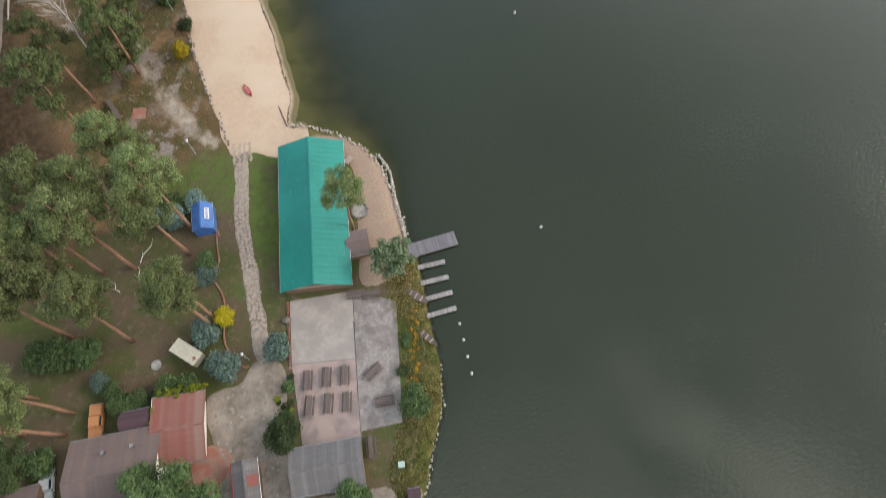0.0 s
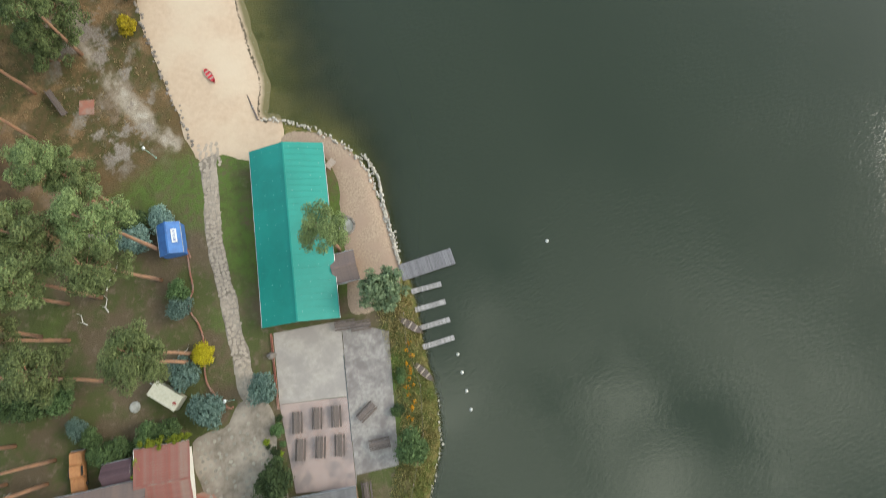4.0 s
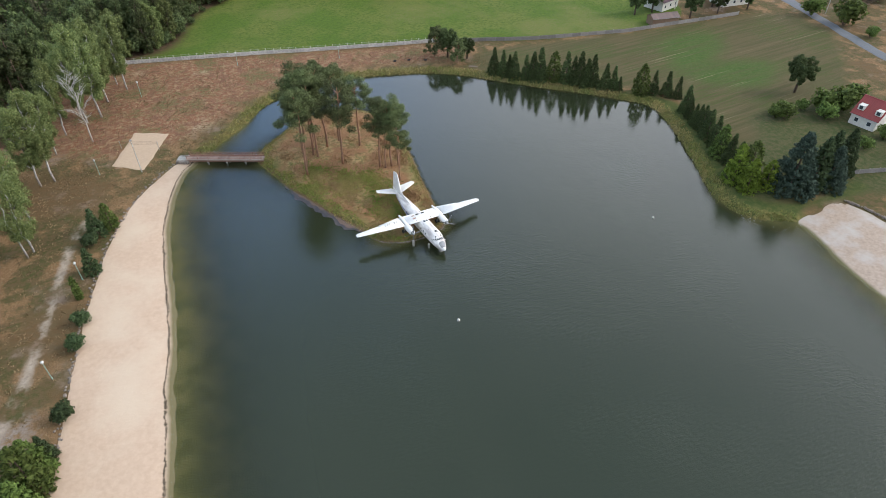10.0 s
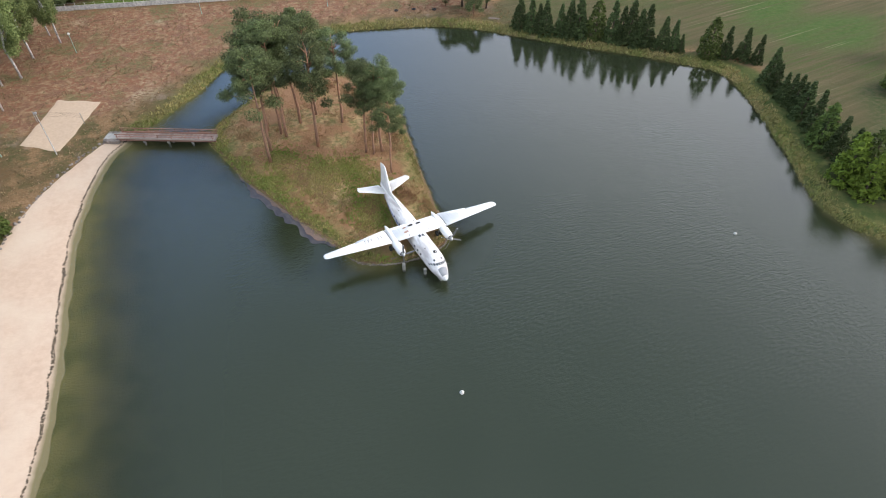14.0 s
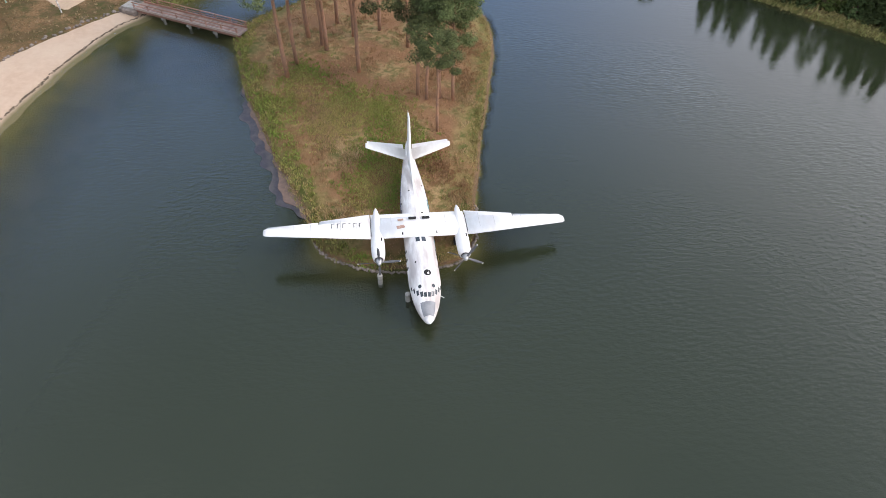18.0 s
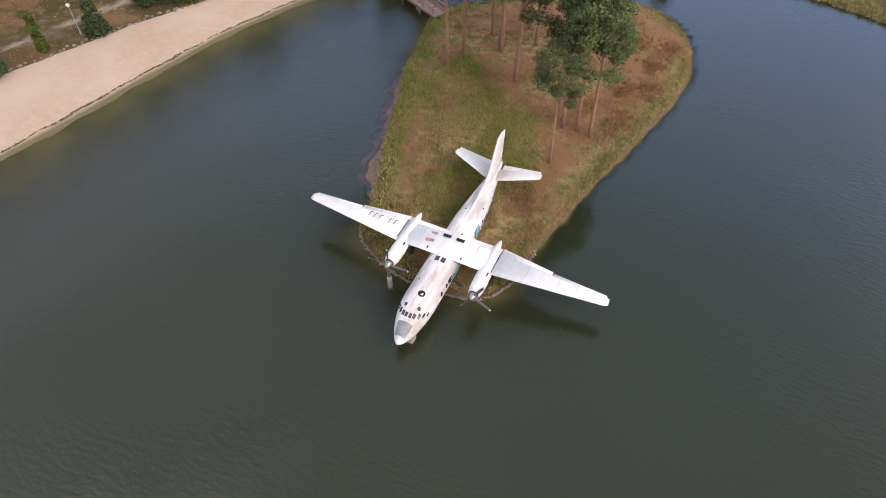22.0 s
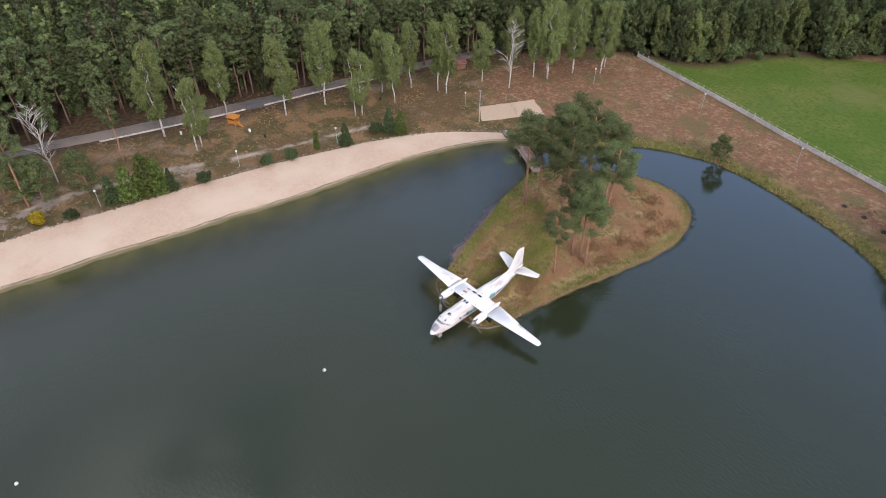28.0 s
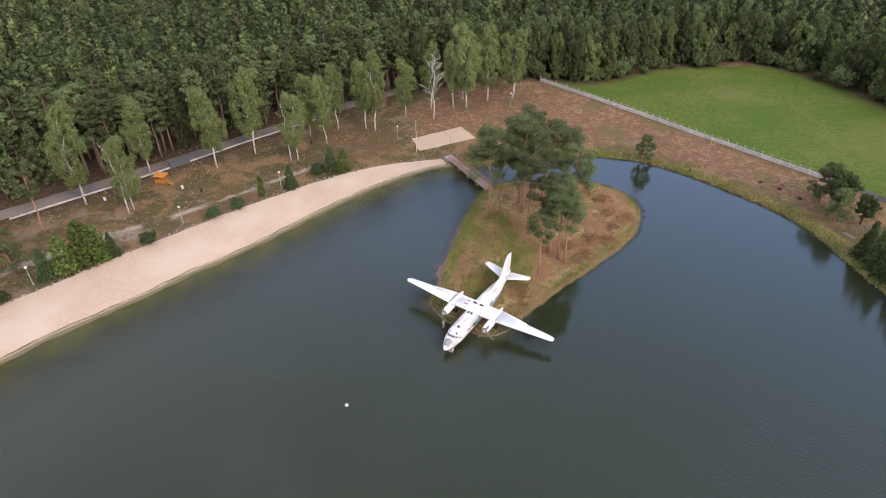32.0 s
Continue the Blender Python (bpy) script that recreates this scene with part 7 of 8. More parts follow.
BLUE_TARP = material("blue_tarpaulin", (0.055, 0.16, 0.42), 0.5, second=(0.07, 0.19, 0.46), scale=2, third=(0.05, 0.13, 0.34), big=0.4, bump=0.15)
tent = house("market_tent", -87.5, -82.3, 72, 4.7, 3.3, 2.1, 3.0, BLUE_TARP, BLUE_TARP, "small blue market stall with a gabled tarpaulin roof", "market stall", 0.1)
part("banner", box(B(), 2.0, 0.75, 0.02, pose(0.2, -0.9, 2.68, 29, 0, 0)), WHITE_TRIM, tent, "white lettered banner")
for k in range(5):
    part("letter_bar", box(B(), 0.24, 0.34, 0.012, pose(-0.45 + k * 0.34, -0.9, 2.7, 29, 0, 0)), BLUE_PAINT, tent)
CREAM = material("cream_panel", (0.52, 0.48, 0.38), 0.6, second=(0.42, 0.385, 0.30), scale=2.5, bump=0.15)
box_trailer = thing("box_trailer", pose(-97.5, -101.8, ground_at(-97.5, -101.8), 0, 0, -60), "cream box trailer parked on the grass", "trailer")
part("body", box(B(), 4.4, 2.1, 1.7, pose(0, 0, 0.5), 0.05), CREAM, box_trailer)
part("roof", box(B(), 4.5, 2.2, 0.08, pose(0, 0, 2.22), 0.03), CREAM, box_trailer)
for k in (-0.35, 0.35):
    part("roof_rail", box(B(), 4.2, 0.1, 0.06, pose(0, k, 2.31)), CREAM, box_trailer)
part("badge", rod(B(), (1.7, -0.2, 2.3), (1.7, -0.2, 2.32), 0.28, 0.28, 12), ROOF_RED, box_trailer, "red round emblem")
part("drawbar", box(B(), 1.2, 0.1, 0.08, pose(-2.8, 0, 0.5)), BARE_METAL, box_trailer)
for ax in (-0.5, 0.5):
    for s in (-1, 1):
        part("wheel", rod(B(), (ax, s * 0.95, 0.32), (ax, s * 1.15, 0.32), 0.32, 0.32, 16), RUBBER, box_trailer)

ORANGE_PAINT = material("faded_orange_paint", (0.52, 0.24, 0.10), 0.5, second=(0.42, 0.18, 0.075), scale=2, bump=0.1)


def vehicle(name, x, y, turn, length, width, paint, roof_paint, label, pickup=False):
    ob = thing(name, pose(x, y, ground_at(x, y) + 0.03, 0, 0, turn), label, "car")
    hw = width / 2
    body = [(-length / 2, 0.72), (-length / 2 + 0.25, 0.95), (-length * 0.16, 1.0), (length * 0.2, 1.0), (length / 2 - 0.2, 0.92), (length / 2, 0.65)]
    rings_ = [[(px_, -hw, 0.32), (px_, hw, 0.32), (px_, hw, z * 0.85), (px_, hw * 0.92, z), (px_, -hw * 0.92, z), (px_, -hw, z * 0.85)] for px_, z in body]
    shell = part("body", loft(B(), rings_), paint, ob)
    cab = [(-0.95, 0.97, 0.92), (-0.55, 1.5, 0.8), (0.75, 1.52, 0.8), (1.15, 0.97, 0.92)]
    part("cabin", loft(B(), [[(px_, -hw * w, 0.95), (px_, hw * w, 0.95), (px_, hw * w * 0.92, z), (px_, -hw * w * 0.92, z)] for px_, z, w in cab]), roof_paint, ob)
    part("windscreen", box(B(), 0.05, width * 0.72, 0.62, pose(-0.80, 0, 0.98, 0, 37, 0)), DARK_GLASS, ob)
    part("rear_window", box(B(), 0.05, width * 0.72, 0.60, pose(1.01, 0, 0.98, 0, -34, 0)), DARK_GLASS, ob)
    for s in (-1, 1):
        part("side_window", box(B(), 1.25, 0.04, 0.36, pose(0.1, s * hw * 0.86, 1.05)), DARK_GLASS, ob)
        for ax in (-length * 0.31, length * 0.31):
            wh = part("wheel", rod(B(), (ax, s * (hw - 0.2), 0.33), (ax, s * (hw + 0.02), 0.33), 0.33, 0.33, 18), RUBBER, ob)
            part("rim", rod(B(), (ax, s * (hw + 0.02), 0.33), (ax, s * (hw + 0.03), 0.33), 0.19, 0.19, 14), BARE_METAL, wh)
        part("headlight", rod(B(), (-length / 2 + 0.03, s * hw * 0.7, 0.68), (-length / 2 - 0.02, s * hw * 0.7, 0.68), 0.11, 0.11, 12), WHITE_TRIM, ob)
        part("mirror", box(B(), 0.12, 0.2, 0.14, pose(-0.7, s * (hw + 0.08), 1.0)), RUBBER, ob)
    part("bumper", box(B(), 0.14, width, 0.16, pose(-length / 2 - 0.04, 0, 0.38), 0.03), BARE_METAL, ob)
    part("bumper", box(B(), 0.14, width, 0.16, pose(length / 2 + 0.04, 0, 0.38), 0.03), BARE_METAL, ob)
    if pickup:
        part("load_bed", box(B(), 1.5, width * 0.9, 0.2, pose(length / 2 - 0.95, 0, 0.95), 0.03), ORANGE_PAINT, ob)
    return ob


vehicle("old_car", -112.5, -104.6, 69, 5.4, 1.95, ORANGE_PAINT, ORANGE_PAINT, "old orange and cream car parked by the hedge", True)
vehicle("white_car", -120.9, -109.4, 72, 4.2, 1.75, WHITE_TRIM, WHITE_TRIM, "white car parked between garages and house")

# ---- docks and boats ----
DOCK_GREY = material("grey_dock_boards", (0.155, 0.14, 0.15), 0.85, second=(0.20, 0.185, 0.19), scale=4, spread=0.2, bump=0.3)
PALE_DOCK = material("pale_dock_boards", (0.33, 0.30, 0.29), 0.85, second=(0.25, 0.22, 0.21), scale=4, spread=0.25, bump=0.3)


def dock(x0, y0, x1, y1, wide, mat, label, gap=0.22, z=0.5):
    a, b = Vector((x0, y0, z)), Vector((x1, y1, z))
    n = (b - a).length
    ob = thing("dock", Matrix.Translation(a) @ pose(0, 0, 0, 0, 0, math.degrees(math.atan2(y1 - y0, x1 - x0))), label, "dock")
    k = max(2, int(n / gap))
    for i in range(k):
        part("plank", box(B(), n / k - 0.015, wide, 0.05, pose((i + 0.5) * n / k, 0, 0)), mat, ob)
    for s in (-1, 1):
        part("beam", box(B(), n, 0.1, 0.16, pose(n / 2, s * (wide / 2 - 0.1), -0.17)), PALE_TIMBER, ob)
    for u in (0.1, 0.55, 0.95):
        for s in (-1, 1):
            part("pile", rod(B(), (n * u, s * (wide / 2 - 0.12), -2.6), (n * u, s * (wide / 2 - 0.12), 0.02), 0.08, 0.08, 8), TABLE_WOOD, ob)
    return ob


dock(-61.4, -103.0, -53.5, -104.7, 2.45, DOCK_GREY, "broad grey boarded dock on piles")
for k in range(4):
    dock(-61.4 - 0.87 * k, -106.2 - 2.57 * k, -57.1 - 0.77 * k, -107.4 - 2.53 * k, 0.72, PALE_DOCK, "narrow pale boat pier")
dock(-71.6, -151.4, -66.3, -152.3, 1.3, PALE_DOCK, "pale boarded landing stage beside the boathouse")
dock(-72.7, -147.6, -72.5, -144.3, 0.9, PALE_DOCK, "short pale jetty at the boathouse corner")
GREEN_MAT = material("green_carpet", (0.02, 0.22, 0.09), 0.9, second=(0.025, 0.27, 0.11), scale=4, bump=0.3)
ramp_ob = thing("carpet_ramp", Matrix(), "green carpeted ramp down to the boathouse", "ramp")
for (x0, y0), (x1, y1) in zip([(-84.7, -135.7), (-84.3, -138.2), (-83.9, -141.5)], [(-84.3, -138.2), (-83.9, -141.5), (-84.4, -145.0)]):
    d = Vector((x1 - x0, y1 - y0, 0))
    part("carpet", box(B(), d.length + 0.1, 1.35, 0.12, pose((x0 + x1) / 2, (y0 + y1) / 2, 0.86, 0, 0, math.degrees(math.atan2(d.y, d.x)))), GREEN_MAT, ramp_ob)
    for s in (-1, 1):
        part("rail", box(B(), d.length, 0.06, 0.5, pose((x0 + x1) / 2 - s * d.normalized().y * 0.72, (y0 + y1) / 2 + s * d.normalized().x * 0.72, 0.86, 0, 0, math.degrees(math.atan2(d.y, d.x)))), TABLE_WOOD, ramp_ob)
stair = thing("stairway", pose(-94.4, -134.2, 0.6, 0, 0, -17), "pale concrete garden steps", "steps")
for k in range(5):
    part("step", box(B(), 2.2, 0.5, 0.85 - k * 0.14, pose(0, 2.0 - k * 0.45, 0), 0.01), LIGHT_CONCRETE, stair)
part("landing", box(B(), 2.2, 4.2, 0.14, pose(0.05, -2.4, 0.2)), GREY_SHEET, stair)


def small_boat(name, x, y, turn, length, wide, mat, inner, label, z=None):
    ob = thing(name, pose(x, y, ground_at(x, y) + 0.05 if z is None else z, 0, 0, turn), label, "boat")
    out, deck = [], []
    for k in range(9):
        u = -1 + k / 4
        w = wide / 2 * max(0.04, (1 - u * u) ** 0.7)
        sheer = 0.34 + 0.1 * u * u
        out.append([(u * length / 2, w * math.sin(a), sheer - sheer * max(0, math.cos(a)) ** 0.8) for a in [radians(q) for q in (-90, -60, -30, 0, 30, 60, 90)]])
    part("hull", loft(B(), out, cap=False, closed=False), mat, ob, smooth=True)
    part("deck", loft(B(), [[(r[0][0], r[0][1] * 0.9, r[0][2] - 0.14), (r[0][0], r[-1][1] * 0.9, r[0][2] - 0.14), (r[0][0], r[-1][1] * 0.9, r[0][2] - 0.10), (r[0][0], r[0][1] * 0.9, r[0][2] - 0.10)] for r in out[1:-1]]), inner, ob)
    for u in (-0.4, 0.05, 0.5):
        part("seat", box(B(), 0.22, wide * 0.85 * (1 - u * u) ** 0.7, 0.04, pose(u * length / 2, 0, 0.3)), PALE_TIMBER, ob)
    return ob


RED_PLASTIC = material("red_plastic", (0.55, 0.03, 0.045), 0.4, second=(0.48, 0.025, 0.04), scale=3, bump=0.05)
small_boat("kayak", -71.5, -61.0, 98, 2.9, 0.95, RED_PLASTIC, RED_PLASTIC, "red plastic kayak lying on the sand")
small_boat("rowing_boat", -63.9, -110.4, 118, 4.2, 1.15, PALE_TIMBER, TABLE_WOOD, "pale wooden rowing boat on the bank")
small_boat("rowing_boat", -65.6, -116.9, 108, 4.0, 1.05, PALE_TIMBER, TABLE_WOOD, "pale wooden rowing boat on the bank")
log_ = thing("drain_pipe", pose(-68.2, -68.8, ground_at(-68.2, -68.8) + 0.1, 0, 0, 85), "dark drain pipe lying across the sand", "pipe")
part("pipe", rod(B(), (-2.3, 0, 0.05), (2.3, 0, -0.05), 0.14, 0.14, 10), TABLE_WOOD, log_)
part("collar", rod(B(), (-0.1, 0, 0), (0.1, 0, 0), 0.18, 0.18, 10), CONCRETE, log_)

# ---- garden trees and shrubs ----
YARD_PINES = [(-89.8, -82.5, 22), (-91.8, -86.3, 21), (-92.3, -98.2, 20), (-93.2, -99.0, 19), (-104.4, -95.5, 20), (-91.1, -75.2, 18), (-97.4, -80.1, 20), (-117.2, -103.8, 20), (-115.0, -101.5, 20), (-67.4, -95.6, 16), (-94.2, -72.5, 19), (-99.5, -77.5, 20), (-100.3, -84.2, 21), (-106.8, -87.5, 21), (-104.8, -82.6, 20), (-104, -75, 20), (-110, -85, 20), (-112, -90.5, 21), (-119, -97, 20), (-122, -101, 19), (-109, -79, 21), (-115, -83, 20)]
YARD_KINDS = [pine(18, 20, 0.32, 3.6, 340, 0.2, 32, lean=0.8), pine(19, 20, 0.34, 3.7, 340, 0.2, 34, lean=1.1), pine(20, 20, 0.30, 3.3, 340, 0.2, 28, lean=0.5)]
plant(YARD_KINDS, [(i % 3, x, y, h / 20, i * 61) for i, (x, y, h) in enumerate(YARD_PINES)])
BLUE_BUSH = [bush(71, 3.6, 2.6, BLUE_SPRUCE, "blue_spruce_shrub", "bluish rounded spruce shrub in the garden", 5200, 0.2)]
plant(BLUE_BUSH, [(0, -85.9, -107.6, 1.2, 0), (0, -94.3, -100.3, 1.05, 30), (0, -93.6, -106.4, 1.15, 70), (0, -87.6, -78.6, 0.9, 20), (0, -92.0, -79.6, 1.1, 100), (0, -90.8, -91.6, 0.85, 150), (0, -110.4, -133.0, 0.8, 120), (0, -110.2, -99.5, 0.7, 40)])
GREEN_BUSH = [bush(72, 3.6, 3.0, BROAD_GREEN, "garden_shrub", "round green garden shrub with dense leaves", 5200, 0.2)]
plant(GREEN_BUSH, [(0, -72.0, -124.6, 1.35, 0), (0, -85.2, -131.6, 1.05, 20), (0, -91.9, -133.3, 0.6, 70), (0, -103.5, -132.2, 0.65, 100), (0, -101.5, -133.9, 0.55, 30), (0, -111.4, -129.4, 0.8, 200), (0, -113.8, -131.2, 0.7, 10), (0, -107.4, -132.2, 0.65, 45), (0, -102.0, -105.4, 0.8, 5), (0, -99.5, -106.2, 0.8, 80), (0, -108.2, -104.6, 0.8, 80), (0, -106.0, -105.0, 0.7, 140), (0, -110.5, -94.6, 1.0, 60), (0, -113.8, -93.2, 1.1, 20), (0, -109.0, -101.6, 0.6, 0), (0, -116.5, -92.0, 1.0, 0), (0, -90.0, -89.5, 0.7, 0), (0, -91.0, -77.0, 0.8, 50), (0, -120.5, -106.4, 0.9, 90), (0, -96.0, -133.4, 0.5, 0), (0, -105.6, -133.6, 0.5, 0)])
plant([bush(73, 5.2, 4.4, SPRUCE_GREEN, "evergreen_shrub", "large dark evergreen shrub beside the terrace", 8000, 0.24)], [(0, -90.4, -119.2, 1.05, 0)])
plant([bush(74, 3.8, 3.2, GOLD_LEAVES, "golden_shrub", "bright golden-yellow garden shrub", 6000, 0.2)], [(0, -88.9, -135.8, 1.15, 0), (0, -90.9, -99.2, 0.72, 60), (0, -104.0, -133.0, 0.45, 10)])
plant([ROUND_TREE[1]], [(0, -64.8, -104.8, 1.0, 0)])
BIG_LEAF = [broad_tree(75, 14, 7.8, BROAD_GREEN, "large spreading broadleaf tree beside the house", 46000, 0.28)]
plant(BIG_LEAF, [(0, -106.4, -122.4, 0.98, 0), (0, -122.6, -123.8, 0.72, 80), (0, -124.5, -105.2, 0.55, 140), (0, -29.6, -179.2, 0.78, 200), (0, -44, -190, 0.8, 20), (0, 6, -180, 0.9, 20)])
rng_y = np.random.default_rng(19)
yx, yy = rng_y.uniform(-80, -60, 9000), rng_y.uniform(-140, -104, 9000)
dly = -inside(LAKE_LOOP, yx, yy)
ok = (dly > 0.2) & (dly < 5.5)
grass("grass", yx[ok], yy[ok], rng_y, 0.4, REED_BLADES, "rough green grass on the terrace bank", 0.06, 6)
FLOWER = foliage("orange_flowers", (0.75, 0.33, 0.02), (0.55, 0.22, 0.02))
fl = thing("flower_bed", Matrix(), "orange and yellow flowers along the bank", "flowers")
cs = [(-65.6 - 0.55 * k * 0.55 + rng_y.normal() * 0.4, -112.5 - 0.75 * k * 0.8 + rng_y.normal() * 0.4, 0.95) for k in range(18)]
v, f = leaves(rng_y, cs, [0.35] * len(cs), 30, 0.16, 0.5, 0.6)
part("blossoms", quick_mesh("blossoms", v, f), FLOWER, fl)
v, f = leaves(rng_y, [(c[0], c[1], 0.75) for c in cs], [0.45] * len(cs), 40, 0.22, 0.5, 0.6)
part("leaves", quick_mesh("leaves", v, f), BROAD_GREEN, fl)

# ---- flagstones, bank walls and garden clutter ----
FLAG = material("yard_flagstones", (0.30, 0.265, 0.22), 0.95, second=(0.235, 0.205, 0.17), scale=2.5, spread=0.2, bump=0.4)
flag_meshes = [me.copy() for me in slab_meshes]
for me in flag_meshes:
    me.materials[0] = FLAG
YARD_LOOP = smooth_loop([(-97.9, -109.0), (-93, -109.5), (-90, -107.5), (-87.0, -108.5), (-86.4, -111.5), (-88.4, -116), (-90, -122.5), (-92.5, -128), (-96, -131), (-101, -129), (-101, -122), (-99.6, -117)])
yard_ob = [o for o in bpy.data.objects if o.name == "yard_paving"][0]
fx_, fy_ = np.meshgrid(np.arange(-102, -86, 0.86), np.arange(-131, -107, 0.86))
fx_, fy_ = fx_.ravel() + rng_y.normal(size=fx_.size) * 0.14, fy_.ravel() + rng_y.normal(size=fy_.size) * 0.14
ok = (inside(YARD_LOOP, fx_, fy_) > 0.5) & (rng_y.uniform(size=fx_.size) < 0.62 + 0.5 * wavy(fx_, fy_, 2.6, 3))
for x, y in zip(fx_[ok], fy_[ok]):
    ob = new("flagstone", flag_meshes[int(rng_y.integers(4))])
    ob.parent = yard_ob
    ob.matrix_basis = pose(x, y, ground_at(x, y) + 0.052, 0, 0, rng_y.uniform(0, 360))
stone_row("stone_wall", [(-77.3, -135.6), (-79.2, -137.6), (-81.7, -139.8), (-83.4, -142.0)], 0.28, 0.38, "pale rubble wall along the bank", 0.22, 0.16, 3, 21, PALE_STONES)
stone_row("stone_wall", [(-57.2, -84.2), (-57.0, -88.5), (-58.7, -93.5), (-60.1, -98.8), (-60.8, -101.6)], 0.28, 0.38, "pale rubble wall between sand and lake", 0.12, 0.16, 3, 22, PALE_STONES)
stone_row("rock_garden", [(-90.5, -136.8), (-91.7, -137.6), (-89.9, -139.0), (-88.4, -138.9), (-87.8, -140.2), (-89.2, -140.6), (-91.0, -139.2)], 0.42, 0.55, "rock garden of pale stones in the planting", 0.35, 0.0, 1, 23)
stone_row("rock_garden", [(-113.3, -128.3), (-111.9, -129.1), (-112.4, -130.0)], 0.4, 0.5, "rock garden of pale stones by the path", 0.3, 0.0, 1, 24)
edging = thing("brick_edging", Matrix(), "low red brick edging winding round the trees", "edging")
el = smooth_loop([(-86.6, -85.4), (-87.6, -87.3), (-88.4, -89.9), (-90.1, -91.8), (-89.9, -94.9), (-90.4, -97.5), (-92.5, -103.1), (-90.3, -106.8)], 8)[:56]
er = np.concatenate([[0], np.cumsum(np.linalg.norm(np.diff(el, axis=0), axis=1))])
for s in np.arange(0, er[-1], 0.3):
    x, y = float(np.interp(s, er, el[:, 0])), float(np.interp(s, er, el[:, 1]))
    part("brick", box(B(), 0.25, 0.2, 0.26, pose(x, y, ground_at(x, y) - 0.02, 0, 0, rng_y.uniform(-25, 25) + 60), 0.015), RED_PAVING, edging)
rope_fence = thing("rope_fence", Matrix(), "low wooden post fence along the lake bank", "fence")
rp = [(-63.9, -108.4), (-65.7, -112.2), (-66.9, -118.3), (-69.9, -124.2), (-74.3, -129.2), (-76.4, -131.7)]
for k, (x, y) in enumerate(rp):
    part("post", rod(B(), (x, y, 0.5), (x, y, 1.75), 0.07, 0.06, 8), PALE_TIMBER, rope_fence)
    if k:
        part("rope", rod(B(), (*rp[k - 1], 1.6), (x, y, 1.6), 0.025, 0.025, 5), ROPE, rope_fence)
well = thing("garden_well", pose(-96.0, -76.4, ground_at(-96.0, -76.4)), "round stone garden well under the pines", "well")
for k in range(14):
    part("stone", box(B(), 0.5, 0.34, 0.75, pose(0.95 * math.cos(k * 0.449), 0.95 * math.sin(k * 0.449), 0, 0, 0, k * 25.7 + 90), 0.05), STONE, well)
part("floor", rod(B(), (0, 0, 0), (0, 0, 0.15), 0.85, 0.85, 18), BLACK_MARK, well)
stone_row("rock_garden", [(-98.6, -74.4), (-97.6, -75.4), (-97.9, -76.8), (-99.0, -77.6)], 0.5, 0.7, "pile of pale stones beside the well", 0.45, 0.05, 1, 25)
for k, (x, y, a, ln) in enumerate(((-97.6, -82.4, 40, 4.2), (-99.9, -85.5, 75, 2.6), (-103.8, -85.7, 100, 2.4), (-93.5, -97.4, 20, 2.6))):
    dead = thing("fallen_branch", pose(x, y, ground_at(x, y) + 0.08, 0, 0, a), "pale fallen branch on the ground", "branch")
    part("branch", limb(B(), [(-ln / 2, 0, 0), (-ln / 5, 0.3, 0.06), (ln / 4, -0.1, 0.03), (ln / 2, 0.3, 0)], [0.1, 0.08, 0.06, 0.02], 6), DEAD_BARK, dead)
    part("twig", limb(B(), [(-ln / 5, 0.3, 0.06), (0, 0.9, 0.15)], [0.04, 0.01], 4), DEAD_BARK, dead)
rack = thing("drying_rack", pose(-122.4, -103.4, ground_at(-122.4, -103.4), 0, 0, 20), "folding metal drying rack on the lawn", "rack")
for s in (-1, 1):
    part("leg", rod(B(), (-0.9, s * 0.8, 0), (0.9, s * 0.8, 1.3), 0.03, 0.03, 6), BARE_METAL, rack)
    part("leg", rod(B(), (0.9, s * 0.8, 0), (-0.9, s * 0.8, 1.3), 0.03, 0.03, 6), BARE_METAL, rack)
for k in range(6):
    part("rail", rod(B(), (-0.9 + k * 0.36, -0.8, 1.3), (-0.9 + k * 0.36, 0.8, 1.3), 0.015, 0.015, 5), BARE_METAL, rack)
boulder = thing("boulder", pose(-82.9, -104.1, ground_at(-82.9, -104.1)), "smooth pale boulder beside the terrace", "boulder")
ob = part("rock", STONES[1].copy(), None, boulder)
ob.matrix_basis = pose(0, 0, 0.4) @ Matrix.Diagonal((1.5, 1.2, 1.6, 1))
MINT = material("mint_plastic", (0.45, 0.56, 0.47), 0.5, scale=3, bump=0.1)
for x, y in ((-77.6, -131.0), (-95.9, -131.4)):
    ub = thing("utility_box", pose(x, y, ground_at(x, y), 0, 0, -25), "pale green utility box on the ground", "utility box")
    part("body", box(B(), 0.85, 0.75, 0.7, None, 0.03), MINT, ub)
    part("lid", box(B(), 0.9, 0.8, 0.06, pose(0, 0, 0.7), 0.02), MINT, ub)
house("dog_house", -77.9, -135.2, -20, 1.7, 1.5, 0.8, 1.25, PURPLE_SHINGLE, WOOD_WALL, "tiny brown wooden hut on the bank", "hut", 0.1, rows=3)
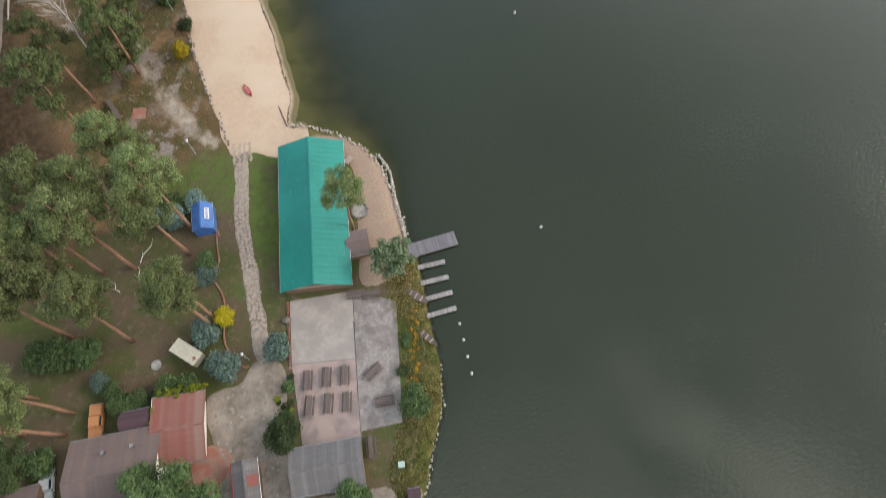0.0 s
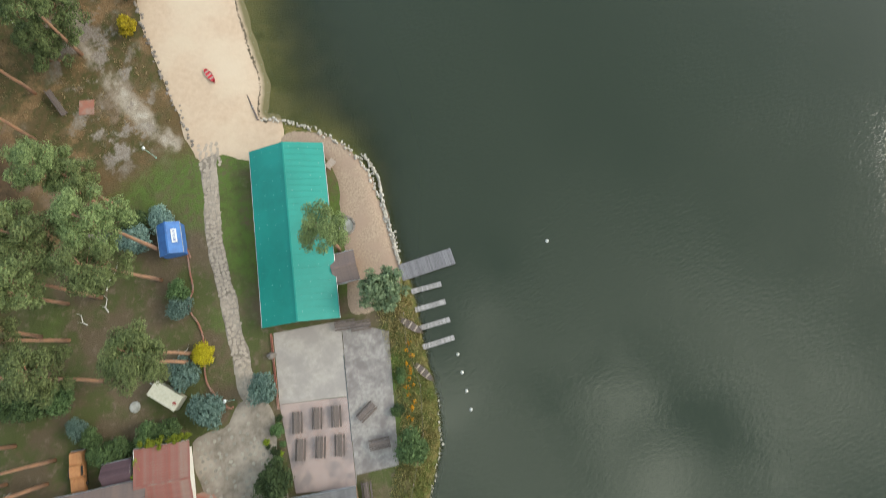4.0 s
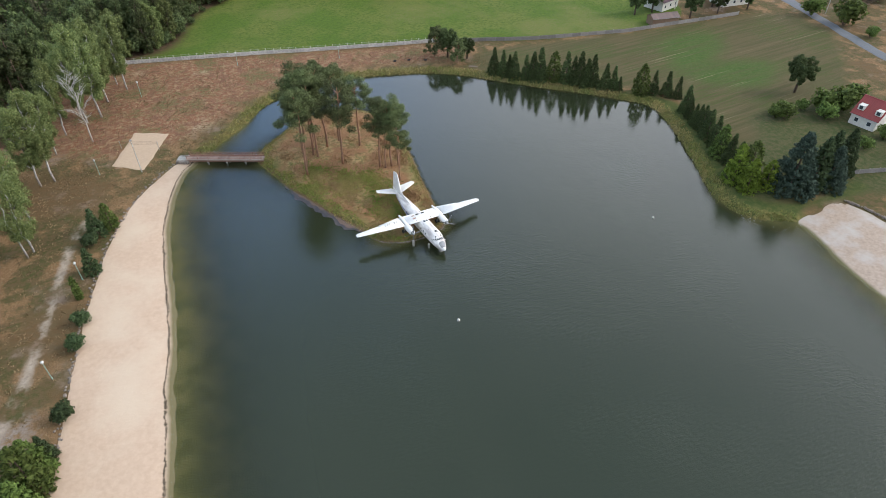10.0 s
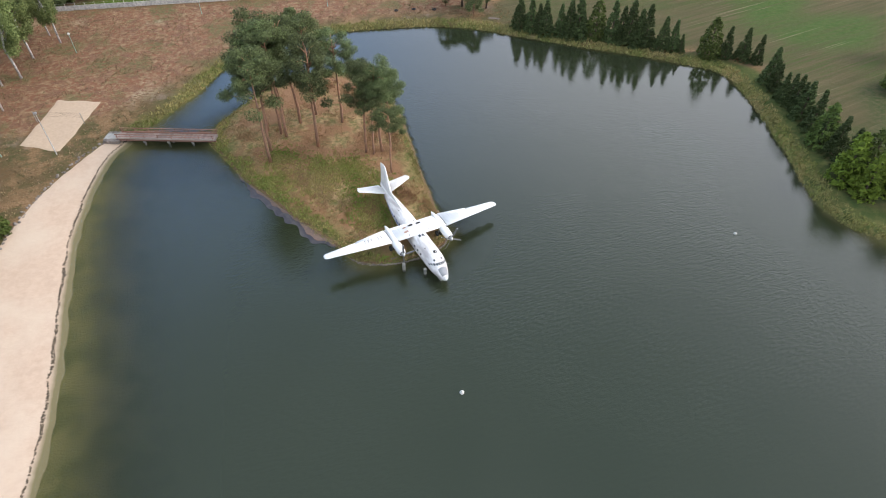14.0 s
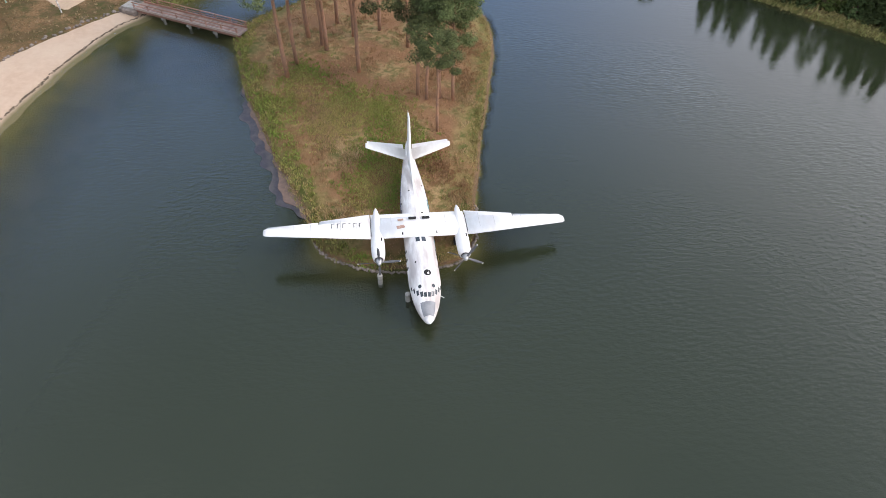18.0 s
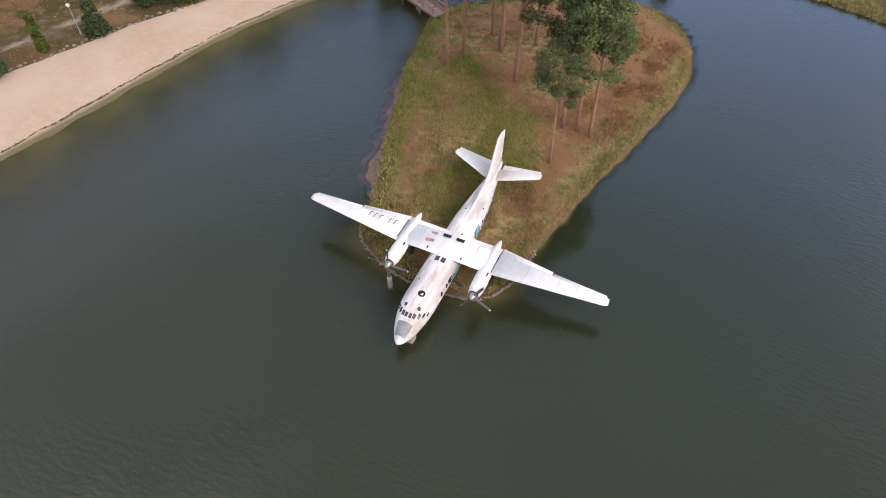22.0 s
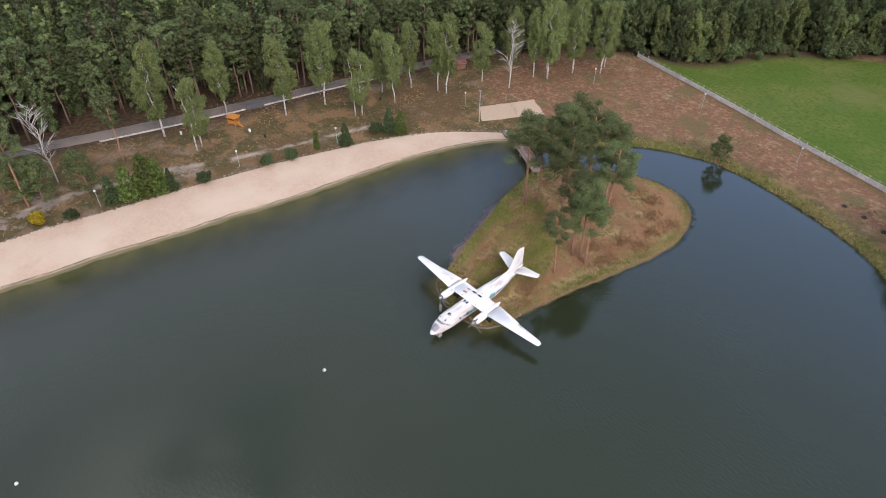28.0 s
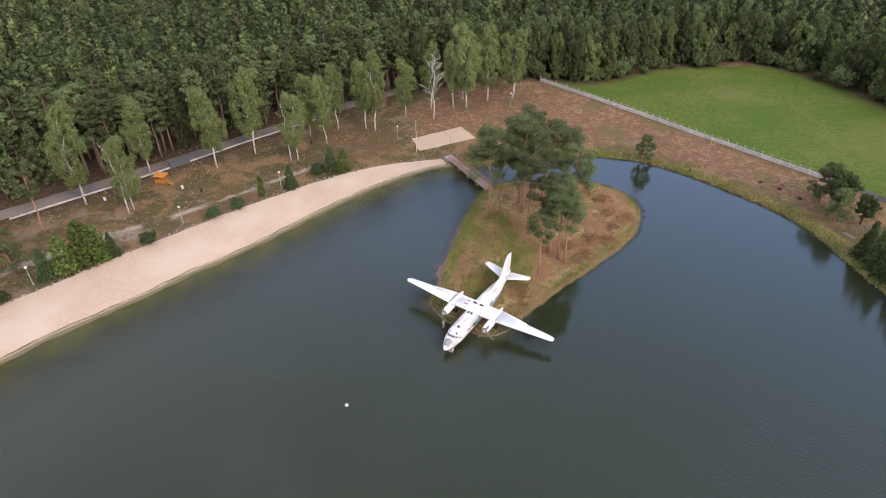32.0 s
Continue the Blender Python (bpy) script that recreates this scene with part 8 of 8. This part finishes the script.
# boat pen with a net frame beside the boathouse
NET = material("yellowed_net_frame", (0.20, 0.165, 0.06), 0.8, second=(0.14, 0.115, 0.045), scale=4, bump=0.3)
pen = thing("boat_pen", pose(-82.6, -143.5, 0.25, 0, 0, -14.6), "floating pen of yellowed timber frames with dark netting", "boat pen")
for q in (0.0, -0.65, -1.3):
    part("long_bar", box(B(), 10.6, 0.09, 0.09, pose(5.3, q, 0.0)), NET, pen)
for k in range(17):
    part("cross_bar", box(B(), 0.07, 1.35, 0.07, pose(0.1 + k * 0.65, -0.65, 0.02)), NET, pen)
part("netting", box(B(), 10.5, 1.3, 0.02, pose(5.3, -0.65, -0.1)), BLACK_MARK, pen)
for (xa, ya, za), (xb, yb, zb) in (((-73.7, -144.9, -1), (-74.3, -143.9, 4.2)), ((-70.6, -146.6, -1), (-70.9, -144.6, 4.0)), ((-70.8, -147.8, 0.6), (-64.6, -148.4, 1.6))):
    pl = thing("mooring_pole", Matrix(), "slim grey mooring pole beside the boathouse", "pole")
    part("pole", rod(B(), (xa, ya, za), (xb, yb, zb), 0.07, 0.05, 7), DEAD_BARK, pl)
    part("band", rod(B(), (Vector((xa, ya, za)) * 0.1 + Vector((xb, yb, zb)) * 0.9), (Vector((xa, ya, za)) * 0.07 + Vector((xb, yb, zb)) * 0.93), 0.09, 0.09, 7), BARE_METAL, pl)
for k, (x, y) in enumerate(((-66.6, -152.9), (-67.9, -152.6), (-71.2, -151.2))):
    ty = thing("tyre", pose(x, y, 0.62), "black tyre used as a dock fender", "tyre")
    part("tread", loft(B(), [[((0.30 + 0.1 * math.cos(a)) * math.cos(j * math.pi / 8), (0.30 + 0.1 * math.cos(a)) * math.sin(j * math.pi / 8), 0.1 * math.sin(a)) for a in [i * math.pi / 3 for i in range(6)]] for j in range(17)], cap=False), RUBBER, ty)
# low planting in the guest-house garden
JUNIPER = [bush(76, 5.6, 1.3, BLUE_SPRUCE, "juniper", "low spreading blue-green juniper", 6500, 0.2)]
plant(JUNIPER, [(0, -98.3, -132.6, 1.0, 0), (0, -102.6, -131.9, 0.75, 60)])
LOW_PLANT = [bush(77, 1.9, 1.1, IVY, "garden_plant", "small lime-green garden plant", 1500, 0.14), bush(78, 1.8, 1.2, BROAD_GREEN, "garden_plant", "small green garden plant in the bed", 1500, 0.14), bush(79, 1.6, 1.0, SPRUCE_GREEN, "garden_plant", "small dark green garden conifer", 1500, 0.13)]
rng_b = np.random.default_rng(33)
beds = [(-105.0, -131.8), (-109.9, -133.0), (-101.9, -134.1), (-99.8, -135.4), (-96.7, -136.3), (-106.7, -131.3), (-104.7, -134.3), (-93.5, -134.1), (-92.5, -135.6), (-93.6, -139.0), (-116.2, -127.9), (-115.3, -130.3), (-113.5, -131.3), (-82.7, -136.3), (-87.2, -113.0), (-88.0, -115.3), (-87.7, -116.6), (-68.4, -115.5), (-70.2, -119.8), (-97.9, -134.4)]
plant(LOW_PLANT, [((0, 1, 1, 2)[int(rng_b.integers(4))], x + rng_b.normal() * 0.9, y + rng_b.normal() * 0.5, rng_b.uniform(0.6, 1.35), rng_b.uniform(0, 360)) for x, y in beds for q in range(3)])

slab("garden_paving", [(-119.3, -124.7), (-116.2, -125.6), (-118.3, -132.5), (-122.1, -130.3)], LIGHT_CONCRETE, "pale slab path in the garden", 0.5, 0.92)
slab("driveway", [(-119.7, -115.7), (-118.2, -118.0), (-120.5, -124.0), (-123.2, -121.4)], LIGHT_CONCRETE, "pale concrete drive beside the garages", 0.5, 0.93)
slab("brick_path", [(-120.4, -130.9), (-113.8, -132.9), (-107.0, -135.2), (-107.6, -136.4), (-114.9, -134.7)], RED_PAVING, "brown brick path by the guest house", 0.5, 0.91)


# ---- roads, fences and far buildings ----
def strip(name, line, wide, mat, label, category, lift=0.05):
    p = np.array(line, float)
    d = np.gradient(p, axis=0)
    n = np.stack([-d[:, 1], d[:, 0]], 1) / np.linalg.norm(d, axis=1, keepdims=True) * wide / 2
    return sheet(name, [tuple(q) for q in p + n] + [tuple(q) for q in (p - n)[::-1]], mat, label, category, lift, 0.8)


strip("road", [(-118, -58), (-114.5, -42), (-108.6, -24), (-102.6, -2), (-98.6, 14), (-95, 30), (-87.6, 62), (-80.4, 88), (-72, 108)], 5.0, FOREST_ROAD, "old grey road along the forest edge", "road", 0.08)
COUNTRY_ROAD = material("dark_asphalt", (0.105, 0.11, 0.12), 0.9, second=(0.13, 0.135, 0.145), scale=1.5, bump=0.3)
strip("road", [(199, 60), (191.8, 42.7), (181.3, 18.1), (174, 0), (166, -30), (150, -70)], 4.6, COUNTRY_ROAD, "narrow asphalt country road", "road", 0.08)
strip("footpath", [(-12, -174.2), (-23.8, -176.2), (-31.3, -177.2), (-41.3, -178.9), (-56, -183.4)], 0.8, GRAVEL, "narrow pale path along the south bank", "footpath", 0.05)
FENCE_CONCRETE = material("grey_fence_panels", (0.60, 0.55, 0.50), 0.9, second=(0.33, 0.31, 0.29), scale=2, spread=0.12, bump=0.3)
FENCE_WOOD = material("grey_fence_boards", (0.24, 0.22, 0.20), 0.9, second=(0.18, 0.16, 0.145), scale=3, spread=0.2, bump=0.3)


def panel_fence(line, gap, tall, thick, mat, label, post=0.14, wire=0.0):
    p = np.array(line, float)
    run = np.concatenate([[0], np.cumsum(np.linalg.norm(np.diff(p, axis=0), axis=1))])
    ob = thing("fence", Matrix(), label, "fence")
    n = int(run[-1] / gap)
    pts = [(float(np.interp(k * run[-1] / n, run, p[:, 0])), float(np.interp(k * run[-1] / n, run, p[:, 1]))) for k in range(n + 1)]
    for k, (x, y) in enumerate(pts):
        z = ground_at(x, y)
        part("post", box(B(), post, post, tall + 0.15 + wire, pose(x, y, z)), mat, ob)
        if k < n:
            x1, y1 = pts[k + 1]
            a = math.degrees(math.atan2(y1 - y, x1 - x))
            ln = math.hypot(x1 - x, y1 - y) - post
            part("panel", box(B(), ln, thick, tall, pose((x + x1) / 2, (y + y1) / 2, z, 0, 0, a)), mat, ob)
            if wire:
                part("wire", box(B(), ln, 0.02, 0.03, pose((x + x1) / 2, (y + y1) / 2, z + tall + wire, 0, 0, a)), BARE_METAL, ob)
    return ob


panel_fence([(-43.5, 121.2), (-13, 111), (18, 99.6), (52.4, 87.8)], 2.4, 1.25, 0.08, FENCE_CONCRETE, "long pale concrete panel fence with posts", wire=0.5)
panel_fence([(52.6, 87.6), (84, 72.5), (117, 62), (140, 58.5), (166, 54.4)], 3.0, 1.3, 0.06, FENCE_WOOD, "grey board fence along the field")
panel_fence([(95.6, -32.7), (109.4, -38.7), (124, -45)], 2.5, 1.2, 0.05, FENCE_WOOD, "weathered garden fence near the far beach")
panel_fence([(-105.4, -26), (-99.6, -4), (-95.4, 14), (-92.2, 30), (-86.6, 54)], 2.5, 0.42, 0.10, FENCE_CONCRETE, "low pale concrete wall along the road", 0.12)

villa = house("villa", 126.8, -20.8, 95, 7.4, 9.2, 3.0, 6.8, ROOF_RED, PLASTER, "white house with a steep dark red tiled roof", "house", 0.4, rows=14, windows=2)
for x in (-2.5, 2.0):
    dm = part("dormer", box(B(), 1.6, 1.8, 1.3, pose(x, 2.7, 4.1)), PLASTER, villa)
    part("pane", box(B(), 0.9, 0.06, 0.9, pose(x, 3.62, 4.3)), DARK_GLASS, dm)
house("barn", 134.5, 62.5, -15, 11, 5, 2.6, 3.6, BROWN_SHINGLE, WOOD_WALL, "low brown barn behind the field", "barn", 0.3, rows=6)
house("farmhouse", 175, 66, -10, 14, 9, 5.0, 8.0, ROOF_RED, PLASTER, "white farmhouse with a dark red roof", "house", 0.4, rows=10, windows=4)
house("outhouse", -76.4, 72.9, 65, 3.4, 2.6, 2.0, 2.7, RED_SHINGLE, RED_PAVING, "small red brick hut at the forest edge", "hut", 0.2, rows=4)

# ---- lamps, masts and clutter on the heath ----
GREEN_PAINT = material("pale_green_paint", (0.22, 0.38, 0.30), 0.6, second=(0.3, 0.42, 0.36), scale=4, bump=0.1)
LAMP_GLASS = material("lamp_globe", (0.72, 0.72, 0.70), 0.4, scale=3, bump=0)


def lamp_post():
    ob = thing("lamp_post", Matrix(), "green metal lamp post with a white globe", "lamp post", "lamp posts round the lake")
    part("pole", limb(B(), [(0, 0, -0.3), (0, 0, 2), (0, 0, 3.9)], [0.07, 0.055, 0.045], 8), GREEN_PAINT, ob)
    part("base", rod(B(), (0, 0, -0.1), (0, 0, 0.35), 0.12, 0.1, 10), GREEN_PAINT, ob)
    bm = B()
    bmesh.ops.create_uvsphere(bm, u_segments=14, v_segments=9, radius=0.26, matrix=Matrix.Translation((0, 0, 4.1)))
    part("globe", bm, LAMP_GLASS, ob, smooth=True)
    part("cap", rod(B(), (0, 0, 4.33), (0, 0, 4.4), 0.14, 0.05, 10), BARE_METAL, ob)
    return ob


lp = lamp_post()
for k, (x, y, s) in enumerate(((-76.7, -36.4, 1), (-71.1, -6.4, 1), (-64.3, 17.0, 1.03), (-56.8, 55.1, 0.95), (-41.1, 93.7, 1.1), (-10.8, 101.7, 1.02), (19.4, 91.1, 0.95), (-84.4, -69.0, 1.0), (-90.3, -106.8, 0.9))):
    m = pose(x, y, ground_at(x, y)) @ Matrix.Scale(s, 4)
    if k:
        copy_thing(lp, m)
    else:
        lp.matrix_basis = m
mast = thing("net_mast", pose(-47.9, 51.4, ground_at(-47.9, 51.4)), "pale mast beside the sand court", "mast")
part("pole", limb(B(), [(0, 0, -0.3), (0, 0, 4.5), (0, 0, 8.6)], [0.10, 0.08, 0.06], 8), BIRCH_BARK, mast)
part("spotlight", box(B(), 0.5, 0.25, 0.3, pose(0, 0, 8.5)), BARE_METAL, mast)
net = thing("volleyball_net", pose(-46.4, 62.4, ground_at(-46.4, 62.4), 0, 0, 58 + 90), "volleyball net between two slim poles", "volleyball net")
for s in (-1, 1):
    part("pole", rod(B(), (s * 4.8, 0, 0), (s * 4.8, 0, 2.5), 0.05, 0.05, 8), BARE_METAL, net)
for z in (1.5, 1.75, 2.0, 2.25, 2.43):
    part("net_line", rod(B(), (-4.8, 0, z), (4.8, 0, z), 0.012, 0.012, 4), ROPE, net)
ORANGE_BOARD = material("orange_boards", (0.50, 0.20, 0.04), 0.7, second=(0.42, 0.17, 0.035), scale=3, bump=0.2)
play = thing("playhouse", pose(-91.0, 3.2, ground_at(-91.0, 3.2), 0, 0, 20), "orange wooden children's playhouse", "playhouse")
part("platform", box(B(), 2.6, 1.8, 0.2, pose(0, 0, 0.5)), ORANGE_BOARD, play)
for sx in (-1.2, 1.2):
    for sy in (-0.8, 0.8):
        part("post", box(B(), 0.12, 0.12, 2.3, pose(sx, sy, 0)), ORANGE_BOARD, play)
for s in (-1, 1):
    part("side_board", box(B(), 2.5, 0.06, 0.8, pose(0, s * 0.83, 0.7)), ORANGE_BOARD, play)
part("roof", prism(B(), [(-1.5, -1.1), (1.5, -1.1), (1.5, 1.1), (-1.5, 1.1)], 2.2, [2.3, 2.3, 2.6, 2.6]), ORANGE_BOARD, play)
part("slide", box(B(), 2.0, 0.6, 0.06, pose(2.0, 0, 0.4, 0, 24, 0)), ORANGE_BOARD, play)
skip = thing("waste_skip", pose(-96.0, 12.2, ground_at(-96.0, 12.2), 0, 0, 72), "long dark steel container by the road", "container")
part("body", box(B(), 5.2, 1.8, 1.3, pose(0, 0, 0.1), 0.05), BLADE, skip)
part("lid", box(B(), 5.3, 1.9, 0.1, pose(0, 0, 1.42), 0.03), BLADE, skip)
for k in range(5):
    part("rib", box(B(), 0.08, 1.92, 1.2, pose(-2.2 + k * 1.1, 0, 0.14)), BLADE, skip)
for x, y, mat, what in ((-79.2, 5.4, RUBBER, "black waste bin on the grass"), (-75.9, 40.4, RUBBER, "black waste bin on the grass"), (-95.3, -9.4, WHITE_TRIM, "white barrel on the heath"), (-84.6, 4.1, WHITE_TRIM, "white barrel on the heath"), (-102.5, -100.7, CONCRETE, "round concrete well cover on the lawn")):
    bn = thing("waste_bin" if mat is RUBBER else "barrel" if mat is WHITE_TRIM else "well_cover", pose(x, y, ground_at(x, y)), what, "bin" if mat is RUBBER else "barrel" if mat is WHITE_TRIM else "well cover")
    r = 0.3 if mat is not CONCRETE else 0.75
    part("body", rod(B(), (0, 0, 0), (0, 0, 0.75 if mat is not CONCRETE else 0.2), r * 0.9, r, 14), mat, bn)
    part("lid", rod(B(), (0, 0, 0.75 if mat is not CONCRETE else 0.2), (0, 0, 0.82 if mat is not CONCRETE else 0.26), r * 1.05, r * 0.8, 14), mat, bn)
bench_dark = thing("garden_bench", pose(-93.6, -53.4, ground_at(-93.6, -53.4), 0, 0, 98), "dark park bench with a table on the heath", "bench")
part("seat", box(B(), 5.0, 0.7, 0.08, pose(0, 0, 0.5)), TABLE_WOOD, bench_dark)
part("back", box(B(), 5.0, 0.08, 0.5, pose(0, 0.4, 0.55)), TABLE_WOOD, bench_dark)
for ax in (-2.1, 0, 2.1):
    part("leg", box(B(), 0.1, 0.7, 0.5, pose(ax, 0, 0)), TABLE_WOOD, bench_dark)
mat_ob = thing("rubber_mat", pose(-90.1, -56.2, ground_at(-90.1, -56.2), 0, 0, -25), "faded red square paved patch on the grass", "mat")
part("tile", box(B(), 2.3, 2.4, 0.1, None, 0.01), RED_PAVING, mat_ob)
sluice = thing("sluice", pose(53.0, 63.0, 0.1, 0, 0, -40), "small brick sluice with dark opening at the lake's edge", "sluice")
part("wall", box(B(), 3.2, 0.5, 0.9, pose(0, 0, -0.3), 0.03), RED_PAVING, sluice)
part("grate", box(B(), 1.6, 0.2, 0.7, pose(0, -0.3, -0.1)), HOLLOW, sluice)
part("gangway", box(B(), 2.8, 1.0, 0.08, pose(0, 1.4, 0.7)), TABLE_WOOD, sluice)
utility = thing("utility_pole", pose(100.5, -43.5, ground_at(100.5, -43.5)), "dark wooden utility pole near the far beach", "utility pole")
part("pole", limb(B(), [(0, 0, -0.3), (0.1, 0.1, 4), (0.2, 0.2, 8)], [0.16, 0.13, 0.10], 8), BROWN_BARK, utility)
part("crossarm", box(B(), 1.6, 0.1, 0.12, pose(0.2, 0.2, 7.4)), BROWN_BARK, utility)
house("cottage", 147.5, 76, 10, 11, 9, 3.4, 6.6, PURPLE_SHINGLE, PLASTER, "cottage with a dark brown roof among trees", "house", 0.4, rows=8, windows=3)
for x, y in ((196, 38.9), (150, 71)):
    up_ = thing("utility_pole", pose(x, y, ground_at(x, y)), "pale concrete utility pole by the road", "utility pole")
    part("pole", limb(B(), [(0, 0, -0.3), (0, 0, 4), (0, 0, 8.5)], [0.16, 0.13, 0.10], 8), FENCE_CONCRETE, up_)
    part("crossarm", box(B(), 1.6, 0.1, 0.12, pose(0, 0, 8.0)), BARE_METAL, up_)
for x, y in ((34, 80), (43, 76), (38.4, 78.6)):
    wt = thing("tyre", pose(x, y, ground_at(x, y) + 0.12), "old black tyre lying on the heath", "tyre")
    part("tread", loft(B(), [[((0.42 + 0.14 * math.cos(a)) * math.cos(j * math.pi / 8), (0.42 + 0.14 * math.cos(a)) * math.sin(j * math.pi / 8), 0.14 * math.sin(a)) for a in [i * math.pi / 3 for i in range(6)]] for j in range(17)], cap=False), RUBBER, wt)
